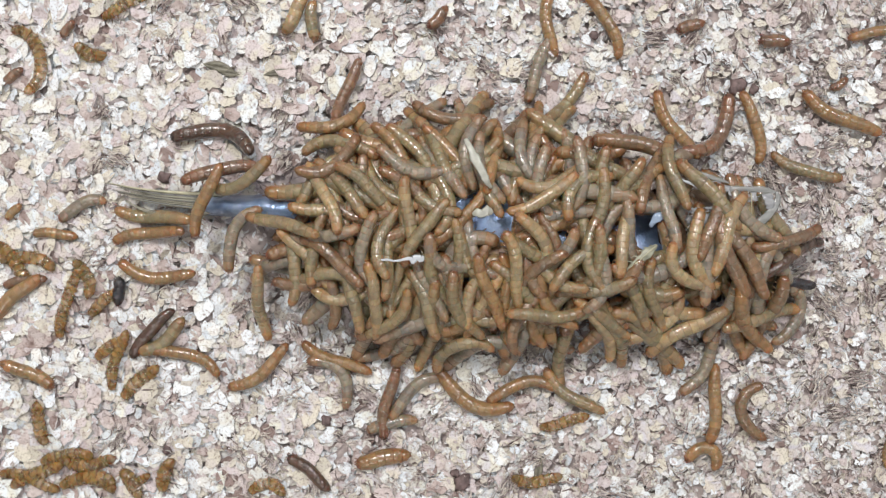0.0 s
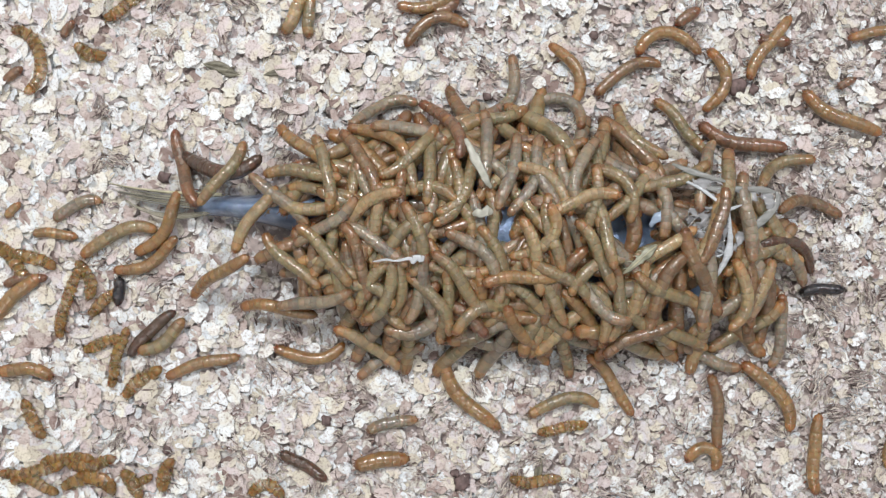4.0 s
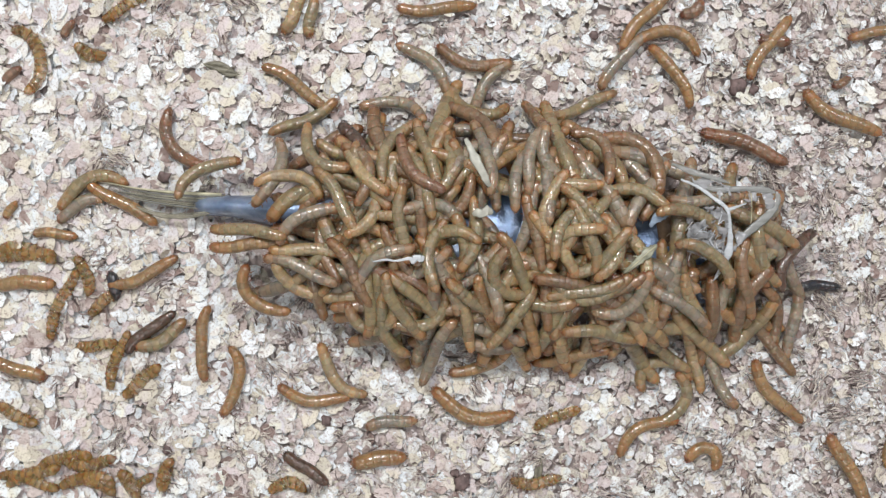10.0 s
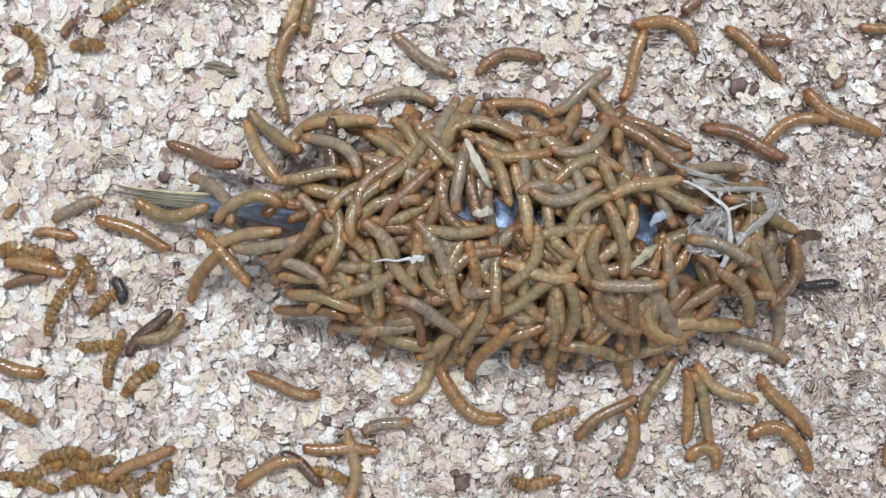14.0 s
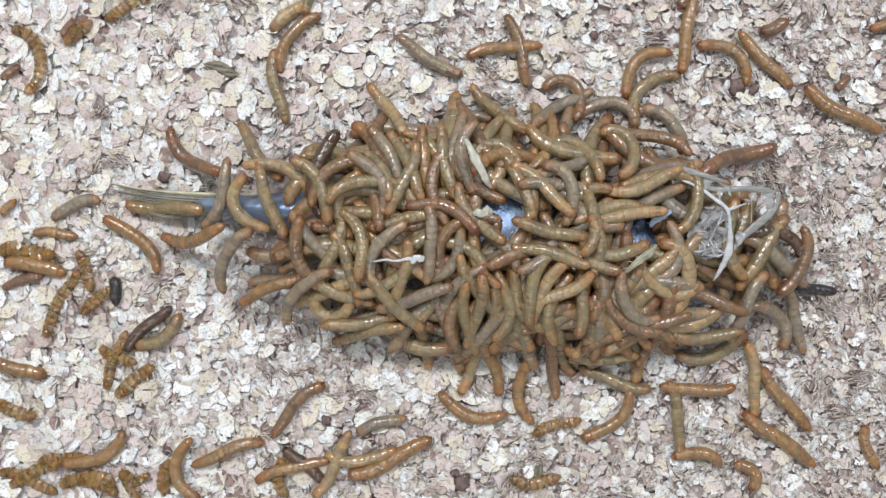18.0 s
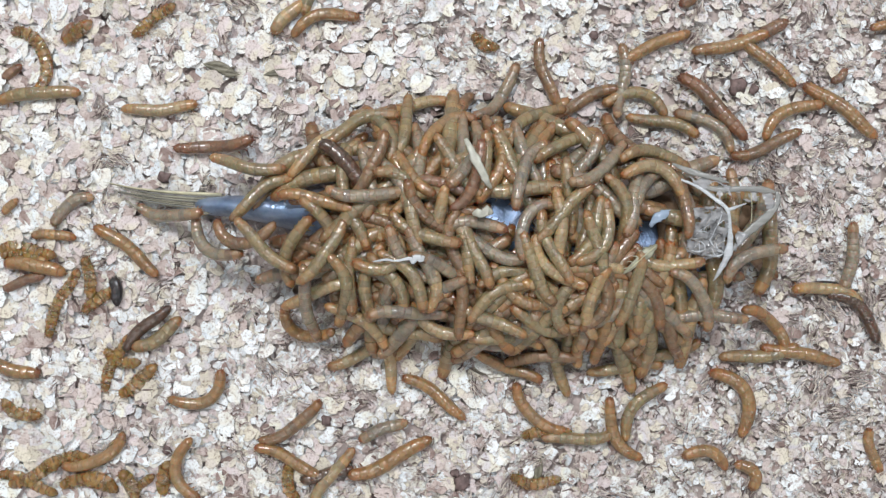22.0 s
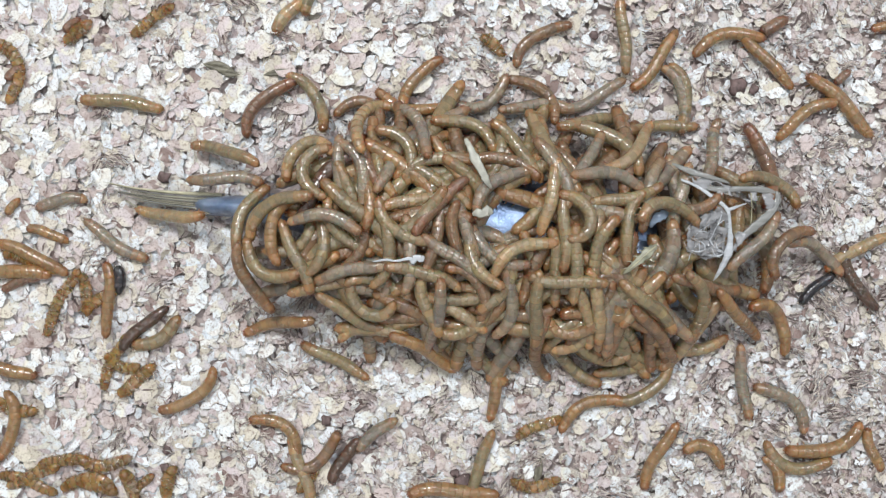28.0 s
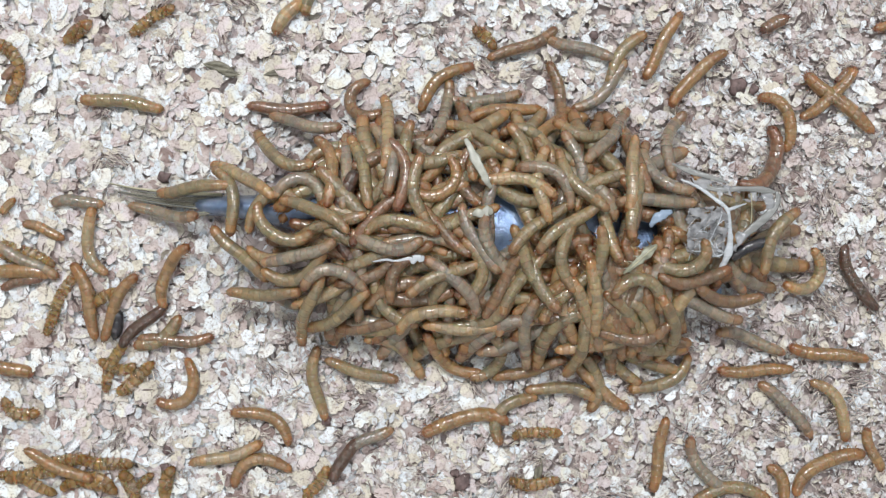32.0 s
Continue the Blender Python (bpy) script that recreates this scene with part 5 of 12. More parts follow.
    crawl(roamer("brown", 0.82),
          [(0, 94.1, 2.5, 16, 51), (1, 106.3, 17.6, 42, 142), (2, 102.4, 17.9, 24, -29), (3, 103.7, 16.0, 35, 0), (6, 107.2, 5.1, -43, -119), (7, 107.2, 5.1, -43, -119), (8, 92.3, 6.5, -109, -24), (9, 85.7, -6.2, -114, 43), (10, 92.4, -19.1, -76, -67), (11, 94.1, -20.6, -40, -15), (12, 90.5, -13.7, -75, 27), (13, 90.1, -17.8, -64, -113), (14, 94.5, -7.4, -104, -62), (17, 95.5, -5.2, -118, -122)],
          [(18, 97.5, -4.0, -110, -98), (19, 98.2, 6.0, -81, -200), (20, 99.2, 11.5, -96, -200), (21, 91.0, 29.0, -160, -25), (22, 91.0, 29.0, -160, -25), (23, 82.8, 17.0, -169, 58), (24, 66.7, 13.0, -232, 79), (25, 85.4, 12.4, -163, 1), (28, 93.3, 0.3, -129, 144), (29, 92.2, 5.8, -139, 41), (30, 86.8, 0.2, -171, 97), (31, 86.5, -0.6, -170, -49), (32, 76.0, -12.8, -192, -49)])
    crawl(roamer("tan", 0.82),
          [(0, 83.4, 6.1, 178, -35), (1, 89.4, -0.4, 211, -69), (2, 89.4, -7.8, 251, 56), (3, 86.3, -15.4, 276, -32), (6, 82.0, -9.0, 261, 3), (7, 89.8, -18.8, 287, -34), (8, 88.9, -15.5, 280, -36), (9, 81.5, -12.2, 276, -43), (10, 68.9, -16.1, 304, 61), (11, 74.9, -18.7, 236, -145), (12, 62.7, -12.0, 281, -24), (13, 68.4, -16.8, 280, -35), (14, 58.8, -20.3, 309, 97), (17, 55.0, -16.8, 327, 101)],
          [(18, 60.4, -9.9, 346, 140), (19, 57.4, -3.0, 330, 98), (20, 55.3, 0.2, 399, 129), (21, 58.8, 3.7, 381, 147), (22, 59.9, -3.2, 350, 77), (23, 69.9, -9.4, 329, 80), (24, 66.4, -13.0, 307, -110), (25, 75.0, -20.0, 344, -8), (28, 70.5, -28.0, 374, 18), (29, 88.1, -35.7, 343, 34), (30, 94.3, -31.5, 270, -47), (31, 96.8, -44.7, 313, -55), (32, 110.7, -44.7, 300, -71)])
    crawl(roamer("olive", 0.82),
          [(0, 102.5, 22.4, -19, 56), (1, 100.8, 22.3, -17, 52), (2, 101.5, 31.1, 31, -116), (3, 99.2, 27.5, 34, -27), (6, 89.1, 14.0, 55, -10), (7, 68.6, 4.1, -33, -41), (8, 70.4, 1.4, -26, -17), (9, 71.6, 6.7, -30, -74), (10, 71.0, -2.7, -39, -110), (11, 83.8, -9.1, -96, 10), (12, 75.4, -7.8, -7, -21), (13, 81.9, -16.1, -48, 66), (14, 80.0, -12.5, -54, -46), (17, 72.4, -14.2, -22, -43)],
          [(18, 72.7, -23.8, 4, 63), (19, 75.0, -26.3, 38, 30), (20, 75.3, -26.4, 3, 23), (21, 59.2, -21.3, -1, -1), (22, 62.5, -29.4, 16, 29), (23, 62.7, -26.5, -68, -36), (24, 58.0, -20.5, -29, 57), (25, 68.1, -18.6, -22, -26), (28, 68.5, -15.3, -78, -68), (29, 68.2, -22.7, -112, -53), (30, 67.0, -17.8, -36, 28), (31, 60.6, -17.6, -23, 37), (32, 52.9, -11.0, -20, -155)])
    crawl(roamer("amber", 0.82),
          [(0, 87.8, 34.7, 104, 61), (1, 102.4, 32.2, 190, 72), (2, 91.5, 56.8, 237, 31), (3, 91.5, 56.8, 237, 31), (6, 91.5, 56.8, 237, 31), (7, 91.5, 56.8, 237, 31), (8, 91.5, 56.8, 237, 31), (9, 91.5, 56.8, 237, 31), (10, 91.5, 56.8, 237, 31), (11, 84.4, 63.5, 265, -23), (12, 84.4, 63.5, 265, -23), (13, 87.2, 54.9, 310, -56), (14, 99.3, 34.9, 380, -53), (17, 91.0, 53.0, 313, -10)],
          [(18, 91.0, 53.0, 313, -10), (19, 101.7, 42.4, 315, -39), (20, 85.9, 28.8, 385, 67), (21, 96.3, 37.4, 391, -53), (22, 98.0, 37.9, 390, -70), (23, 96.0, 35.5, 396, -16), (24, 102.2, 38.0, 379, -10), (25, 108.9, 39.5, 383, -65), (28, 102.5, 37.6, 391, -39), (29, 102.4, 37.7, 384, -31), (30, 102.5, 37.6, 391, -39), (31, 95.6, 37.1, 480, 139), (32, 95.6, 37.1, 480, 139)])
    crawl(roamer("rust", 1.00),
          [(0, 75.9, 32.9, 49, 91), (1, 77.9, 42.4, 120, 135), (2, 84.4, 35.7, 153, 46), (3, 83.6, 29.9, 160, -68), (6, 84.7, 30.8, 161, 12), (7, 84.7, 30.7, 157, 14), (8, 84.7, 29.9, 160, 15), (9, 84.8, 29.4, 160, 2), (10, 84.8, 29.4, 160, 2), (11, 84.8, 29.4, 160, 2), (12, 84.8, 29.4, 161, 2), (13, 84.7, 29.9, 160, 15), (14, 84.7, 30.7, 160, 15), (17, 84.7, 30.7, 160, 15)],
          [(18, 80.8, 25.0, 201, 13), (19, 85.7, 27.9, 217, -53), (20, 75.1, 42.7, 135, 15), (21, 76.3, 40.7, 137, 39), (22, 76.3, 40.7, 137, 39), (23, 82.4, 36.3, 52, -167), (24, 82.1, 36.5, 52, -145), (25, 88.9, 32.1, 24, -119), (28, 89.6, 23.7, 97, 80), (29, 89.6, 23.7, 97, 80), (30, 89.6, 23.7, 97, 80), (31, 86.1, 23.5, 33, -17), (32, 90.3, 23.8, 58, 159)])
    crawl(roamer("amber", 0.86),
          [(0, 64.6, 34.8, 117, -27), (1, 63.4, 55.3, 104, 51), (2, 72.1, 49.6, 172, 21), (3, 62.8, 59.1, 184, 120), (6, 64.3, 58.9, 182, 134), (7, 52.2, 55.3, 252, 37), (8, 58.1, 64.7, 225, 21), (9, 56.7, 64.8, 236, 26), (10, 56.6, 64.8, 231, 23), (11, 56.6, 64.8, 231, 23), (12, 56.8, 64.6, 234, 37), (13, 57.1, 66.6, 225, 0), (14, 63.7, 62.0, 158, 91), (17, 56.1, 57.7, 197, -36)],
          [(18, 68.8, 60.3, 260, -10), (19, 81.8, 54.5, 323, -143), (20, 81.9, 54.4, 326, -148), (21, 69.0, 48.0, 360, -72), (22, 81.6, 57.9, 374, -2), (23, 83.2, 58.5, 370, -13), (24, 81.7, 58.8, 368, -37), (25, 83.3, 58.8, 369, -37), (28, 80.3, 59.2, 373, -62), (29, 80.8, 46.9, 429, 170), (30, 91.1, 53.1, 495, 0), (31, 89.4, 55.2, 509, 18), (32, 71.2, 48.5, 585, 54)])
    crawl(roamer("olive", 0.82),
          [(0, 34.4, 41.3, 50, 6), (1, 48.3, 45.5, 58, 135), (2, 49.3, 50.2, 55, 120), (3, 51.7, 31.3, 116, -37), (6, 55.1, 30.7, 171, -22), (7, 50.8, 34.0, 193, -19), (8, 54.7, 34.4, 178, 84), (9, 54.1, 35.7, 160, 111), (10, 38.8, 40.0, 200, -22), (11, 45.9, 26.3, 266, -154), (12, 45.3, 19.6, 284, -59), (13, 46.0, 18.9, 268, -75), (14, 46.3, 14.4, 301, 15), (17, 42.5, 8.8, 294, 35)],
          [(18, 44.5, 10.1, 369, -36), (19, 44.1, 15.4, 320, -85), (20, 42.2, 12.7, 279, 72), (21, 40.7, 16.9, 285, -50), (22, 33.6, 13.6, 273, -20), (23, 32.8, 13.3, 330, -147), (24, 41.6, 12.8, 360, -22), (25, 37.4, 4.8, 368, -73), (28, 49.0, 13.9, 374, 14), (29, 47.1, 7.3, 315, -181), (30, 41.9, 5.8, 308, 60), (31, 38.6, 6.0, 322, -17), (32, 43.7, 6.3, 282, 55)])
    crawl(roamer("grey", 0.82),
          [(0, 26.9, 51.1, -110, -7), (1, 31.0, 40.2, -177, -32), (2, 27.4, 48.7, -223, 39), (3, 20.7, 45.0, -289, 108), (6, 18.3, 41.3, -310, 2), (7, 17.1, 42.6, -310, -23), (8, 22.0, 45.6, -314, -38), (9, 19.5, 44.4, -327, 53), (10, 12.5, 45.7, -307, -37), (11, 6.2, 44.9, -332, 156), (12, 5.2, 51.1, -307, 37), (13, 6.8, 51.5, -329, 53), (14, -5.4, 54.0, -394, 3), (17, -3.8, 53.9, -392, 0)],
          [(18, -3.8, 53.9, -392, 0), (19, 2.5, 50.3, -360, 23), (20, 12.3, 53.5, -331, -33), (21, 13.6, 38.0, -318, 127), (22, 15.9, 43.5, -308, 69), (23, 16.7, 44.5, -313, 4), (24, 9.7, 40.1, -339, 119), (25, 7.3, 40.4, -362, 54), (28, 11.4, 42.6, -334, 95), (29, 11.7, 42.2, -349, 110), (30, 1.9, 46.5, -311, 50), (31, -10.2, 37.5, -241, 14), (32, -0.0, 37.8, -287, 62)])
    crawl(roamer("amber", 0.82),
          [(0, 30.1, 65.0, 90, -40), (1, 30.0, 61.9, 86, 14), (2, 35.0, 57.7, 123, -64), (3, 33.0, 52.3, 105, 21), (6, 37.0, 46.1, 169, 95), (7, 40.7, 37.5, 155, -100), (8, 49.7, 46.8, 159, 56), (9, 56.0, 44.5, 189, -104), (10, 65.0, 49.4, 124, 62), (11, 64.5, 51.4, 156, -42), (12, 65.0, 51.7, 160, -7), (13, 57.8, 47.8, 189, -14), (14, 53.7, 51.6, 252, -16), (17, 56.8, 54.0, 215, 55)],
          [(18, 55.8, 51.3, 225, 95), (19, 62.6, 59.6, 204, -10), (20, 59.4, 57.3, 200, -12), (21, 59.3, 56.9, 200, -37), (22, 59.4, 57.2, 203, -5), (23, 59.4, 57.2, 198, -7), (24, 57.9, 56.1, 191, 14), (25, 45.9, 51.8, 173, 37), (28, 59.9, 52.6, 232, -26), (29, 61.6, 53.7, 253, 39), (30, 60.3, 57.1, 231, 2), (31, 61.5, 57.3, 239, -21), (32, 61.7, 57.2, 241, -9)])
    crawl(roamer("amber", 0.82),
          [(0, 45.9, 63.7, 118, 63), (1, 51.6, 65.2, 173, -10), (2, 76.9, 56.3, 146, -2), (3, 77.6, 47.7, 87, 106), (6, 77.6, 47.7, 87, 106), (7, 64.0, 59.0, 175, 137), (8, 65.4, 59.5, 165, 102), (9, 65.4, 59.5, 167, 100), (10, 63.9, 59.6, 168, 93), (11, 63.9, 59.6, 168, 93), (12, 63.9, 59.6, 169, 91), (13, 64.0, 61.2, 162, 40), (14, 87.5, 55.8, 137, 43), (17, 79.3, 55.1, 148, 89)],
          [(18, 80.7, 54.3, 142, 96), (19, 91.1, 53.1, 135, 0), (20, 91.0, 53.8, 132, 10), (21, 91.0, 53.8, 132, 10), (22, 91.2, 53.3, 138, -13), (23, 91.1, 53.1, 142, 4), (24, 91.1, 53.1, 142, 4), (25, 90.9, 52.9, 138, 16), (28, 91.2, 53.3, 132, -13), (29, 91.1, 53.1, 135, 0), (30, 97.6, 51.0, 81, 91), (31, 107.9, 42.8, 38, 60), (32, 109.5, 43.5, 43, 53)])
    crawl(roamer("rust", 0.82),
          [(0, -27.4, 43.5, -107, 27), (1, -26.1, 47.3, -38, -21), (2, -10.7, 49.7, 40, -23), (3, 0.1, 39.1, 115, 57), (6, -1.5, 25.6, 104, 48), (7, 0.2, 24.4, 107, 49), (8, -3.3, 27.0, 142, -89), (9, -7.6, 17.5, 135, -40), (10, -7.4, 21.9, 127, -54), (11, -11.7, 21.9, 119, -49), (12, -9.5, 19.8, 145, -85), (13, -8.0, 12.5, 195, -68), (14, -10.8, 13.2, 230, 11), (17, -9.6, 5.9, 288, 58)],
          [(18, 0.7, 9.7, 339, -52), (19, -0.0, 9.7, 278, 59), (20, 5.0, 10.3, 358, 47), (21, 1.2, 18.4, 419, -61), (22, 7.8, 19.1, 427, 69), (23, 5.2, 9.9, 458, 7), (24, 4.7, 8.8, 526, -73), (25, 4.9, 9.4, 564, -84), (28, -1.3, 11.4, 588, 47), (29, -9.5, 10.6, 648, 85), (30, -14.0, 18.4, 656, 31), (31, -17.2, 21.6, 667, -80), (32, -11.2, 19.9, 636, -66)])
    crawl(roamer("brown", 0.82),
          [(0, 1.1, 36.7, 167, -40), (1, -2.0, 37.3, 170, -42), (2, 0.1, 64.3, 225, 65), (3, 0.1, 64.3, 225, 65), (6, -4.2, 53.5, 138, 33), (7, -6.3, 49.3, 158, -120), (8, -5.6, 42.6, 145, 19), (9, 10.8, 55.0, 189, 146), (10, 7.5, 53.2, 166, -52), (11, 14.6, 62.1, 78, 90), (12, 16.1, 49.6, 56, -137), (13, 18.6, 54.2, 13, -83), (14, 18.6, 53.7, 13, -64), (17, 22.9, 62.6, 93, 14)],
          [(18, 21.4, 56.3, 106, 9), (19, 21.5, 53.4, 79, -171), (20, 29.3, 50.7, 115, 7), (21, 28.3, 48.4, 121, -94), (22, 29.1, 49.3, 105, -29), (23, 30.2, 53.7, 74, -49), (24, 20.8, 56.0, 59, 53), (25, 23.3, 58.5, 98, 88), (28, 26.8, 43.4, 135, 90), (29, 31.0, 40.2, 179, 19), (30, 29.0, 36.8, 182, -3), (31, 23.5, 34.7, 123, -75), (32, 32.4, 42.8, 101, 14)])
    crawl(roamer("olive", 0.82),
          [(0, -5.0, 30.3, 113, 70), (1, -15.1, 27.8, 70, 55), (2, -16.4, 25.0, 83, 34), (3, -18.2, 19.8, 60, -19), (6, -23.7, 23.7, 50, -6), (7, -22.5, 24.4, 7, -3), (8, -19.3, 25.9, 20, 33), (9, -35.6, 37.8, 18, 34), (10, -38.7, 36.7, 28, 12), (11, -29.9, 33.0, 11, -24), (12, -32.6, 31.6, 24, -71), (13, -37.5, 35.4, 29, -154), (14, -34.5, 34.7, 24, -121), (17, -25.2, 37.5, 28, -103)],
          [(18, -28.5, 24.7, -22, -89), (19, -28.6, 23.6, -36, -66), (20, -29.2, 24.0, -70, -87), (21, -26.3, 22.9, -54, 6), (22, -26.0, 20.3, -98, 75), (23, -27.6, 9.2, -90, -91), (24, -30.4, 17.2, -35, 36), (25, -26.3, 14.6, -8, -37), (28, -25.3, 13.6, -81, -38), (29, -17.2, 11.3, -27, -38), (30, -14.2, 13.6, -54, -6), (31, -15.0, 15.5, 14, -200), (32, -16.1, 17.0, 54, 38)])
    crawl(roamer("olive", 0.82),
          [(0, -54.6, 18.9, 22, 81), (1, -61.7, 12.0, 58, 37), (2, -62.2, 14.0, 63, 7), (3, -63.5, 11.6, 55, -14), (6, -51.3, 34.0, 75, -50), (7, -48.0, 23.4, 13, -33), (8, -38.5, 27.4, -27, -151), (9, -55.8, 23.3, 17, -110), (10, -65.3, 20.9, 32, -81), (11, -49.4, 27.1, 53, 80), (12, -48.6, 38.1, 85, -16), (13, -47.2, 46.2, 99, -54), (14, -46.8, 46.1, 99, -31), (17, -46.8, 46.1, 99, -31)],
          [(18, -46.8, 46.1, 99, -31), (19, -34.6, 43.6, 29, -1), (20, -29.1, 43.4, 4, -17), (21, -27.7, 40.6, -17, -45), (22, -22.0, 34.4, 23, -45), (23, -29.4, 30.3, 36, -48), (24, -41.7, 32.9, 93, -15), (25, -40.9, 28.1, 102, -81), (28, -34.8, 21.1, 83, -154), (29, -30.0, 12.5, 66, 53), (30, -36.2, 14.2, 140, 88), (31, -36.6, 16.7, 145, 134), (32, -34.1, 9.9, 156, 58)])
    crawl(roamer("olive", 0.82),
          [(0, -34.1, -0.0, -101, 54), (1, -30.6, 1.2, -99, 39), (2, -27.7, 3.3, -83, -85), (3, -31.2, 1.4, -108, -63), (6, -30.9, 0.8, -108, -10), (7, -30.8, 3.2, -83, 13), (8, -23.5, -2.3, -64, -145), (9, -23.3, -1.0, -97, 56), (10, -17.1, -1.3, -135, 141), (11, -23.5, 3.5, -135, 106), (12, -24.4, 4.5, -120, 14), (13, -26.1, -2.8, -162, 81), (14, -24.5, -3.8, -177, -87), (17, -23.0, -3.0, -255, 40)],
          [(18, -25.4, -4.6, -250, 47), (19, -23.5, -8.9, -232, 52), (20, -20.0, -3.8, -264, 67), (21, -21.1, -9.7, -311, -34), (22, -19.4, -7.6, -282, -52), (23, -24.4, 0.2, -293, 72), (24, -31.6, -4.1, -295, -72), (25, -29.3, -4.8, -299, 61), (28, -33.0, 2.2, -278, 78), (29, -26.8, 4.9, -281, 40), (30, -33.7, 1.3, -229, -15), (31, -32.4, 7.4, -218, 23), (32, -30.8, 6.1, -160, 10)])
    crawl(roamer("tan", 0.82),
          [(0, -31.1, 13.5, -66, -27), (1, -25.2, 10.7, -79, 13), (2, -20.0, 9.3, -13, 18), (3, -19.5, 10.0, 43, -59), (6, -21.5, 14.9, 16, -62), (7, -10.5, 12.7, -31, 42), (8, -16.3, 17.9, 6, -87), (9, -18.4, 20.7, -50, 39), (10, -21.6, 21.4, -48, 12), (11, -16.0, 22.6, -58, -20), (12, -14.2, 29.1, -112, 6), (13, -18.5, 37.5, -99, 116), (14, -28.6, 34.4, -176, 45), (17, -16.4, 39.7, -249, -3)],
          [(18, -14.6, 37.7, -236, -5), (19, -13.6, 39.5, -231, 21), (20, -18.1, 39.5, -260, 57), (21, -13.1, 40.3, -346, -60), (22, -8.5, 40.2, -350, -21), (23, 5.7, 37.8, -377, 22), (24, -9.0, 38.0, -375, -113), (25, -16.5, 32.5, -326, -125), (28, -20.6, 34.9, -300, -137), (29, -17.5, 39.6, -342, -118), (30, -11.7, 37.9, -361, -117), (31, -15.0, 32.5, -276, 37), (32, -15.2, 32.3, -267, 50)])
    crawl(roamer("brown", 0.82),
          [(0, -9.2, 15.1, 127, 85), (1, -10.4, 12.6, 101, 104), (2, -6.3, 12.1, 151, -25), (3, -10.2, 11.2, 100, -76), (6, -9.4, 10.2, 99, 75), (7, -9.8, 17.6, 117, 33), (8, -10.0, 13.6, 147, -83), (9, -12.3, 15.1, 118, 28), (10, -6.4, 13.2, 101, 15), (11, -3.2, 12.7, 117, 26), (12, 0.8, 11.0, 81, 34), (13, 0.6, 12.7, 106, -58), (14, 1.8, 11.1, 116, -62), (17, -4.9, 13.9, 125, 36)],
          [(18, -1.6, 16.3, 94, -51), (19, -3.2, 16.4, 108, -34), (20, -0.6, 13.8, 106, 60), (21, 1.1, 14.9, 80, 23), (22, -4.3, 9.5, 127, -33), (23, -0.3, 9.7, 108, -127), (24, -1.7, 11.5, 116, -65), (25, -2.2, 9.2, 70, -46), (28, -2.0, 3.1, 74, -9), (29, -7.5, 0.1, 97, 8), (30, -5.6, -0.8, 22, -194), (31, -9.6, -1.1, 50, -129), (32, -10.2, -5.0, 54, -68)])
    crawl(roamer("olive", 0.82),
          [(0, -15.1, 16.5, 138, -47), (1, -13.6, 15.7, 139, -44), (2, -13.9, 17.0, 147, -22), (3, -9.8, 17.1, 172, 66), (6, -8.7, 14.7, 204, 51), (7, -4.7, 16.3, 136, 60), (8, -2.6, 20.9, 173, 43), (9, -7.8, 20.0, 223, 78), (10, -11.0, 22.2, 250, 116), (11, -10.1, 27.4, 289, -24), (12, -7.3, 26.0, 276, 57), (13, -10.3, 25.7, 293, -38), (14, -8.3, 26.9, 289, -108), (17, -6.4, 29.1, 277, 21)],
          [(18, -3.1, 25.2, 308, -74), (19, -2.3, 37.3, 326, -13), (20, -7.3, 30.2, 309, -50), (21, -5.4, 32.4, 314, -163), (22, -11.1, 32.5, 255, -35), (23, -12.8, 21.2, 271, -105), (24, -14.7, 27.5, 266, -24), (25, -23.0, 28.7, 295, -67), (28, -16.9, 23.0, 291, 24), (29, -14.0, 19.8, 286, 8), (30, -20.4, 17.7, 249, 90), (31, -21.9, 14.5, 196, -54), (32, -21.9, 21.3, 107, 9)])
    crawl(roamer("grey", 0.82),
          [(0, 1.8, -2.4, 155, -141), (1, 4.1, -3.2, 104, 83), (2, 3.1, 6.1, 101, 79), (3, 7.3, -0.5, 122, 83), (6, 8.2, -2.7, 169, -6), (7, 2.4, -0.7, 194, -10), (8, 5.4, -5.6, 180, 200), (9, 8.8, -5.2, 109, 200), (10, 12.1, -9.1, 110, 52), (11, 8.7, -4.2, 90, -68), (12, 4.8, -2.0, 106, -3), (13, 7.6, 0.3, 115, 35), (14, -1.7, -0.9, 120, 10), (17, -3.4, 0.2, 90, 81)],
          [(18, -3.5, 1.6, 90, 42), (19, -9.6, -2.8, 90, 0), (20, -5.0, -3.8, 89, 33), (21, -2.6, -2.2, 79, 66), (22, -4.9, -3.5, 114, -11), (23, 2.3, -6.0, 150, 14), (24, 5.8, -10.2, 111, -25), (25, 1.4, -10.5, 126, -38), (28, 3.0, -2.2, 145, -11), (29, 6.7, -7.0, 120, 19), (30, 11.0, -4.7, 130, -48), (31, 9.8, -4.6, 158, 16), (32, 13.4, 0.4, 113, -40)])
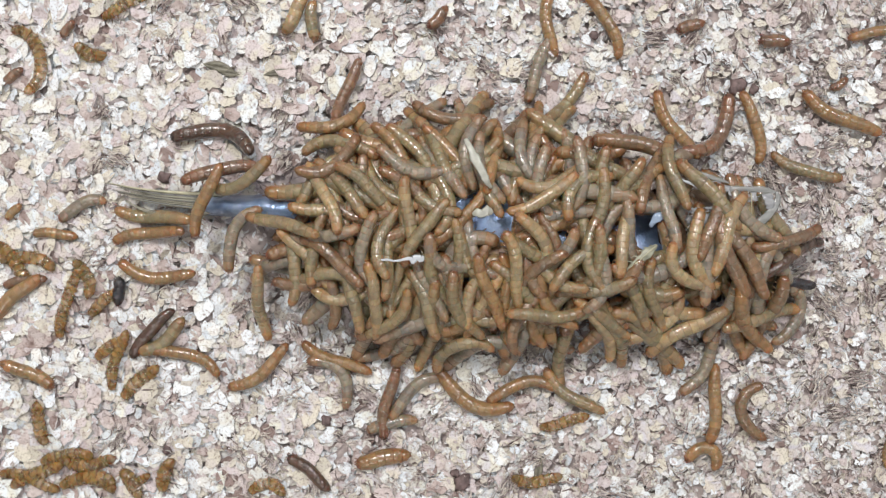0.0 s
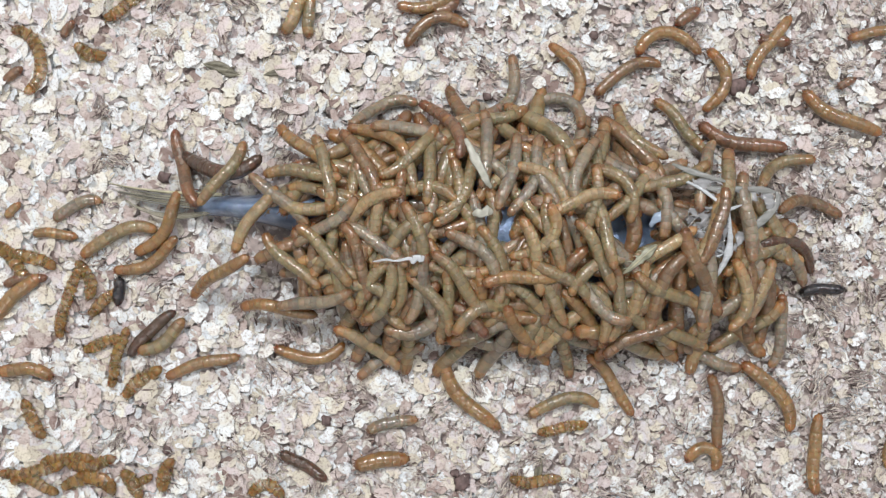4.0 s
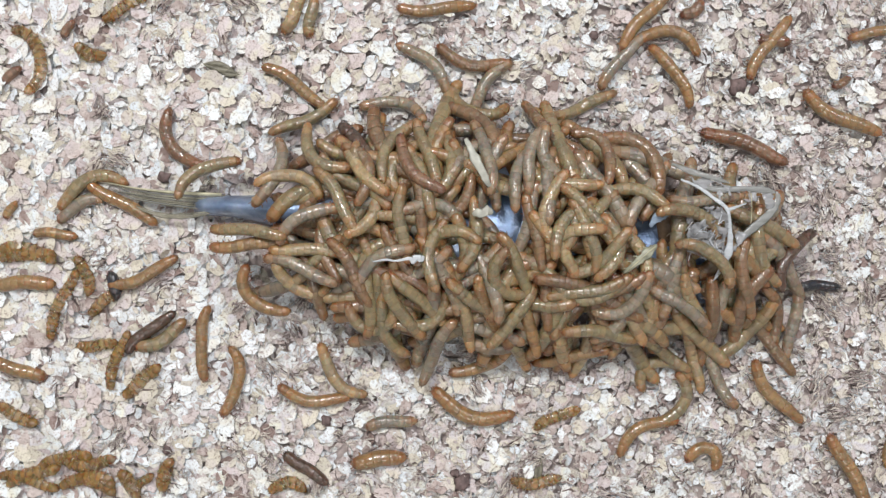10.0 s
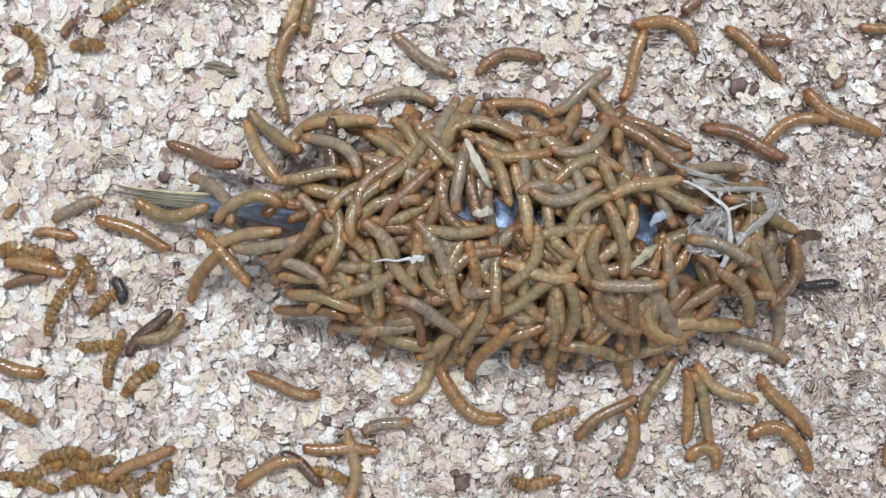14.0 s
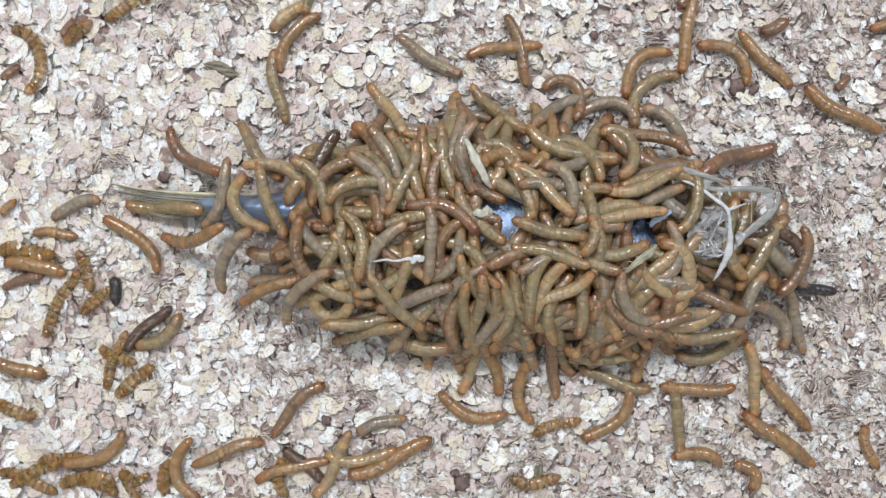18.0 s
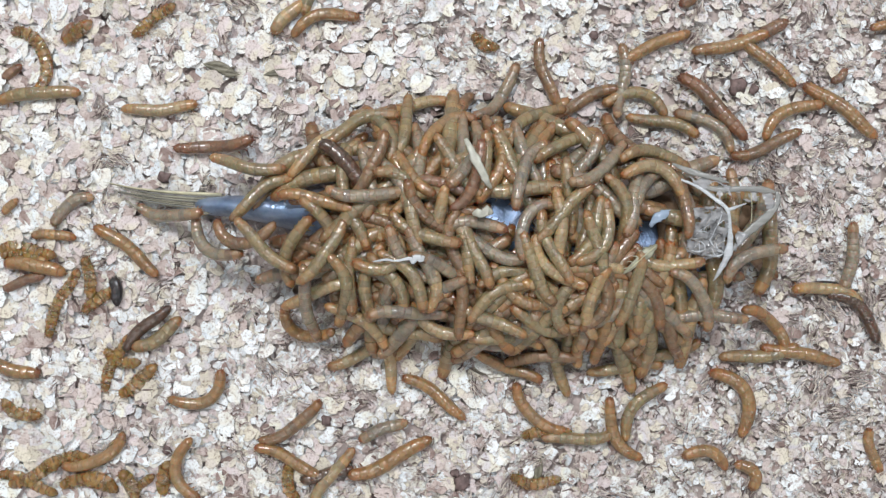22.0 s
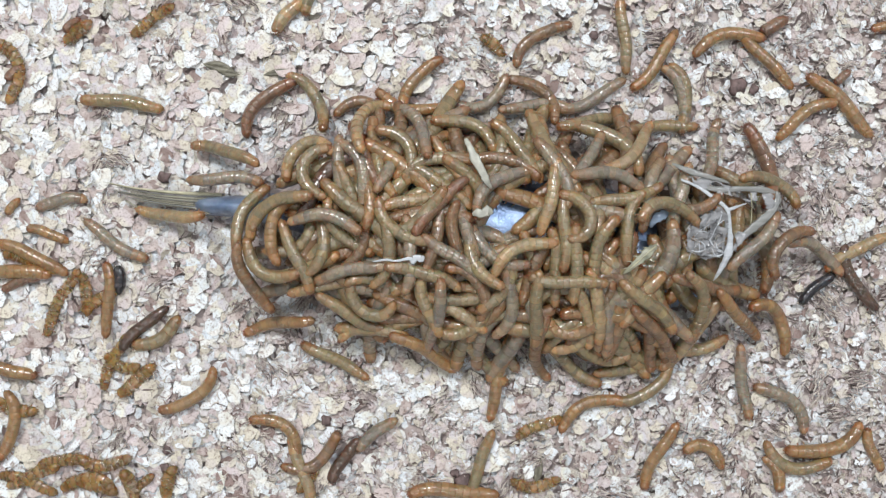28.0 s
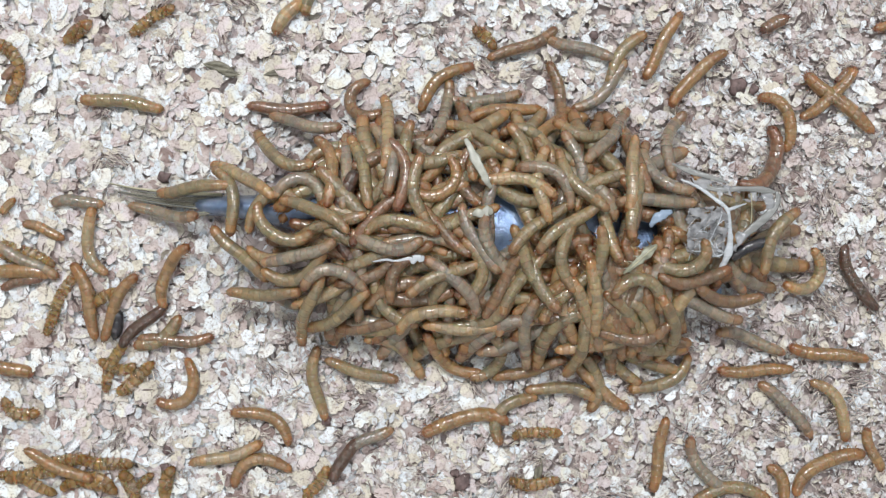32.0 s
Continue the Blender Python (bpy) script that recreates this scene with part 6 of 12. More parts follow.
    crawl(roamer("olive", 0.82),
          [(0, -1.1, -17.7, 107, -65), (1, -1.4, -15.0, 156, -108), (2, -6.6, -16.4, 177, -57), (3, -1.8, -16.1, 104, 60), (6, -0.8, -11.6, 74, -52), (7, 3.0, -12.9, 101, 82), (8, -4.9, -14.1, 92, 7), (9, -0.8, -12.1, 37, -143), (10, -4.7, -18.1, 34, 119), (11, 0.8, -13.9, 57, 126), (12, 5.4, -16.7, 100, 102), (13, 5.5, -16.2, 78, 94), (14, 10.0, -18.0, 65, -1), (17, 14.1, -13.5, 109, 24)],
          [(18, 16.2, -15.0, 91, 84), (19, 17.6, -12.0, 127, 22), (20, 15.6, -7.2, 163, -46), (21, 25.1, -10.2, 150, 11), (22, 26.4, -9.0, 118, -86), (23, 29.2, -13.0, 83, 64), (24, 30.3, -12.0, 106, -26), (25, 30.0, -7.6, 78, -37), (28, 29.7, -4.5, 95, 33), (29, 26.1, -0.1, 102, 66), (30, 27.8, -7.4, 156, 2), (31, 32.4, -8.2, 180, 51), (32, 32.9, -12.2, 226, 31)])
    crawl(roamer("olive", 0.82),
          [(0, -12.4, -8.9, -103, 14), (1, -16.9, -10.5, -91, 77), (2, -17.4, -7.9, -89, -42), (3, -22.3, -9.1, -74, -65), (6, -18.4, -7.5, -85, -77), (7, -14.7, -12.3, -93, -14), (8, -12.8, -14.5, -113, 41), (9, -16.5, -11.4, -123, -61), (10, -15.3, -12.7, -91, -56), (11, -16.6, -8.3, -108, -28), (12, -17.3, -1.3, -131, -45), (13, -17.1, 1.4, -163, 71), (14, -23.6, 5.7, -204, -21), (17, -17.3, 5.9, -212, 84)],
          [(18, -21.6, 9.4, -181, 51), (19, -25.0, 1.8, -164, -45), (20, -24.2, 2.5, -212, -51), (21, -29.9, 1.7, -224, -17), (22, -31.0, 5.9, -231, 23), (23, -31.3, 1.3, -293, -61), (24, -34.5, 0.8, -316, -72), (25, -30.0, -0.5, -310, -58), (28, -39.5, 2.9, -316, 109), (29, -38.0, -0.5, -334, -44), (30, -47.8, -2.3, -352, 36), (31, -52.0, 6.4, -277, 81), (32, -55.5, -1.2, -224, -15)])
    crawl(roamer("olive", 0.82),
          [(0, 24.2, -2.0, 144, -8), (1, 21.1, -3.2, 152, 7), (2, 22.5, -4.1, 180, 31), (3, 26.6, -9.0, 142, -48), (6, 22.5, -13.8, 119, -47), (7, 20.8, -13.3, 119, 68), (8, 23.7, -18.0, 92, -4), (9, 25.9, -16.9, 65, -39), (10, 19.0, -18.2, 55, 45), (11, 14.9, -12.2, 43, -38), (12, 13.9, -12.9, -14, 25), (13, 21.4, -14.5, 29, 88), (14, 21.1, -13.7, 31, -10), (17, 27.3, -16.9, 59, -52)],
          [(18, 29.9, -15.7, 78, -62), (19, 31.4, -24.0, 103, -88), (20, 29.5, -23.2, 69, -74), (21, 27.8, -17.4, 136, -15), (22, 31.1, -31.4, 116, 32), (23, 26.4, -52.7, 191, 44), (24, 26.4, -52.7, 191, 44), (25, 10.5, -42.0, 177, -32), (28, 10.2, -61.4, 248, -16), (29, 12.3, -47.1, 263, -81), (30, 12.5, -35.9, 307, 37), (31, 15.4, -33.2, 247, 17), (32, 18.3, -46.8, 235, 121)])
    crawl(roamer("brown", 0.82),
          [(0, 55.6, 19.0, -114, 9), (1, 52.0, 45.7, -127, 37), (2, 56.9, 50.8, -139, 59), (3, 56.9, 50.8, -139, 59), (6, 41.7, 43.3, -225, 33), (7, 41.8, 28.1, -201, 80), (8, 46.6, 20.9, -145, 35), (9, 53.3, 29.6, -230, 168), (10, 42.1, 26.6, -236, 122), (11, 52.4, 27.7, -266, 41), (12, 57.2, 31.6, -222, -33), (13, 58.5, 35.0, -274, 13), (14, 58.8, 32.7, -203, 32), (17, 57.1, 21.3, -185, 113)],
          [(18, 58.2, 30.2, -196, 68), (19, 75.0, 30.7, -186, 199), (20, 76.8, 23.4, -179, -1), (21, 70.3, 23.8, -191, -89), (22, 64.4, 13.6, -260, 52), (23, 58.6, 8.1, -336, -72), (24, 53.2, 13.1, -300, -80), (25, 60.1, 4.4, -254, 67), (28, 64.4, 11.9, -180, -72), (29, 60.5, 8.4, -136, 73), (30, 54.3, 2.6, -142, -75), (31, 54.1, 6.6, -118, -66), (32, 55.3, 9.2, -91, -80)])
    crawl(roamer("olive", 0.82),
          [(0, 62.1, 20.8, 101, -37), (1, 62.3, 37.3, 158, 53), (2, 75.0, 44.3, 166, 58), (3, 69.1, 39.0, 137, 134), (6, 64.9, 24.9, 95, -121), (7, 48.5, 18.2, 145, -9), (8, 46.0, 17.7, 125, 40), (9, 51.0, 16.4, 162, 31), (10, 38.2, 9.6, 132, 45), (11, 43.9, 10.3, 130, -32), (12, 44.6, 7.6, 79, -15), (13, 48.0, 3.2, 148, 107), (14, 46.4, 2.9, 105, 61), (17, 46.7, -0.2, 81, -168)],
          [(18, 44.5, 0.0, -7, 89), (19, 41.5, -5.4, 21, -66), (20, 50.8, -11.2, 33, -22), (21, 51.4, -11.2, 108, -14), (22, 50.3, -10.5, 75, 50), (23, 57.6, -12.4, 122, 57), (24, 52.8, -11.8, 172, 59), (25, 54.2, -5.6, 117, 194), (28, 59.7, 7.2, 180, 132), (29, 58.9, -4.0, 203, -134), (30, 65.3, -4.9, 195, -187), (31, 62.3, 1.6, 277, -26), (32, 63.7, -3.2, 194, -200)])
    crawl(roamer("tan", 0.82),
          [(0, 48.0, 2.4, -101, -6), (1, 46.7, 8.4, -98, 5), (2, 46.4, 6.0, -83, -64), (3, 52.3, 0.6, -112, -77), (6, 56.9, 6.7, -168, 114), (7, 53.4, 6.1, -227, 154), (8, 54.9, 1.4, -222, 168), (9, 53.6, 6.3, -227, 130), (10, 55.2, 0.6, -243, 159), (11, 53.6, 7.4, -159, 16), (12, 57.6, 11.3, -214, 70), (13, 52.5, 12.4, -163, 88), (14, 50.9, -0.6, -126, -78), (17, 47.4, 7.0, -170, -4)],
          [(18, 48.9, 4.9, -175, -16), (19, 44.4, 0.3, -178, -7), (20, 48.9, 1.6, -158, 0), (21, 48.7, 5.1, -162, -30), (22, 41.3, -5.4, -186, 66), (23, 44.5, -7.7, -171, -77), (24, 33.4, -12.3, -180, -69), (25, 32.7, -11.9, -192, 58), (28, 37.8, -16.8, -252, 63), (29, 42.7, -24.2, -240, -25), (30, 41.3, -20.1, -234, 48), (31, 33.1, -18.1, -267, 70), (32, 37.8, -16.8, -252, 63)])
    crawl(roamer("grey", 0.82),
          [(0, 54.0, 3.2, -79, 16), (1, 59.3, 8.8, -72, -74), (2, 56.4, 10.3, -67, -71), (3, 57.5, 7.9, -78, 57), (6, 70.4, 1.4, -11, -19), (7, 71.6, -3.9, -27, -75), (8, 72.3, -9.7, -66, -115), (9, 70.4, -2.6, -54, -140), (10, 61.5, -9.1, -105, -16), (11, 59.5, -10.1, -99, 49), (12, 55.6, -16.5, -75, 3), (13, 61.9, -11.7, -106, -73), (14, 61.1, -8.8, -82, -23), (17, 58.9, -2.1, -44, -63)],
          [(18, 60.8, -2.1, -113, -136), (19, 59.6, 3.6, -56, -120), (20, 61.6, 5.7, -136, 200), (21, 56.7, 13.7, -154, 0), (22, 54.7, 15.9, -132, 81), (23, 55.7, 14.2, -157, 72), (24, 52.7, 18.4, -169, 90), (25, 58.9, 15.6, -220, 104), (28, 55.7, 15.1, -288, -28), (29, 56.2, 14.7, -204, 91), (30, 55.3, 17.9, -256, 109), (31, 55.0, 16.8, -280, 19), (32, 58.6, 21.0, -235, -126)])
    crawl(roamer("brown", 0.83),
          [(0, 44.6, -9.0, -158, -119), (1, 50.7, -13.8, -166, -23), (2, 49.8, -16.9, -166, 127), (3, 51.7, -22.6, -156, 35), (6, 56.6, -31.5, -100, 17), (7, 52.1, -28.4, -11, -37), (8, 54.1, -29.1, 9, -24), (9, 46.8, -14.7, -24, -80), (10, 44.3, -11.1, 21, 52), (11, 45.7, -10.7, 20, 78), (12, 42.6, -13.4, 57, -79), (13, 40.1, -15.5, 91, -41), (14, 44.9, -16.9, 127, -123), (17, 44.2, -13.7, 150, 1)],
          [(18, 49.3, -18.3, 139, -114), (19, 45.8, -12.5, 108, -71), (20, 42.5, -9.5, 142, 47), (21, 40.1, -10.1, 132, 120), (22, 41.5, -13.2, 83, 103), (23, 46.7, -15.9, 129, 88), (24, 48.2, -17.0, 112, 83), (25, 58.1, -22.4, 148, -34), (28, 57.8, -22.9, 132, -4), (29, 53.9, -27.6, 175, -15), (30, 50.0, -20.7, 152, -34), (31, 51.5, -20.6, 215, -200), (32, 51.6, -23.3, 186, -75)])
    crawl(roamer("grey", 0.82),
          [(0, 58.2, 9.1, -80, -14), (1, 80.4, 8.1, -105, -90), (2, 63.5, 10.6, -79, -53), (3, 66.5, 20.0, -105, -1), (6, 74.6, 20.4, -132, 128), (7, 72.7, 25.0, -94, -63), (8, 83.2, 27.2, -183, 37), (9, 78.7, 22.5, -169, 60), (10, 70.7, 13.4, -177, -23), (11, 62.1, 23.5, -189, -25), (12, 76.0, 35.9, -137, -84), (13, 71.1, 18.0, -189, 29), (14, 73.1, 21.8, -176, -9), (17, 62.0, 32.2, -193, -51)],
          [(18, 62.6, 35.0, -226, 155), (19, 76.5, 41.0, -232, 28), (20, 58.4, 40.0, -205, -78), (21, 72.0, 35.0, -228, 155), (22, 74.6, 34.7, -214, 78), (23, 78.1, 21.6, -183, 14), (24, 60.0, 20.7, -204, 54), (25, 65.8, 18.4, -267, 33), (28, 74.2, 26.6, -290, -9), (29, 78.2, 28.8, -306, 17), (30, 72.6, 34.4, -243, 76), (31, 62.6, 39.1, -290, -107), (32, 63.1, 29.4, -286, -57)])
    crawl(roamer("olive", 0.82),
          [(0, -5.3, 4.3, -123, 38), (1, -7.5, -4.2, -152, 71), (2, -8.9, -9.7, -148, -6), (3, -16.5, -11.4, -123, -61), (6, -12.7, -10.4, -91, -97), (7, -10.6, -8.3, -80, -51), (8, -15.1, -12.7, -104, 78), (9, -11.1, -11.3, -68, -28), (10, -11.1, -16.0, -60, 62), (11, -11.0, -10.8, -75, -91), (12, -11.0, -13.0, -68, 24), (13, -14.2, -11.0, -33, -19), (14, -12.3, -3.9, -55, 10), (17, -10.3, -8.8, -70, -86)],
          [(18, -12.7, -15.0, -46, -1), (19, -16.1, -13.3, -69, -52), (20, -14.3, -10.9, -55, -16), (21, -12.7, -13.6, -48, 85), (22, -9.3, -7.6, -53, -54), (23, -14.4, -11.1, 14, 53), (24, -12.5, -13.8, 80, -115), (25, -11.6, -9.5, 108, 141), (28, -5.3, -6.7, 164, 53), (29, -12.1, -10.3, 209, -58), (30, -5.4, -9.7, 201, -45), (31, -7.8, -6.9, 191, 48), (32, -0.5, -7.5, 204, 10)])
    crawl(roamer("olive", 0.82),
          [(0, -24.2, -11.9, 98, -24), (1, -21.0, -13.5, 101, -83), (2, -22.8, -11.3, 120, 2), (3, -24.8, -8.7, 185, 51), (6, -24.4, -14.3, 169, 59), (7, -21.7, -16.0, 163, -40), (8, -21.6, -34.9, 127, 29), (9, -23.8, -24.7, 103, -11), (10, -19.0, -19.0, 180, -160), (11, -18.5, -20.4, 152, -65), (12, -15.6, -16.0, 69, 88), (13, -17.9, -11.1, 134, -75), (14, -17.8, -7.5, 99, 38), (17, -14.9, -5.9, 89, -46)],
          [(18, -13.9, -8.1, 30, 61), (19, -12.4, -14.9, 44, 11), (20, -24.9, -15.5, 3, -28), (21, -17.0, -15.8, 50, -56), (22, -13.7, -9.2, 117, 78), (23, -22.2, -13.4, 82, 21), (24, -20.3, -12.3, 128, -129), (25, -17.7, -19.2, 112, -88), (28, -20.4, -14.3, 146, -200), (29, -20.8, -12.5, 207, -66), (30, -19.0, -18.2, 147, 7), (31, -28.4, -14.0, 134, 42), (32, -28.5, -17.7, 210, -35)])
    crawl(roamer("tan", 0.82),
          [(0, 10.5, -15.2, -116, 37), (1, 12.3, -12.8, -132, -54), (2, 12.4, -14.7, -116, -39), (3, 15.6, -8.3, -84, -64), (6, 12.7, -7.7, -87, -84), (7, 10.0, -10.5, -75, -31), (8, 15.7, -7.2, -131, -16), (9, 11.3, -13.4, -74, -8), (10, 17.0, -20.8, -68, 60), (11, 5.6, -22.2, -54, -110), (12, 8.9, -26.5, -13, 77), (13, -2.4, -32.5, 54, -112), (14, -6.4, -37.0, 53, 83), (17, -27.5, -56.8, 0, 0)],
          [(18, -22.8, -58.8, 4, 70), (19, -22.8, -58.8, 4, 70), (20, -18.0, -51.2, 14, 0), (21, -4.7, -36.2, 79, 9), (22, -15.5, -29.9, 97, -10), (23, -13.7, -29.9, 93, -26), (24, -17.8, -29.8, 105, -12), (25, -20.1, -30.8, 51, -94), (28, -19.0, -22.8, 1, -93), (29, -21.9, -16.5, 10, 6), (30, -17.5, -21.3, -23, -1), (31, -11.3, -22.0, 1, -48), (32, -12.3, -28.9, -36, -75)])
    crawl(roamer("grey", 0.82),
          [(0, -20.3, 0.1, 87, -84), (1, -18.1, -1.6, 114, -13), (2, -15.1, 4.9, 112, -16), (3, -18.6, 2.5, 151, 17), (6, -19.1, 2.1, 134, 3), (7, -12.5, -1.3, 90, 88), (8, -20.9, -9.1, 78, -51), (9, -20.6, -2.3, 41, 44), (10, -16.4, -3.5, 34, -54), (11, -20.6, -8.5, 25, 26), (12, -19.5, -4.0, 53, -20), (13, -14.7, -3.7, 107, 53), (14, -15.4, -0.3, 110, 91), (17, -14.3, 4.5, 88, 43)],
          [(18, -16.2, -0.3, 60, -61), (19, -20.4, -2.8, 85, 18), (20, -19.6, -0.3, 113, 68), (21, -14.4, -2.9, 90, -73), (22, -9.3, -2.5, 133, -76), (23, -11.4, -3.1, 88, -54), (24, -5.9, -3.4, 78, 55), (25, -9.3, -2.1, 24, -51), (28, -9.0, -1.3, 90, 56), (29, -12.0, 1.6, 83, -36), (30, -15.7, -1.4, 106, 9), (31, -16.1, -0.1, 97, 134), (32, -15.4, 1.4, 173, -81)])
    crawl(roamer("tan", 0.82),
          [(0, -50.1, -15.3, -88, 6), (1, -61.8, -13.3, -15, 44), (2, -58.2, 1.3, -29, 83), (3, -56.6, 12.4, -102, -12), (6, -47.2, 0.9, -150, 54), (7, -37.0, 6.5, -150, -21), (8, -35.9, -5.6, -180, -23), (9, -34.7, -5.6, -186, -29), (10, -36.1, -0.4, -183, -8), (11, -36.8, -4.7, -159, -5), (12, -38.2, -1.3, -103, -57), (13, -40.6, -3.8, -156, -94), (14, -54.0, 3.3, -170, -8), (17, -50.1, 3.0, -206, -93)],
          [(18, -53.6, 11.6, -250, -140), (19, -59.9, 17.6, -326, -80), (20, -51.5, 25.6, -352, -1), (21, -54.7, 25.1, -354, 16), (22, -79.7, 39.7, -356, 0), (23, -77.8, 10.0, -367, 26), (24, -73.7, 9.3, -366, 89), (25, -77.7, 9.3, -373, 31), (28, -75.7, 9.5, -365, 48), (29, -77.7, 9.5, -369, 41), (30, -89.6, 4.1, -305, -94), (31, -94.4, 1.5, -248, 34), (32, -99.0, 2.0, -259, -80)])
    crawl(roamer("brown", 0.82),
          [(0, -35.6, -8.3, -169, -43), (1, -34.1, -1.9, -168, 69), (2, -40.8, -4.6, -125, -70), (3, -33.4, -4.3, -89, -19), (6, -34.7, -3.0, -84, 65), (7, -35.4, -6.5, -63, 12), (8, -31.3, -8.9, -62, 35), (9, -29.9, -0.9, -78, 12), (10, -31.0, 0.3, -83, 81), (11, -30.2, 0.2, -46, 52), (12, -26.5, 2.2, -22, 49), (13, -26.8, 4.2, -56, -47), (14, -28.0, 5.7, -35, -37), (17, -22.9, 5.6, -54, -82)],
          [(18, -19.8, 14.0, -59, -62), (19, -14.2, 11.9, -35, -15), (20, -14.1, 9.1, -34, 0), (21, -14.1, 6.1, -34, 0), (22, -14.5, 5.5, -32, -46), (23, -15.5, 2.1, -7, 28), (24, -22.1, 0.8, -32, -62), (25, -23.3, -1.5, -50, -17), (28, -23.9, -0.9, -120, -57), (29, -23.5, -3.7, -109, 78), (30, -19.3, -8.4, -95, -80), (31, -24.0, -10.5, -127, 85), (32, -19.4, -6.2, -150, -89)])
    crawl(roamer("tan", 0.82),
          [(0, 65.0, -6.0, 135, -130), (1, 86.5, -6.2, 71, -37), (2, 72.9, -17.9, 12, 138), (3, 83.0, -13.6, 83, 67), (6, 69.6, -13.5, 116, -12), (7, 74.0, -22.6, 191, -90), (8, 77.3, -15.7, 206, -72), (9, 78.4, -24.8, 183, -20), (10, 69.8, -30.1, 111, 45), (11, 69.8, -30.1, 111, 45), (12, 73.5, -35.2, 126, -110), (13, 73.3, -33.3, 125, 28), (14, 78.8, -38.8, 148, -44), (17, 87.5, -37.8, 97, 25)],
          [(18, 87.5, -36.3, 97, 28), (19, 87.1, -36.5, 110, 53), (20, 86.2, -20.7, 114, 67), (21, 86.0, -17.5, 158, 42), (22, 108.3, -11.9, 169, 66), (23, 91.7, 0.9, 189, 0), (24, 80.3, -9.1, 168, 5), (25, 86.7, 2.8, 190, 24), (28, 116.8, -0.5, 208, 48), (29, 114.9, -1.5, 212, 5), (30, 115.0, -0.7, 194, 53), (31, 108.6, -5.7, 186, 68), (32, 102.0, -7.7, 227, -164)])
    crawl(roamer("amber", 0.82),
          [(0, 4.8, 8.2, 45, 53), (1, 6.2, 5.5, 122, -53), (2, 5.7, 3.5, 140, 13), (3, 3.7, -3.8, 122, -77), (6, 2.3, -4.9, 147, -2), (7, 5.3, 2.1, 136, 44), (8, 10.4, -2.4, 136, -19), (9, 3.9, -1.5, 120, -50), (10, -0.1, -4.4, 127, -4), (11, 0.5, -3.7, 116, 32), (12, 0.9, -8.4, 86, 3), (13, 10.5, -8.6, 83, -9), (14, 8.1, -7.6, 95, 3), (17, 9.9, -2.3, 85, 68)],
          [(18, 9.7, -1.5, 109, -75), (19, 14.1, -7.6, 84, 87), (20, 11.4, -8.1, 173, -3), (21, 14.7, -10.4, 91, 74), (22, 19.5, -11.1, 143, -62), (23, 20.6, -18.3, 175, 20), (24, 24.8, -18.8, 127, 23), (25, 27.6, -15.4, 152, 65), (28, 34.8, -20.8, 173, -134), (29, 34.7, -16.5, 93, 61), (30, 34.9, -13.8, 16, 200), (31, 26.2, -11.3, 24, 40), (32, 27.7, -11.5, 39, 28)])
    crawl(roamer("olive", 0.82),
          [(0, 36.6, 15.5, -135, 106), (1, 42.0, 8.0, -167, -1), (2, 42.0, 7.2, -245, 58), (3, 39.8, 4.4, -247, 34), (6, 42.8, 8.7, -241, 56), (7, 44.5, 3.3, -263, -57), (8, 45.8, 1.3, -258, 101), (9, 44.5, 3.8, -286, 154), (10, 44.2, 0.3, -275, 105), (11, 42.0, 1.6, -265, 54), (12, 42.1, -0.1, -287, -89), (13, 49.1, -4.0, -375, 24), (14, 41.2, -3.6, -438, 85), (17, 41.3, -2.3, -487, -79)],
          [(18, 39.7, -1.3, -457, -58), (19, 37.3, -2.0, -451, 40), (20, 40.0, 2.3, -490, -54), (21, 37.4, 0.0, -468, -73), (22, 40.5, -0.3, -439, -31), (23, 36.9, -11.5, -447, 21), (24, 37.1, -13.1, -462, -97), (25, 44.3, -15.4, -407, -40), (28, 55.2, -15.3, -403, -25), (29, 60.4, -17.9, -459, -99), (30, 60.6, -17.7, -386, 29), (31, 59.8, -24.8, -319, -16), (32, 61.0, -21.5, -263, 84)])
    crawl(roamer("brown", 0.82),
          [(0, 21.7, -18.6, 63, -78), (1, 19.6, -18.6, 96, 47), (2, 22.8, -13.4, 62, 30), (3, 25.2, -6.2, 92, 22), (6, 28.3, -9.1, 85, 57), (7, 28.1, -11.9, 86, 40), (8, 28.1, -4.5, 58, -59), (9, 28.8, -1.6, 64, 65), (10, 24.2, 4.7, 102, -10), (11, 20.0, 5.7, 18, 74), (12, 17.2, 2.7, -12, -27), (13, 12.7, -0.0, -41, -16), (14, 6.7, -3.6, 28, -44), (17, 1.9, -12.6, 48, -42)],
          [(18, 4.2, -16.0, 71, -86), (19, 4.9, -16.0, 120, -25), (20, 7.9, -11.8, 113, -79), (21, 5.7, -15.1, 83, 69), (22, 4.7, -13.4, 90, 0), (23, 5.3, -16.6, 109, 27), (24, 3.9, -18.8, 61, -42), (25, 2.2, -15.5, 76, 87), (28, 8.0, -10.2, 125, 156), (29, 11.9, -10.6, 115, 37), (30, 9.5, -10.4, 94, 30), (31, 12.9, -8.9, 72, -1), (32, 16.2, -9.0, 59, -19)])
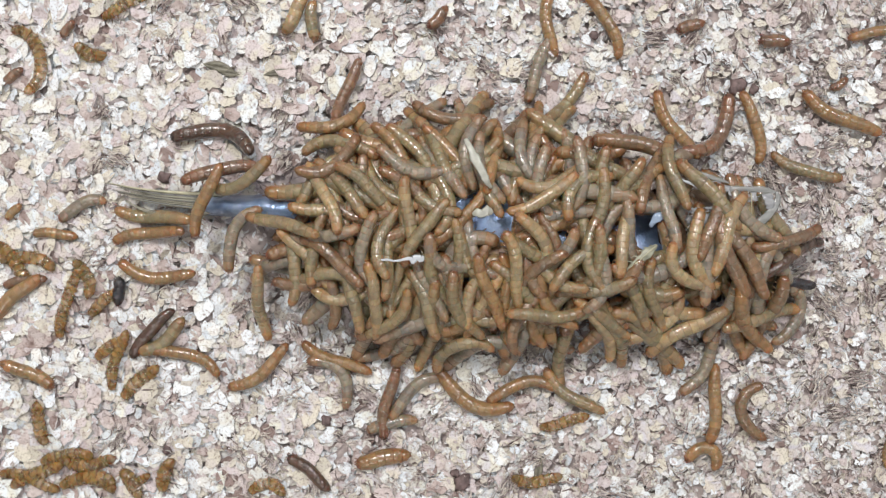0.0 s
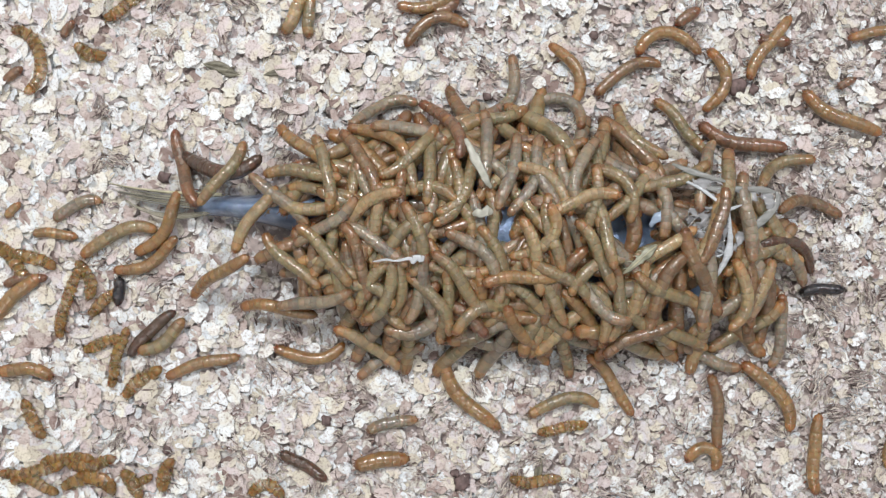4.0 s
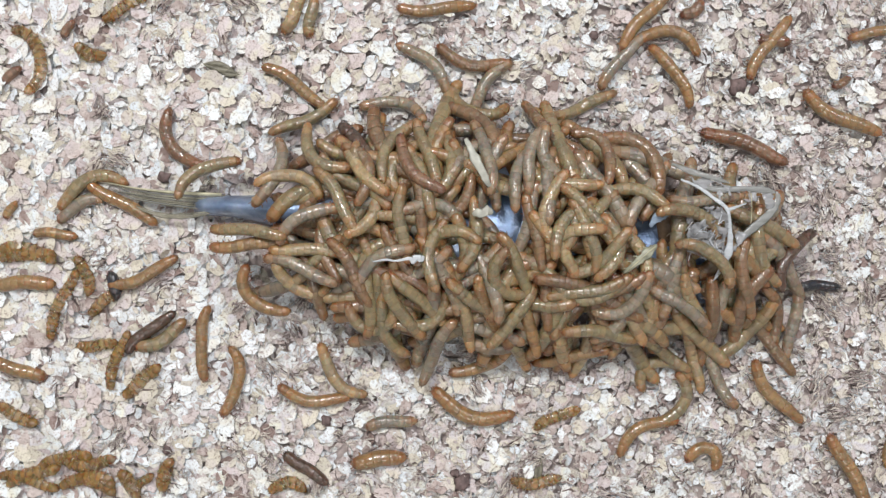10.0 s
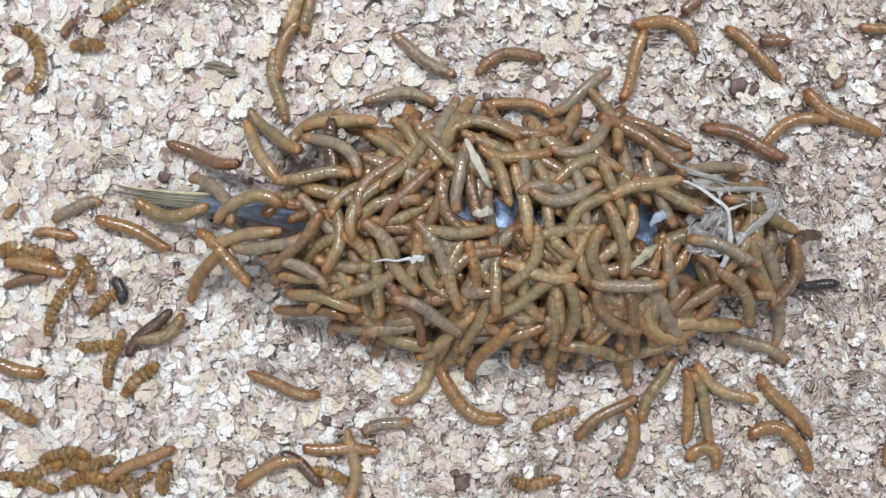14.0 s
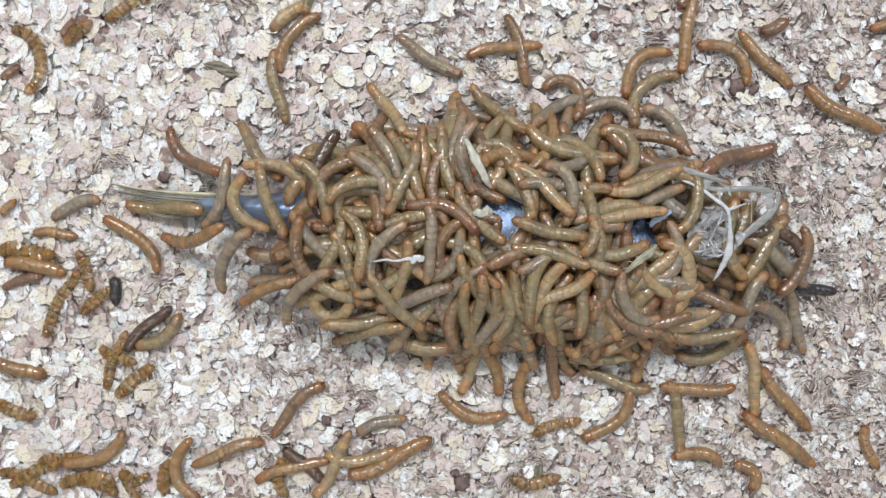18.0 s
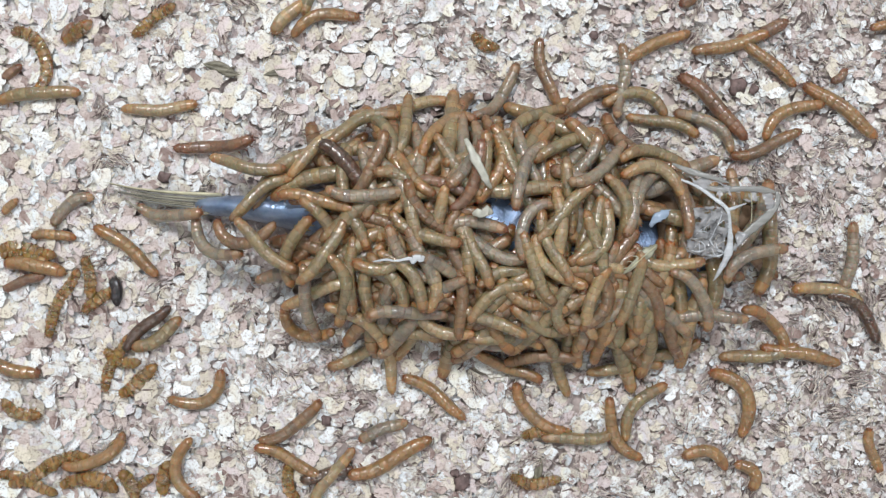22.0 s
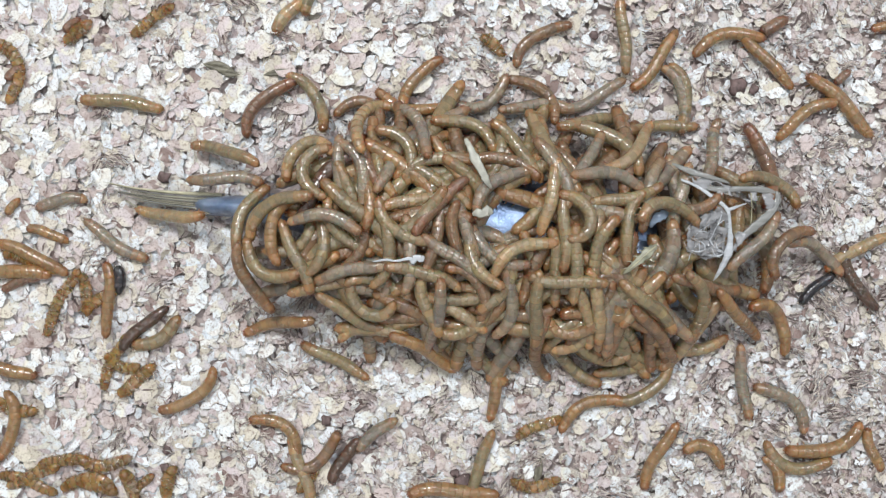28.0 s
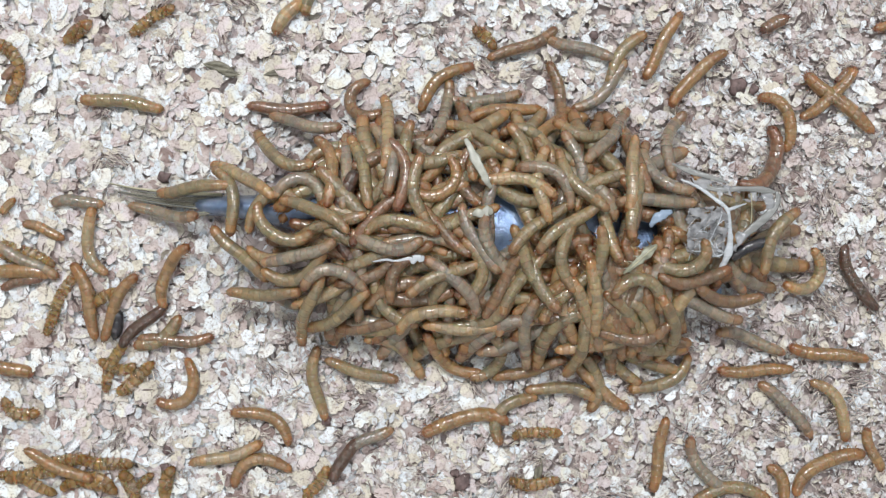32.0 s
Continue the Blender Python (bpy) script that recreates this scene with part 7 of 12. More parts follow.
    crawl(roamer("olive", 0.87),
          [(0, 46.2, -23.2, -58, -46), (1, 44.8, -14.4, -25, 7), (2, 45.7, -14.7, -9, 81), (3, 49.5, -18.3, 3, -12), (6, 64.0, -30.7, -54, -77), (7, 64.5, -33.9, -56, -95), (8, 69.7, -31.5, -27, -113), (9, 75.0, -36.4, -47, -19), (10, 61.7, -34.3, 13, -196), (11, 58.2, -33.3, 46, -24), (12, 58.8, -29.7, 0, -105), (13, 59.2, -30.2, -36, -23), (14, 60.0, -26.3, 23, -5), (17, 60.5, -22.2, 36, 50)],
          [(18, 76.4, -28.7, 18, 77), (19, 78.5, -32.8, 39, 148), (20, 81.1, -34.4, 14, 116), (21, 72.4, -36.0, 82, 76), (22, 89.5, -29.7, 8, 10), (23, 90.3, -32.2, -47, -65), (24, 94.2, -42.6, -47, -8), (25, 96.5, -43.5, -44, -80), (28, 99.4, -60.0, -15, 92), (29, 99.3, -59.5, -14, 75), (30, 99.3, -59.6, -15, 69), (31, 81.6, -68.7, 0, -51), (32, 81.6, -68.7, 0, -51)])
    crawl(roamer("grey", 0.82),
          [(0, 7.3, 26.2, 83, -52), (1, 8.8, 35.6, 53, -11), (2, 13.8, 35.5, 66, -36), (3, 12.7, 26.3, 59, 41), (6, 7.0, 26.1, 107, 30), (7, 8.8, 25.7, 116, 12), (8, 10.8, 26.0, 70, -47), (9, 10.5, 23.0, 110, 2), (10, 11.3, 24.9, 103, 59), (11, 17.9, 19.7, 146, 122), (12, 9.0, 24.3, 197, 111), (13, 9.2, 25.8, 202, 117), (14, 4.7, 19.5, 259, 52), (17, 6.6, 20.1, 229, -72)],
          [(18, 6.3, 24.3, 269, 78), (19, 8.2, 20.4, 290, 69), (20, 5.4, 19.7, 270, 0), (21, 7.2, 22.4, 249, 67), (22, 6.9, 24.7, 248, -86), (23, 0.8, 20.8, 230, 87), (24, -0.8, 27.7, 186, -62), (25, -5.9, 29.8, 220, 77), (28, -7.7, 33.4, 304, -70), (29, -11.2, 32.3, 272, -35), (30, -14.9, 29.0, 279, -36), (31, -13.7, 19.7, 264, 27), (32, -15.0, 24.2, 282, -52)])
    crawl(roamer("grey", 0.82),
          [(0, 24.3, 20.6, 88, -30), (1, 29.2, 17.2, 86, -28), (2, 28.3, 14.9, 48, 51), (3, 23.9, 18.6, 72, 16), (6, 22.6, 23.8, 22, -90), (7, 23.9, 23.0, 61, -83), (8, 22.1, 25.8, 102, -65), (9, 23.0, 27.0, 103, 151), (10, 14.1, 20.8, 83, -41), (11, 14.5, 20.5, 95, -28), (12, 13.1, 23.7, 90, 29), (13, 20.1, 25.1, 85, 49), (14, 21.4, 18.9, 96, 39), (17, 22.4, 23.6, 70, 75)],
          [(18, 32.3, 21.9, 22, 35), (19, 31.2, 22.4, 32, 20), (20, 31.9, 25.5, 117, 61), (21, 31.9, 24.6, 115, -42), (22, 36.7, 22.2, 54, 20), (23, 36.7, 26.0, 86, -6), (24, 37.6, 30.4, 11, 25), (25, 35.4, 27.9, 36, -99), (28, 38.0, 23.4, 52, 57), (29, 36.8, 23.5, 38, 72), (30, 37.4, 26.0, 55, -1), (31, 32.2, 27.4, 98, 42), (32, 35.3, 22.2, 93, 84)])
    crawl(roamer("brown", 0.82),
          [(0, 17.2, 21.6, 20, -13), (1, 14.9, 22.3, 4, 47), (2, 20.0, 21.5, -16, -28), (3, 17.5, 25.9, 32, 12), (6, 22.8, 21.9, -7, -13), (7, 24.9, 26.3, 30, 30), (8, 27.0, 32.1, -7, -15), (9, 36.2, 36.0, 26, 61), (10, 28.7, 32.5, -51, 10), (11, 24.4, 39.6, -86, -69), (12, 27.7, 28.5, -125, 69), (13, 33.7, 34.0, -114, 23), (14, 20.0, 33.5, -30, 83), (17, 15.8, 44.4, -72, -9)],
          [(18, 35.5, 43.6, -48, -169), (19, 31.7, 46.1, -94, -111), (20, 28.9, 43.9, -45, 98), (21, 37.1, 43.2, 11, 74), (22, 39.9, 41.7, 24, -25), (23, 39.2, 42.5, 38, -28), (24, 30.2, 53.5, 73, -104), (25, 28.5, 55.0, 51, -50), (28, 27.1, 59.1, 36, -90), (29, 25.6, 57.7, 45, -87), (30, 27.9, 60.9, 29, -11), (31, 29.2, 60.7, 29, 30), (32, 22.9, 57.5, 24, 28)])
    crawl(roamer("olive", 0.82),
          [(0, 41.6, 11.7, 82, 13), (1, 41.1, 12.7, 134, -65), (2, 39.6, 10.0, 104, 8), (3, 39.9, 14.3, 66, 42), (6, 39.8, 8.5, 55, -41), (7, 40.5, 9.9, 76, -48), (8, 40.6, 6.5, 51, -125), (9, 41.0, 7.8, 76, 39), (10, 34.7, 9.5, 81, 59), (11, 39.9, 16.7, 85, 9), (12, 41.6, 16.7, 88, -3), (13, 39.5, 21.1, 156, 129), (14, 37.6, 21.5, 194, 88), (17, 38.7, 22.9, 215, -6)],
          [(18, 48.9, 26.9, 287, -200), (19, 48.0, 22.0, 360, -57), (20, 47.8, 34.5, 357, -3), (21, 51.5, 37.2, 355, -7), (22, 62.5, 35.3, 345, -29), (23, 67.7, 42.6, 403, 118), (24, 67.6, 43.6, 374, -53), (25, 69.0, 35.0, 292, 3), (28, 67.5, 42.7, 277, -90), (29, 53.7, 32.2, 193, -16), (30, 42.8, 23.2, 215, 99), (31, 40.6, 29.0, 162, 14), (32, 39.4, 31.6, 172, -46)])
    crawl(roamer("grey", 0.82),
          [(0, -23.9, 15.3, 68, 64), (1, -21.3, 17.6, 82, -78), (2, -24.9, 13.9, 101, -43), (3, -18.6, 13.7, 103, -18), (6, -19.4, 19.6, 104, 48), (7, -15.6, 14.2, 104, -78), (8, -19.0, 14.3, 189, -23), (9, -23.6, 6.9, 153, 84), (10, -22.4, 11.3, 199, 44), (11, -30.3, 11.9, 237, 73), (12, -33.2, 9.9, 214, 62), (13, -33.0, 5.4, 297, -112), (14, -30.8, 6.8, 318, 8), (17, -30.6, -0.9, 296, 10)],
          [(18, -34.0, 1.1, 306, -11), (19, -29.9, 5.9, 288, -50), (20, -25.1, 7.0, 320, -51), (21, -22.1, 14.3, 333, -61), (22, -20.2, 18.0, 274, -35), (23, -22.2, 14.9, 294, -39), (24, -31.6, 31.3, 228, 135), (25, -25.2, 20.6, 228, -66), (28, -28.2, 19.8, 265, -25), (29, -26.4, 16.9, 265, -107), (30, -26.6, 18.3, 265, -24), (31, -37.8, 21.5, 333, -103), (32, -37.6, 16.1, 344, -157)])
    crawl(roamer("brown", 0.82),
          [(0, -29.7, 23.6, 31, 85), (1, -24.4, 22.2, 60, -41), (2, -25.2, 18.2, 70, -58), (3, -24.1, 22.8, 92, 46), (6, -20.0, 28.0, 132, 30), (7, -18.4, 24.2, 98, 74), (8, -16.4, 22.6, 111, 42), (9, -17.7, 22.7, 110, 30), (10, -21.9, 20.8, 107, 116), (11, -20.5, 20.3, 66, 51), (12, -21.9, 15.3, 59, 15), (13, -19.1, 12.5, 40, -99), (14, -18.3, 17.5, 53, -75), (17, -27.2, 19.8, 62, -34)],
          [(18, -29.4, 19.7, 42, -60), (19, -28.5, 14.7, 46, -86), (20, -24.8, 21.2, 31, -14), (21, -19.5, 21.7, 67, -59), (22, -19.2, 22.0, 63, 56), (23, -26.4, 27.6, 77, -6), (24, -35.9, 32.3, 68, -77), (25, -35.5, 35.5, -16, -56), (28, -22.2, 38.5, -26, -154), (29, -22.5, 55.5, -93, -34), (30, -19.4, 41.2, -164, 57), (31, -23.1, 30.9, -83, 32), (32, -22.7, 40.9, -63, 200)])
    crawl(roamer("grey", 0.82),
          [(0, 4.4, -11.0, 125, -85), (1, 5.8, -9.2, 157, 88), (2, -1.6, -7.7, 131, -63), (3, -5.3, -13.5, 111, -54), (6, 2.1, -9.5, 90, -28), (7, 3.2, -5.6, 62, -83), (8, -2.4, -5.4, 100, -9), (9, 1.4, 0.4, 141, 101), (10, 0.1, -7.8, 118, 57), (11, -1.9, -7.2, 110, 7), (12, -2.3, -10.0, 114, 7), (13, -7.3, -10.8, 120, -73), (14, -3.4, -4.6, 106, -46), (17, -2.9, -11.1, 45, 73)],
          [(18, 4.1, -11.2, 56, -70), (19, 2.2, -14.2, 107, -53), (20, 0.1, -14.6, 90, -54), (21, 0.0, -9.5, 93, -9), (22, 0.6, -5.6, 154, 37), (23, 4.7, -12.1, 111, 44), (24, 8.2, -19.8, 123, 20), (25, 9.0, -15.4, 113, 66), (28, 17.1, -14.6, 84, 81), (29, 19.0, -18.4, 102, 68), (30, 17.1, -10.4, 91, -24), (31, 17.2, -14.8, 65, 17), (32, 22.9, -22.8, 84, -38)])
    crawl(roamer("brown", 0.82),
          [(0, 29.6, 0.3, 111, 7), (1, 35.4, -0.8, 101, -13), (2, 36.6, 0.8, 109, 8), (3, 33.4, 1.6, 90, -24), (6, 32.3, -4.4, 112, -51), (7, 36.3, -7.9, 77, 60), (8, 32.3, -7.4, 103, 6), (9, 32.8, -3.9, 91, 57), (10, 27.2, -11.2, 100, 31), (11, 28.9, -17.9, 130, 29), (12, 32.2, -30.1, 176, -12), (13, 40.3, -50.0, 201, -29), (14, 45.3, -47.4, 215, 10), (17, 39.8, -31.6, 148, -107)],
          [(18, 30.1, -31.4, 103, 39), (19, 31.4, -38.6, 149, -53), (20, 27.3, -35.1, 129, 41), (21, 24.5, -35.8, 159, 25), (22, 27.5, -30.3, 185, 3), (23, 31.1, -35.5, 172, -44), (24, 27.7, -31.6, 152, 181), (25, 24.6, -36.4, 156, 12), (28, 26.8, -27.5, 95, -72), (29, 30.5, -26.9, 112, -130), (30, 35.5, -26.8, 146, -63), (31, 20.7, -22.4, 184, -19), (32, 23.7, -19.6, 190, 0)])
    crawl(roamer("amber", 0.82),
          [(0, -12.3, 26.0, 128, 26), (1, -16.5, 24.0, 104, -42), (2, -9.5, 24.5, 131, -16), (3, -13.5, 26.1, 133, -36), (6, -21.7, 37.1, 144, 153), (7, -34.4, 41.8, 151, 76), (8, -40.3, 42.6, 177, 123), (9, -41.6, 43.1, 196, 37), (10, -42.0, 46.5, 147, 25), (11, -45.6, 48.2, 121, -69), (12, -45.4, 57.1, 84, -19), (13, -46.0, 53.8, 76, -32), (14, -45.2, 55.3, 68, -31), (17, -42.0, 59.4, 57, -103)],
          [(18, -42.1, 59.3, 54, -101), (19, -33.6, 64.8, 15, -67), (20, -33.6, 64.8, 15, -67), (21, -33.6, 64.8, 15, -67), (22, -33.6, 64.8, 15, -67), (23, -33.6, 64.8, 15, -67), (24, -21.4, 63.4, 87, 11), (25, -18.2, 49.2, 93, 11), (28, -7.3, 46.8, 56, -93), (29, -0.3, 47.6, 84, -23), (30, -6.0, 51.0, 34, -106), (31, -0.2, 47.0, 33, -48), (32, -0.1, 47.0, 40, -53)])
    crawl(roamer("brown", 0.82),
          [(0, -24.1, 10.3, 163, -67), (1, -17.2, 2.6, 175, 40), (2, -23.3, 8.7, 188, 45), (3, -21.1, 5.1, 231, 34), (6, -17.8, 4.5, 200, 44), (7, -17.3, 1.8, 236, -12), (8, -12.4, 4.2, 206, 30), (9, -10.2, 2.3, 242, 69), (10, -10.6, -3.1, 305, 48), (11, -11.3, 0.8, 326, -86), (12, -6.4, 3.0, 322, -44), (13, -9.7, 4.1, 291, -75), (14, -2.5, 8.3, 255, 28), (17, -3.8, 8.2, 260, 20)],
          [(18, 0.9, -0.2, 258, 96), (19, 8.4, -0.7, 300, -106), (20, 10.4, -0.8, 315, 45), (21, 6.2, -2.2, 267, -42), (22, 3.5, 0.6, 281, 80), (23, 2.3, -1.1, 264, -55), (24, -2.9, -7.0, 258, -10), (25, -1.7, -4.5, 248, 25), (28, 3.9, 2.2, 280, 67), (29, 3.7, -0.1, 320, -16), (30, 2.7, 0.9, 300, -90), (31, -2.2, 4.5, 315, -152), (32, -0.1, 5.2, 315, 45)])
    crawl(roamer("olive", 0.82),
          [(0, 39.6, -3.6, 70, 83), (1, 37.7, -7.5, 82, 22), (2, 38.4, -2.5, 106, -14), (3, 37.6, 1.7, 107, -1), (6, 44.6, -6.8, 165, 19), (7, 41.6, -8.5, 139, -60), (8, 45.3, -8.4, 164, -11), (9, 43.3, -3.4, 143, -85), (10, 37.9, 3.9, 109, 61), (11, 29.8, 11.0, 122, -19), (12, 34.9, 17.1, 138, -9), (13, 37.0, 11.0, 186, 71), (14, 37.0, 8.2, 240, 124), (17, 34.3, 6.1, 270, -64)],
          [(18, 28.7, 4.7, 347, -4), (19, 31.0, 7.6, 434, -10), (20, 34.9, 9.2, 441, 27), (21, 32.1, 12.0, 442, -82), (22, 32.0, 9.8, 405, -20), (23, 31.3, 11.7, 443, -71), (24, 29.7, 10.6, 444, -20), (25, 32.9, 10.0, 436, 46), (28, 35.8, 8.7, 459, 187), (29, 34.9, 6.3, 431, 29), (30, 38.3, 9.2, 414, 5), (31, 39.9, 17.4, 428, 114), (32, 35.7, 17.8, 487, -38)])
    crawl(roamer("olive", 0.82),
          [(0, 50.7, -12.6, 122, 3), (1, 53.0, -10.3, 75, 27), (2, 59.5, -10.2, 67, 3), (3, 59.7, -9.0, 122, 8), (6, 60.6, -15.3, 164, -83), (7, 60.3, -13.9, 173, -70), (8, 60.5, -16.0, 159, -37), (9, 55.6, -14.9, 121, -7), (10, 60.2, -28.4, 151, 27), (11, 50.1, -32.0, 195, 37), (12, 51.5, -34.2, 188, -28), (13, 58.8, -32.0, 240, 66), (14, 59.9, -39.6, 243, 31), (17, 50.8, -31.5, 269, 50)],
          [(18, 48.6, -37.2, 343, 37), (19, 51.4, -40.2, 297, -127), (20, 51.6, -42.1, 307, -127), (21, 40.4, -37.5, 378, 18), (22, 38.9, -53.2, 365, 25), (23, 38.5, -58.2, 428, 25), (24, 41.9, -42.8, 381, 36), (25, 43.0, -40.1, 396, 69), (28, 36.0, -32.7, 323, 27), (29, 30.3, -37.2, 304, 65), (30, 38.6, -35.4, 332, 200), (31, 38.7, -37.8, 260, -15), (32, 37.3, -25.9, 256, -35)])
    crawl(roamer("olive", 0.82),
          [(0, 31.5, 12.9, 163, -73), (1, 32.8, 16.1, 133, 56), (2, 26.7, 19.5, 133, 36), (3, 27.0, 15.7, 121, -19), (6, 26.6, 15.9, 107, 88), (7, 27.4, 13.1, 138, 44), (8, 25.7, 16.1, 129, 60), (9, 30.7, 16.9, 169, 86), (10, 24.7, 19.8, 125, -13), (11, 27.8, 21.9, 144, -43), (12, 25.9, 17.0, 141, -22), (13, 27.7, 23.5, 106, -57), (14, 26.4, 18.8, 119, 17), (17, 23.7, 29.0, 134, 5)],
          [(18, 36.4, 25.8, 149, 134), (19, 36.3, 22.6, 78, -86), (20, 35.2, 27.5, 99, 48), (21, 38.6, 29.4, 123, 200), (22, 33.3, 28.2, 200, 63), (23, 48.8, 29.3, 188, 56), (24, 48.3, 35.5, 173, 66), (25, 58.5, 31.3, 167, 57), (28, 61.0, 34.1, 186, 2), (29, 50.2, 22.1, 133, 78), (30, 49.5, 18.0, 49, -23), (31, 45.5, 20.3, 33, -81), (32, 42.3, 17.1, 32, -81)])
    crawl(roamer("tan", 0.82),
          [(0, -18.4, -13.6, 95, 50), (1, -17.7, -13.8, 137, -110), (2, -22.1, -20.3, 178, 36), (3, -23.1, -27.2, 143, 63), (6, -22.4, -22.7, 207, -20), (7, -35.0, -22.4, 164, 55), (8, -40.0, -40.3, 164, -43), (9, -36.4, -26.2, 132, -51), (10, -29.8, -35.4, 131, -74), (11, -36.9, -41.3, 171, -25), (12, -26.0, -57.0, 176, 14), (13, -15.7, -58.7, 214, -93), (14, -25.7, -61.5, 270, -37), (17, -29.4, -63.0, 256, -18)],
          [(18, -31.0, -61.3, 241, -24), (19, -31.9, -64.9, 236, 24), (20, -31.9, -64.9, 236, 24), (21, -31.9, -64.9, 236, 24), (22, -31.9, -64.9, 236, 24), (23, -31.9, -64.9, 236, 24), (24, -31.9, -64.9, 236, 24), (25, -39.7, -63.2, 286, -22), (28, -39.7, -63.2, 286, -22), (29, -39.7, -63.2, 286, -22), (30, -36.0, -64.0, 375, 159), (31, -59.4, -57.9, 387, 31), (32, -60.8, -58.2, 376, 9)])
    crawl(roamer("grey", 0.82),
          [(0, -0.7, 22.2, 125, -21), (1, 4.8, 13.6, 152, -53), (2, 5.3, 18.5, 116, 54), (3, 9.9, 22.5, 124, 16), (6, 10.6, 22.1, 176, 71), (7, 6.4, 21.1, 133, -67), (8, 12.2, 19.7, 135, 31), (9, 13.5, 24.7, 140, 71), (10, 7.7, 24.8, 213, 84), (11, 8.2, 25.2, 262, 68), (12, 5.9, 22.1, 245, 24), (13, 5.4, 24.9, 224, -60), (14, -0.4, 32.2, 251, 17), (17, 1.9, 28.2, 230, 82)],
          [(18, 3.1, 26.9, 260, 22), (19, 6.2, 24.3, 270, 46), (20, 3.1, 30.7, 270, -52), (21, 5.6, 27.1, 279, -46), (22, 4.5, 26.1, 257, -38), (23, 2.3, 27.0, 279, 43), (24, 9.4, 25.4, 265, -52), (25, 18.6, 39.5, 283, -33), (28, 26.3, 40.0, 361, -32), (29, 27.3, 35.4, 356, -25), (30, 12.1, 42.2, 358, 58), (31, 12.2, 42.1, 351, 53), (32, 11.9, 42.2, 365, 57)])
    crawl(roamer("grey", 0.82),
          [(0, 34.1, 22.3, 97, 44), (1, 41.0, 36.6, 58, 52), (2, 29.9, 33.9, -24, -76), (3, 34.1, 39.5, -6, -60), (6, 31.4, 39.4, -85, -200), (7, 31.3, 41.5, -153, 41), (8, 35.7, 45.5, -182, 143), (9, 50.5, 53.4, -130, 46), (10, 50.5, 53.4, -130, 46), (11, 40.2, 41.2, -159, -48), (12, 40.0, 39.0, -151, -60), (13, 38.4, 41.2, -144, -53), (14, 38.7, 43.9, -143, -18), (17, 25.7, 41.6, -141, 108)],
          [(18, 32.6, 39.6, -148, 5), (19, 26.7, 24.1, -79, -95), (20, 25.7, 24.6, -69, 41), (21, 26.7, 22.8, -56, -15), (22, 22.6, 24.3, -70, -5), (23, 30.4, 22.7, -92, 40), (24, 27.9, 24.1, -111, -81), (25, 31.6, 39.7, -93, -12), (28, 41.9, 42.5, -156, -31), (29, 45.9, 50.5, -100, 98), (30, 46.7, 39.9, -146, -15), (31, 31.3, 42.2, -110, 129), (32, 39.0, 56.5, -197, -13)])
    crawl(roamer("tan", 0.82),
          [(0, 29.4, 18.4, 15, 80), (1, 22.5, 20.1, 26, 51), (2, 24.8, 22.7, -11, -60), (3, 28.6, 20.3, -46, -86), (6, 30.1, 12.6, -38, -82), (7, 35.3, 15.1, 40, -136), (8, 32.6, 18.6, 128, 117), (9, 34.3, 15.1, 186, -43), (10, 31.4, 16.5, 187, 10), (11, 39.8, 14.6, 214, -66), (12, 43.7, 21.3, 253, 47), (13, 51.0, 16.4, 210, 82), (14, 53.3, 16.6, 196, 25), (17, 47.5, 13.7, 166, 0)],
          [(18, 53.6, 17.3, 197, -33), (19, 54.4, 16.8, 176, -87), (20, 51.0, 19.3, 120, -88), (21, 49.7, 27.6, 94, 117), (22, 56.7, 19.9, 164, 103), (23, 55.7, 23.0, 189, 2), (24, 46.3, 21.3, 224, 1), (25, 47.9, 22.8, 275, -102), (28, 50.9, 26.6, 223, -39), (29, 46.9, 20.7, 208, -45), (30, 52.4, 15.7, 242, -31), (31, 46.7, 16.1, 228, -51), (32, 50.6, 19.9, 262, -14)])
    crawl(roamer("grey", 0.82),
          [(0, 8.7, 0.4, 114, -89), (1, 10.2, 3.2, 96, -23), (2, 9.4, 6.8, 97, 32), (3, 10.1, 9.1, 90, 30), (6, 10.8, 1.6, 87, -12), (7, 9.0, 1.4, 97, 106), (8, 17.4, 10.5, 86, -96), (9, 18.2, -1.2, 103, -54), (10, 19.0, 9.1, 74, -9), (11, 15.1, 11.5, 68, 170), (12, 14.0, 13.6, 90, 120), (13, 12.3, 8.3, 143, 63), (14, 13.1, 6.1, 94, -17), (17, 13.5, 1.1, 122, 62)],
          [(18, 13.6, 2.4, 135, 65), (19, 14.1, 0.3, 144, -136), (20, 18.8, -2.5, 186, -23), (21, 14.6, 1.5, 170, -90), (22, 13.4, -0.0, 157, -90), (23, 11.7, 0.9, 112, -127), (24, 11.6, 2.3, 111, -118), (25, 15.1, 1.3, 114, 51), (28, 13.5, -0.5, 145, -66), (29, 14.3, 3.0, 156, 9), (30, 15.8, 4.3, 175, 19), (31, 15.9, 7.6, 90, 0), (32, 16.3, 9.1, 83, -28)])
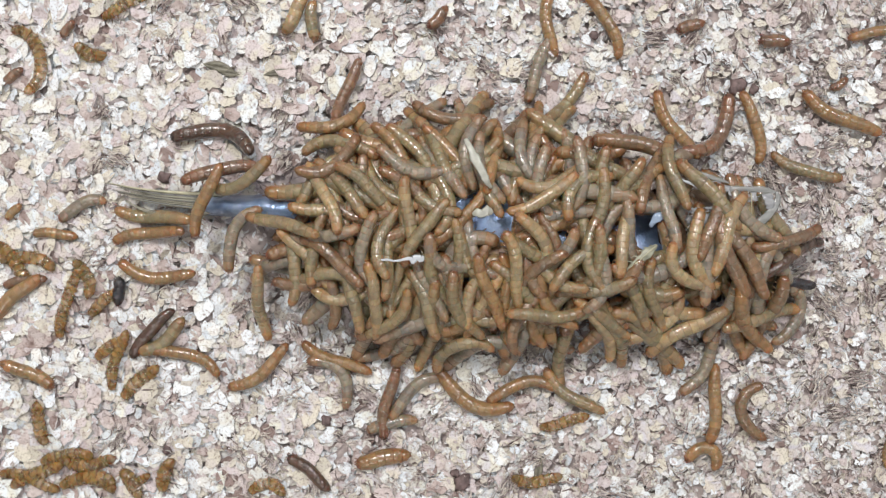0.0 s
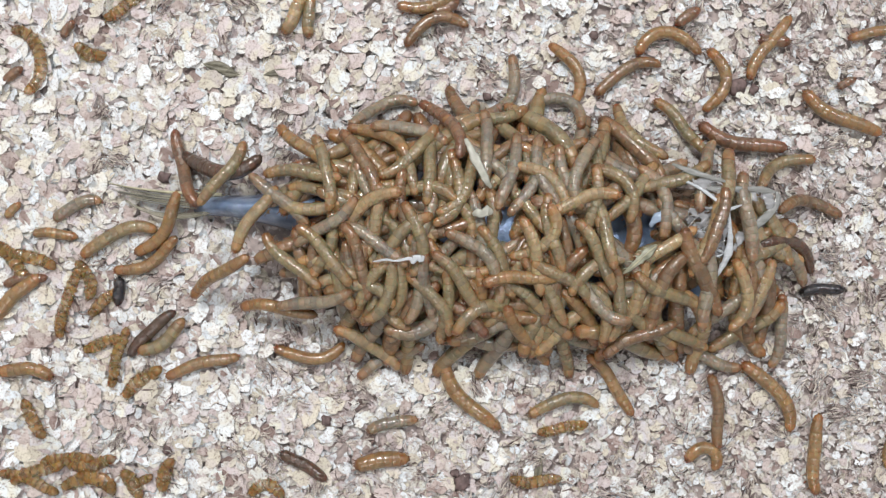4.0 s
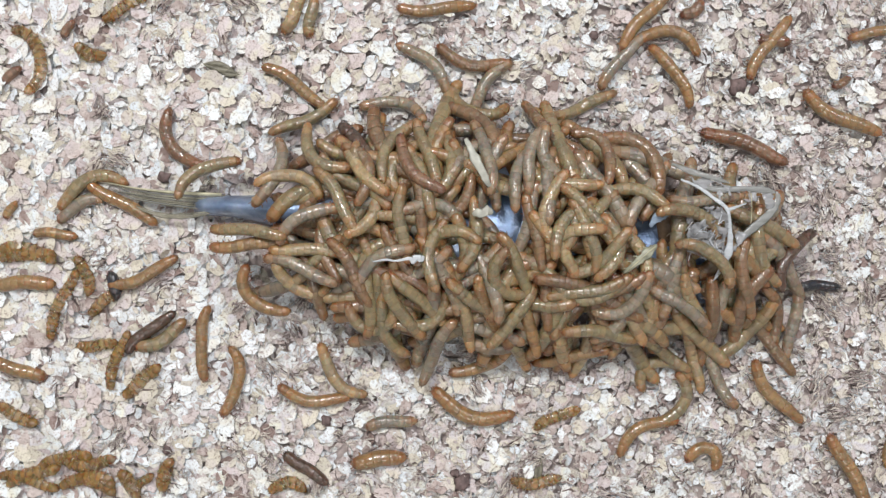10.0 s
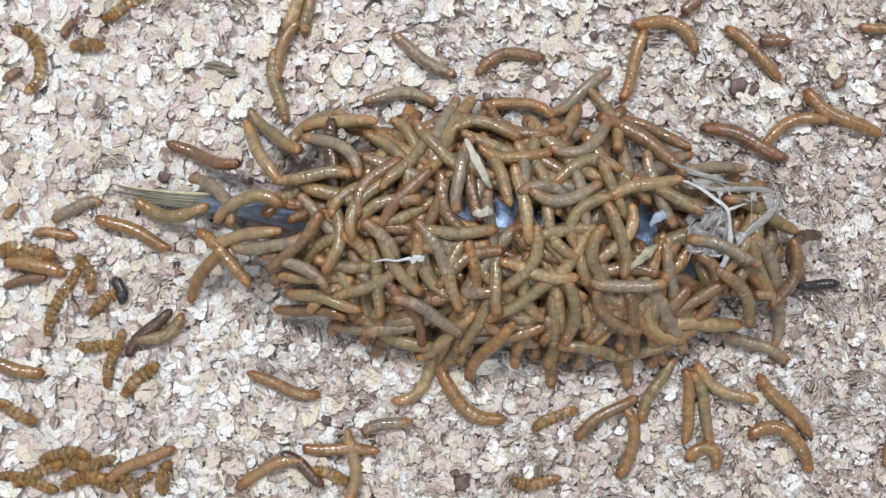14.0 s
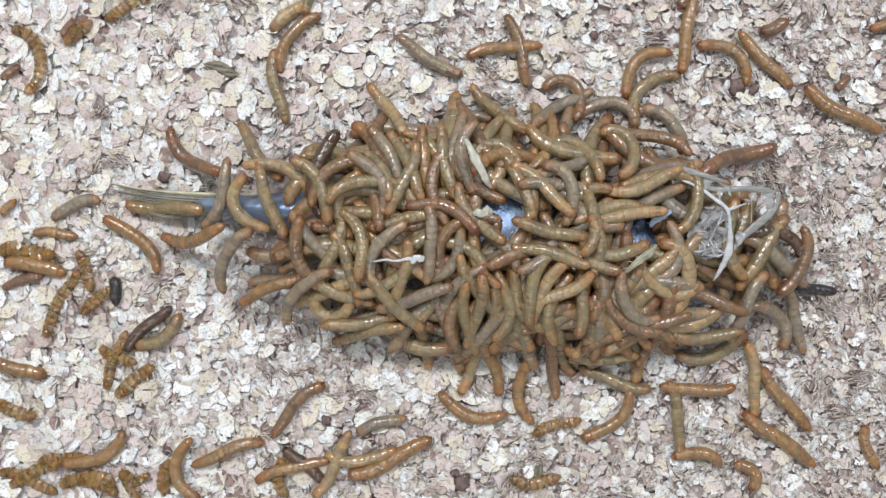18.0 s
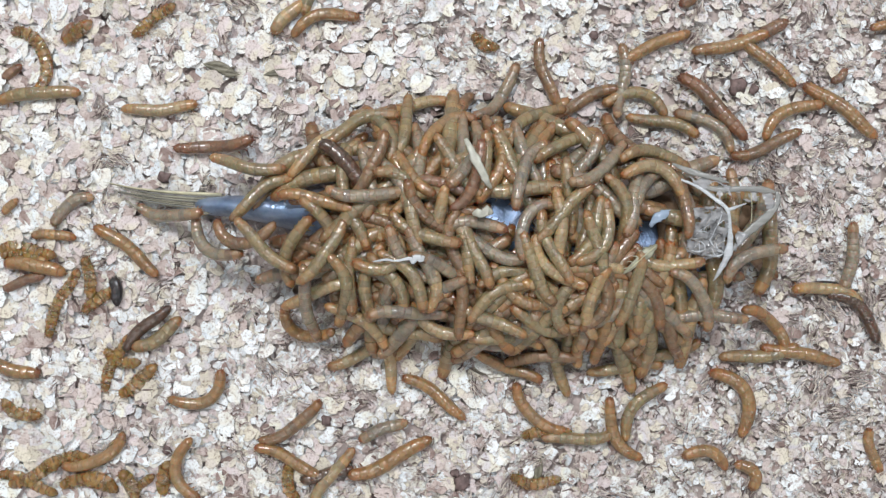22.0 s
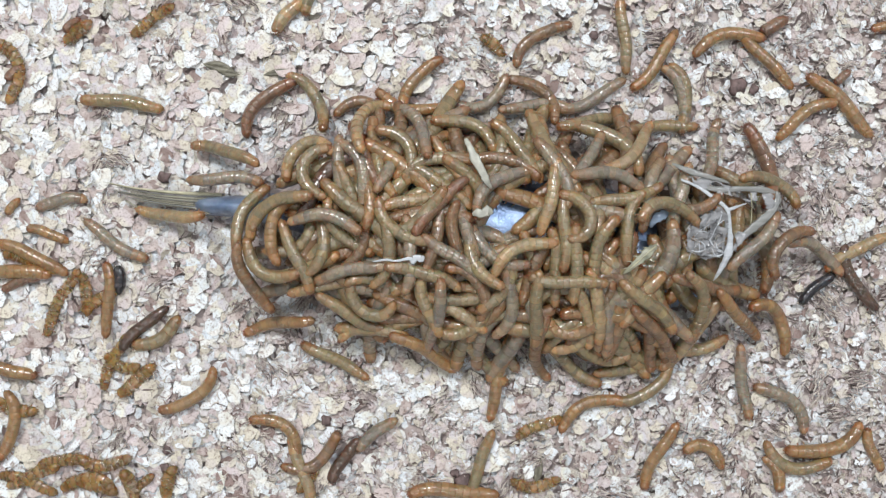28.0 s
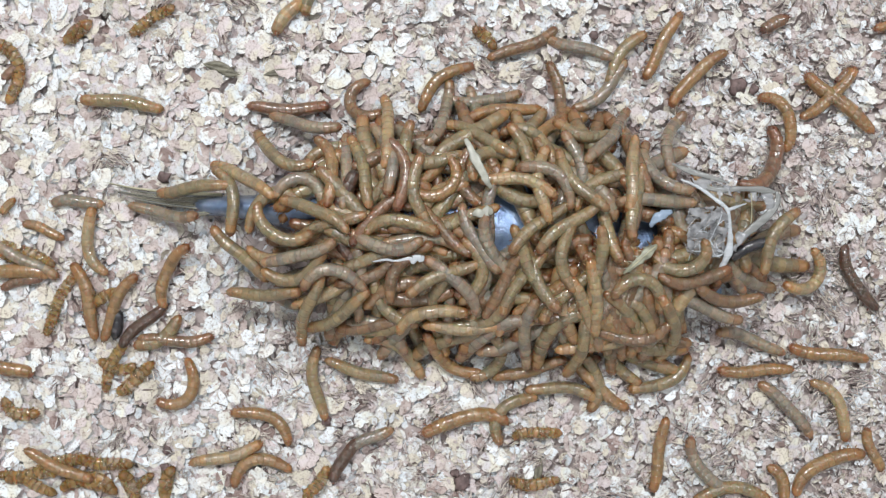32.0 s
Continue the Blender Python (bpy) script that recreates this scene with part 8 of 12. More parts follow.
    crawl(roamer("olive", 0.82),
          [(0, 27.7, -17.5, 2, 22), (1, 25.7, -11.6, -23, 70), (2, 23.5, -9.8, -53, -8), (3, 32.6, -9.0, -50, 38), (6, 37.6, -8.9, -80, -3), (7, 36.6, -11.1, -55, 83), (8, 37.6, -12.0, -85, 80), (9, 44.0, -8.0, -110, -4), (10, 41.6, -2.2, -143, -40), (11, 39.8, 4.6, -116, 2), (12, 41.3, 4.5, -95, 76), (13, 36.8, 2.9, -173, 26), (14, 32.2, 4.3, -175, 62), (17, 29.3, 0.9, -185, 2)],
          [(18, 27.8, -1.4, -193, 5), (19, 24.8, 0.9, -180, 47), (20, 26.3, 1.6, -251, -1), (21, 25.3, 1.9, -243, -31), (22, 28.8, 0.7, -249, -31), (23, 30.7, 2.7, -288, -91), (24, 29.3, -5.5, -246, -15), (25, 38.4, -2.6, -252, -59), (28, 35.0, -3.7, -272, -10), (29, 29.9, -7.4, -288, -20), (30, 32.9, -5.3, -295, 7), (31, 36.8, -3.8, -271, -30), (32, 32.6, -1.5, -270, -61)])
    crawl(roamer("olive", 0.82),
          [(0, 43.4, 17.1, 101, -54), (1, 41.1, 19.8, 151, -18), (2, 43.2, 15.4, 163, -53), (3, 43.9, 15.8, 142, 74), (6, 50.5, 13.8, 88, 105), (7, 45.1, 15.1, 77, 14), (8, 51.5, 18.3, 50, 59), (9, 49.0, 13.9, 67, -81), (10, 40.8, 7.3, 68, -62), (11, 45.5, 14.2, 101, -45), (12, 52.9, 15.3, 117, 81), (13, 56.2, 11.9, 123, 38), (14, 59.6, 14.8, 155, 36), (17, 59.2, 14.1, 149, 85)],
          [(18, 57.2, 18.8, 186, 65), (19, 58.5, 19.0, 176, 56), (20, 54.2, 9.6, 211, 82), (21, 54.2, 12.9, 216, 61), (22, 47.9, 10.4, 282, -67), (23, 45.2, 12.7, 281, 72), (24, 39.5, 5.0, 283, -74), (25, 41.8, 4.6, 270, -64), (28, 50.0, 5.9, 255, 69), (29, 48.4, 1.3, 309, -36), (30, 48.4, 5.2, 225, -44), (31, 48.0, 6.0, 260, 38), (32, 52.7, 12.1, 260, 39)])
    crawl(roamer("brown", 0.82),
          [(0, 10.2, -7.9, 91, -54), (1, 13.2, -9.9, 89, 20), (2, 10.4, -9.3, 95, 85), (3, 6.7, -3.1, 71, -44), (6, 6.6, -4.5, 98, -62), (7, -0.8, 3.3, 111, -60), (8, -0.6, 12.4, 128, 129), (9, 2.6, 10.9, 146, -21), (10, 2.6, 11.2, 226, -64), (11, -0.1, 13.3, 288, -67), (12, 2.4, 15.1, 303, 0), (13, 8.8, 17.3, 288, 83), (14, 7.6, 16.8, 284, 44), (17, 2.4, 16.7, 306, 0)],
          [(18, 8.3, 18.3, 313, 80), (19, 17.4, 24.4, 353, -93), (20, 15.6, 24.3, 346, -105), (21, 19.7, 31.0, 375, -91), (22, 15.2, 26.5, 294, 39), (23, 19.0, 32.0, 318, -24), (24, 16.6, 25.1, 392, -61), (25, 17.3, 25.5, 347, -78), (28, 17.1, 22.8, 346, -105), (29, 17.3, 19.8, 353, -92), (30, 8.8, 12.6, 382, -68), (31, 8.0, 14.4, 303, 85), (32, 6.9, 18.5, 283, 101)])
    crawl(roamer("olive", 0.82),
          [(0, -15.4, 2.2, 81, -71), (1, -11.1, 2.3, 78, -73), (2, -12.6, 1.4, 71, -45), (3, -12.8, 6.3, 45, -120), (6, -9.6, -1.8, 53, 29), (7, -9.5, 1.9, 51, -39), (8, -6.4, 9.4, 78, 37), (9, -8.2, 6.1, 90, 106), (10, -10.8, 6.9, 93, -30), (11, -11.4, 5.7, 73, -84), (12, -8.9, 2.7, 58, -46), (13, -11.6, 5.6, 27, -152), (14, -15.1, 11.1, 24, -71), (17, -10.4, 16.5, 100, 53)],
          [(18, -10.1, 18.9, 69, 35), (19, -9.3, 12.9, 98, -79), (20, -8.3, 11.6, 60, 127), (21, -3.7, 17.4, 74, -49), (22, -9.3, 11.7, 112, 25), (23, -13.8, 5.3, 88, -55), (24, -15.3, 0.1, 107, 65), (25, -13.8, -3.2, 126, 65), (28, -15.3, -0.8, 81, 76), (29, -21.4, -3.5, 71, 36), (30, -22.2, 0.1, 97, 38), (31, -28.0, -2.3, 26, 37), (32, -39.0, -6.0, 18, 96)])
    crawl(roamer("olive", 0.82),
          [(0, 20.3, -10.5, 134, 9), (1, 18.9, -13.6, 185, 60), (2, 17.6, -13.3, 149, 70), (3, 21.2, -8.3, 167, 74), (6, 19.1, -10.8, 113, 8), (7, 19.1, -11.2, 124, -79), (8, 27.3, -18.3, 136, 30), (9, 26.8, -12.2, 160, 60), (10, 27.2, -7.2, 134, 71), (11, 28.0, -6.9, 162, -30), (12, 25.7, -6.7, 105, 66), (13, 27.3, -10.1, 74, -1), (14, 22.7, -9.8, 100, -72), (17, 20.7, -11.9, 91, 79)],
          [(18, 21.5, -14.4, 117, -70), (19, 25.7, -13.9, 92, 29), (20, 21.0, -13.7, 107, 65), (21, 22.6, -15.6, 116, -61), (22, 27.1, -20.1, 164, -67), (23, 36.3, -30.9, 116, -52), (24, 41.5, -30.5, 128, -91), (25, 36.2, -26.6, 129, -107), (28, 41.9, -28.3, 159, -75), (29, 41.5, -31.4, 233, -200), (30, 42.0, -20.0, 180, -24), (31, 46.7, -21.2, 180, 0), (32, 50.2, -16.6, 158, 116)])
    crawl(roamer("brown", 0.82),
          [(0, -30.4, -11.3, 98, 64), (1, -33.8, -18.0, 118, -43), (2, -35.4, -15.6, 106, -79), (3, -37.8, -5.3, 120, -11), (6, -36.5, -7.8, 79, 5), (7, -35.9, -10.1, 42, 36), (8, -36.1, -17.6, 116, -106), (9, -42.5, -16.7, 65, 20), (10, -35.5, -8.9, 111, 35), (11, -40.1, -7.4, 77, 0), (12, -41.6, -12.1, 79, -20), (13, -44.1, -18.7, -2, -15), (14, -35.9, -17.1, -5, -24), (17, -46.0, -36.8, -25, 66)],
          [(18, -41.4, -44.5, 45, -34), (19, -42.9, -46.7, 23, -67), (20, -42.9, -46.7, 23, -67), (21, -42.3, -49.4, 30, 75), (22, -42.3, -49.6, 34, 63), (23, -36.1, -58.8, 32, 88), (24, -36.1, -58.8, 32, 88), (25, -36.1, -58.8, 32, 88), (28, -36.1, -58.8, 32, 88), (29, -28.6, -43.7, 68, 74), (30, -21.1, -29.9, 87, -54), (31, -24.8, -18.0, 128, -22), (32, -19.1, -21.0, 186, -19)])
    crawl(roamer("grey", 0.82),
          [(0, 29.0, -3.2, 52, 35), (1, 34.6, 5.0, 60, 63), (2, 40.5, 4.2, 96, -89), (3, 42.9, 0.2, 101, -6), (6, 49.2, -2.5, 172, -121), (7, 57.7, -10.7, 191, -35), (8, 56.7, -1.1, 142, -17), (9, 62.5, -8.0, 120, -27), (10, 63.3, -15.0, 146, -7), (11, 66.8, -12.8, 142, -56), (12, 69.9, -0.8, 149, 68), (13, 74.6, 0.2, 157, 103), (14, 75.2, -0.0, 161, 13), (17, 80.1, -3.2, 80, -103)],
          [(18, 83.0, -15.4, 66, -26), (19, 74.0, -14.1, -23, -37), (20, 69.9, -9.0, -87, -54), (21, 69.9, -13.3, -105, -73), (22, 71.5, -18.3, -181, 0), (23, 77.3, -27.4, -159, 180), (24, 83.1, -49.4, -74, -114), (25, 80.4, -37.7, -69, 22), (28, 84.7, -37.8, -83, -2), (29, 92.7, -47.3, -149, 0), (30, 88.2, -36.3, -198, -48), (31, 88.1, -35.2, -189, -63), (32, 96.9, -44.7, -225, 49)])
    crawl(roamer("olive", 0.82),
          [(0, -40.3, -4.5, 93, 56), (1, -48.6, -12.0, 146, 45), (2, -59.6, -11.3, 166, -14), (3, -41.4, -3.5, 146, -9), (6, -38.9, -2.5, 116, -19), (7, -37.6, -4.3, 107, -81), (8, -38.7, -4.4, 88, -83), (9, -42.0, -2.1, 52, -77), (10, -34.0, -3.2, 41, -21), (11, -31.2, -8.2, 48, 71), (12, -26.1, -5.6, 75, -40), (13, -28.2, -6.0, 81, -73), (14, -31.7, -0.2, 41, -66), (17, -28.3, -1.4, 98, 38)],
          [(18, -29.4, 0.2, 71, 17), (19, -29.8, -1.1, 67, 41), (20, -30.1, 1.2, 120, 63), (21, -33.5, 3.5, 144, 88), (22, -40.3, -0.2, 72, -72), (23, -45.0, 4.5, 117, 32), (24, -52.6, 11.8, 68, -92), (25, -58.4, 4.1, 25, -42), (28, -53.2, 9.0, 65, -50), (29, -51.9, 13.8, 18, -111), (30, -54.3, 13.5, 36, -163), (31, -49.4, 18.0, 6, -27), (32, -46.7, 12.0, 28, -137)])
    crawl(roamer("olive", 0.82),
          [(0, 36.0, -3.7, 32, -48), (1, 32.6, -0.7, 8, -164), (2, 29.8, 3.2, 86, 14), (3, 29.8, 5.4, 87, 19), (6, 32.0, 1.9, 63, 12), (7, 30.8, 0.1, 90, -1), (8, 39.6, 4.1, 99, 87), (9, 39.4, 1.6, 93, 29), (10, 33.3, 6.7, 53, -61), (11, 34.4, 9.0, 81, -38), (12, 34.9, 6.7, 75, -62), (13, 29.1, 6.5, 108, -67), (14, 29.6, 5.2, 115, -69), (17, 32.5, 6.2, 100, -51)],
          [(18, 38.8, 8.2, 89, 75), (19, 39.0, 15.6, 89, 72), (20, 38.2, 17.6, 19, 61), (21, 44.6, 13.4, 23, -16), (22, 41.6, 3.7, 66, 89), (23, 43.1, 3.8, 63, 90), (24, 40.5, 1.8, 77, 52), (25, 37.6, 2.0, 66, 50), (28, 41.4, -0.5, 71, -38), (29, 40.0, 2.6, 76, 8), (30, 39.0, 0.2, 129, -55), (31, 36.3, -0.6, 147, 53), (32, 40.8, -4.3, 83, 36)])
    crawl(roamer("grey", 0.82),
          [(0, -3.8, -9.5, 113, -22), (1, -3.4, -5.9, 106, 71), (2, -3.5, 1.5, 117, -2), (3, -3.9, 3.0, 98, 67), (6, -8.3, 7.2, 95, -83), (7, -1.7, 9.6, 144, -37), (8, -6.8, 13.5, 131, 16), (9, -5.5, 9.0, 167, 109), (10, -2.4, 10.0, 166, 93), (11, -6.6, 12.1, 191, 0), (12, -4.3, 12.2, 153, 106), (13, -4.2, 13.3, 161, 125), (14, -12.2, 21.2, 157, -7), (17, -16.6, 25.7, 105, 52)],
          [(18, -14.3, 24.3, 119, 9), (19, -18.8, 23.9, 92, 8), (20, -23.5, 19.0, 74, 91), (21, -16.6, 23.7, 130, 67), (22, -15.0, 20.6, 130, 68), (23, -16.8, 19.0, 132, -40), (24, -21.6, 28.9, 46, -200), (25, -21.4, 22.0, 9, -166), (28, -22.8, 20.9, -69, -73), (29, -21.7, 21.1, -98, 103), (30, -34.4, 27.6, -35, -9), (31, -35.0, 25.4, -49, -66), (32, -38.1, 34.8, -11, 19)])
    crawl(roamer("grey", 0.82),
          [(0, -24.9, 19.2, 101, 83), (1, -20.9, 29.4, 124, 164), (2, -19.6, 39.5, 186, 11), (3, -19.1, 38.0, 197, 112), (6, -14.8, 50.2, 239, 63), (7, -10.2, 60.3, 256, -7), (8, -5.6, 53.6, 325, -23), (9, -5.7, 54.3, 323, -32), (10, -4.3, 51.8, 315, -46), (11, -4.0, 52.1, 324, -20), (12, -7.1, 54.4, 328, -21), (13, -5.5, 53.8, 326, -10), (14, -11.7, 42.9, 358, -43), (17, -9.6, 37.2, 402, -34)],
          [(18, -8.2, 25.5, 406, -63), (19, -10.2, 27.2, 481, 38), (20, -9.3, 24.9, 494, 96), (21, -8.3, 28.8, 468, 57), (22, -6.8, 24.3, 453, 10), (23, -8.3, 23.1, 502, 54), (24, -8.2, 26.7, 476, 109), (25, -5.4, 22.8, 429, 76), (28, -12.9, 24.7, 420, -21), (29, -17.4, 33.8, 389, -24), (30, -23.3, 29.3, 452, -114), (31, -25.5, 26.0, 452, -61), (32, -26.2, 21.3, 449, -9)])
    crawl(roamer("olive", 0.82),
          [(0, -5.1, -14.1, 113, 19), (1, -10.9, -15.7, 101, -34), (2, -6.3, -9.5, 108, 49), (3, -3.3, -12.4, 113, 88), (6, -8.4, -14.9, 172, 0), (7, -11.2, -16.8, 161, 48), (8, -14.7, -18.1, 83, 24), (9, -17.9, -15.2, 69, -67), (10, -14.9, -20.9, 109, -70), (11, -18.1, -29.9, 117, 2), (12, -23.9, -18.1, 82, 23), (13, -22.4, -16.2, 52, 36), (14, -19.8, -9.5, 26, 19), (17, -25.1, -16.2, 6, 28)],
          [(18, -22.0, -19.8, 7, -3), (19, -24.6, -11.9, -77, 12), (20, -31.9, -10.6, -101, 35), (21, -24.2, -13.5, -92, -52), (22, -27.1, -11.2, -86, -71), (23, -37.0, -5.9, -92, -2), (24, -45.1, -2.9, -84, -31), (25, -41.9, -5.8, -85, 75), (28, -39.1, -2.4, -68, -16), (29, -41.6, -5.6, 5, 22), (30, -49.9, -11.1, 6, 63), (31, -40.2, -9.1, -11, -9), (32, -48.2, -12.1, 1, 0)])
    crawl(roamer("olive", 0.82),
          [(0, 2.5, 17.9, 64, -7), (1, 7.1, 18.3, 36, 26), (2, 13.0, 15.0, 97, 89), (3, 15.9, 10.6, 95, 44), (6, 18.0, 0.0, 81, -42), (7, 11.4, -0.1, 98, 95), (8, 13.9, -3.8, 106, -31), (9, 8.1, -1.6, 89, -12), (10, 4.5, -0.3, 85, 84), (11, 8.2, -0.0, 131, 16), (12, 4.6, 0.9, 108, 166), (13, 4.9, -2.0, 139, 51), (14, 2.3, -1.6, 166, 18), (17, 4.1, -6.2, 129, -19)],
          [(18, 4.8, -0.7, 146, 83), (19, 5.7, -1.3, 145, -75), (20, 1.7, -2.8, 90, -51), (21, 1.4, -2.1, 54, 78), (22, 5.4, 1.6, 104, 0), (23, 7.1, -3.9, 97, -1), (24, 6.0, -6.6, 66, 24), (25, 4.3, -7.7, 15, -66), (28, 3.9, -13.5, -5, -13), (29, 9.4, -7.0, 34, 47), (30, 4.1, -12.9, 70, 89), (31, 0.7, -8.2, 20, 43), (32, -0.8, -12.6, 74, -75)])
    crawl(roamer("grey", 0.82),
          [(0, -8.7, 22.2, 161, -61), (1, -4.8, 26.8, 141, 8), (2, -2.8, 32.1, 197, -160), (3, -7.3, 30.7, 161, 110), (6, -7.0, 35.4, 153, 24), (7, -4.0, 39.0, 162, 37), (8, -2.2, 35.8, 178, -8), (9, 2.4, 41.4, 236, -8), (10, -13.6, 40.0, 166, 83), (11, -15.0, 37.9, 167, 48), (12, -27.5, 41.5, 180, 86), (13, -25.0, 28.8, 105, 99), (14, -28.8, 26.6, 146, 81), (17, -23.2, 23.0, 141, 24)],
          [(18, -18.5, 18.6, 120, 86), (19, -18.0, 13.6, 90, 164), (20, -15.4, 13.5, 35, 66), (21, -15.6, 13.7, 14, 0), (22, -20.1, 14.6, 0, 60), (23, -18.2, 14.5, 26, 71), (24, -26.1, 10.8, 2, 7), (25, -24.7, 13.1, 16, 9), (28, -30.8, 7.6, -9, -54), (29, -29.1, 2.2, -9, 37), (30, -36.9, -1.1, 15, 14), (31, -38.1, 3.7, -23, 39), (32, -38.0, -1.4, 17, 41)])
    crawl(roamer("olive", 0.82),
          [(0, -0.1, 13.3, 96, 86), (1, 2.4, 17.2, 61, -11), (2, 2.6, 21.1, 58, -78), (3, 4.1, 20.2, 62, 5), (6, 5.3, 16.7, 90, 100), (7, 2.1, 18.8, 94, -10), (8, 5.9, 20.2, 83, 57), (9, 6.0, 25.2, 93, 31), (10, 1.0, 23.1, 81, 82), (11, 3.8, 19.3, 115, 39), (12, 2.6, 23.8, 121, -28), (13, 12.6, 25.0, 119, -18), (14, 14.3, 21.7, 110, -7), (17, 12.1, 24.6, 96, 81)],
          [(18, 16.6, 16.3, 116, 54), (19, 14.1, 19.0, 92, -30), (20, 9.1, 16.6, 98, 4), (21, 10.2, 19.0, 83, 31), (22, 10.3, 21.3, 75, 68), (23, 16.9, 20.5, 51, -73), (24, 14.1, 21.5, 73, 40), (25, 12.6, 19.6, 131, 21), (28, 6.9, 17.5, 121, 82), (29, 5.2, 18.1, 113, 16), (30, 6.6, 19.2, 144, 37), (31, 6.1, 26.1, 138, -18), (32, 22.4, 24.4, 114, 42)])
    crawl(roamer("olive", 0.82),
          [(0, -11.6, 3.4, 40, -19), (1, -6.8, 0.1, 6, -15), (2, -7.2, 6.9, -35, -83), (3, -11.1, 4.0, -74, -66), (6, -11.6, 3.9, -59, 50), (7, -7.8, 4.3, -28, -57), (8, -12.3, 10.1, 21, 48), (9, -11.2, 7.1, 36, 28), (10, -8.3, 7.0, -21, -45), (11, -9.8, 9.1, 8, -60), (12, -16.7, 13.5, 8, 11), (13, -18.1, 14.6, -28, -48), (14, -22.4, 15.4, 29, -96), (17, -25.1, 14.5, -34, -52)],
          [(18, -26.2, 12.0, -98, 95), (19, -28.3, 11.6, -66, -16), (20, -26.9, 13.2, -77, -81), (21, -25.0, 10.8, -49, 70), (22, -25.6, 8.2, -45, -90), (23, -27.0, 7.0, -74, -171), (24, -19.4, 7.5, -149, -99), (25, -22.4, 7.4, -86, -71), (28, -26.4, 4.7, -51, 79), (29, -23.6, 8.4, -34, -53), (30, -20.4, 6.0, -96, 75), (31, -23.8, 1.1, -122, 61), (32, -21.3, -3.7, -158, 54)])
    crawl(roamer("olive", 0.82),
          [(0, 40.7, -10.6, 11, 13), (1, 44.6, -9.5, 63, -71), (2, 51.4, -10.8, 53, -36), (3, 46.7, -13.2, 86, 55), (6, 46.2, -15.7, 86, 56), (7, 43.2, -19.3, 75, 66), (8, 44.4, -21.1, 28, 126), (9, 43.4, -15.4, 21, 45), (10, 38.1, -11.0, 14, 33), (11, 33.5, -17.2, -72, -154), (12, 35.4, -16.5, -87, 30), (13, 31.7, -16.6, -79, 25), (14, 34.0, -16.1, -88, -47), (17, 32.9, -17.3, -69, -58)],
          [(18, 36.8, -13.4, -94, -20), (19, 37.1, -8.4, -75, -76), (20, 30.7, -12.2, -100, -12), (21, 34.0, -14.4, -95, -49), (22, 32.9, -14.0, -108, 132), (23, 34.4, -15.5, -146, 39), (24, 29.7, -17.3, -112, 51), (25, 23.8, -22.7, -146, -4), (28, 24.9, -16.5, -92, -13), (29, 27.7, -15.6, -120, 87), (30, 29.2, -12.3, -87, 38), (31, 23.2, -8.6, -78, 82), (32, 25.3, -7.8, -62, 15)])
    crawl(roamer("amber", 0.82),
          [(0, 1.5, 25.5, 124, 67), (1, 7.5, 22.6, 129, -37), (2, 5.6, 25.3, 107, 36), (3, 7.7, 25.9, 152, -51), (6, 0.9, 36.6, 145, 0), (7, 6.2, 26.2, 132, -38), (8, -0.2, 27.5, 153, -77), (9, 4.6, 20.5, 165, -64), (10, 5.2, 22.1, 146, 75), (11, 4.9, 14.8, 125, 36), (12, 8.6, 16.8, 51, -151), (13, 17.3, 20.4, -13, -54), (14, 19.6, 25.2, -2, 69), (17, 19.6, 27.0, -18, 82)],
          [(18, 17.1, 24.1, 10, -72), (19, 15.3, 23.0, 26, 65), (20, 11.3, 19.5, -34, -41), (21, 15.2, 21.4, -67, -30), (22, 13.7, 21.2, -105, -79), (23, 10.1, 16.7, -90, -80), (24, -0.0, 15.9, -52, -75), (25, -2.7, 17.5, -45, -56), (28, 2.9, 20.9, -62, -26), (29, 8.3, 26.0, -83, 81), (30, 3.3, 25.6, -81, -29), (31, 0.5, 18.2, -97, -22), (32, -0.8, 17.3, -141, -200)])
    crawl(roamer("amber", 0.82),
          [(0, 28.1, 6.0, 25, 32), (1, 27.6, 8.9, -22, 91), (2, 34.2, 4.1, -34, 10), (3, 29.5, -2.7, -51, 35), (6, 26.8, -5.9, -80, -17), (7, 20.8, -4.6, -73, 46), (8, 20.1, -5.2, -119, 54), (9, 25.7, -3.3, -102, -8), (10, 19.9, -8.4, -152, 27), (11, 21.4, -12.6, -142, -63), (12, 21.2, -14.9, -89, 42), (13, 27.7, -14.4, -68, -16), (14, 33.4, -12.3, -75, -37), (17, 37.9, -10.5, -80, -35)],
          [(18, 42.4, -12.6, -99, -10), (19, 42.3, -11.7, -77, 49), (20, 40.6, -13.7, -90, 2), (21, 46.1, -11.3, -59, -113), (22, 40.0, -7.7, 6, -23), (23, 41.6, -7.5, 35, -66), (24, 35.3, -3.6, 69, -67), (25, 43.8, -6.1, 30, 90), (28, 40.6, -5.4, 49, -7), (29, 46.2, -6.8, -26, 36), (30, 53.3, -3.7, 20, 45), (31, 51.8, -7.8, 17, 74), (32, 52.9, -8.1, -44, -62)])
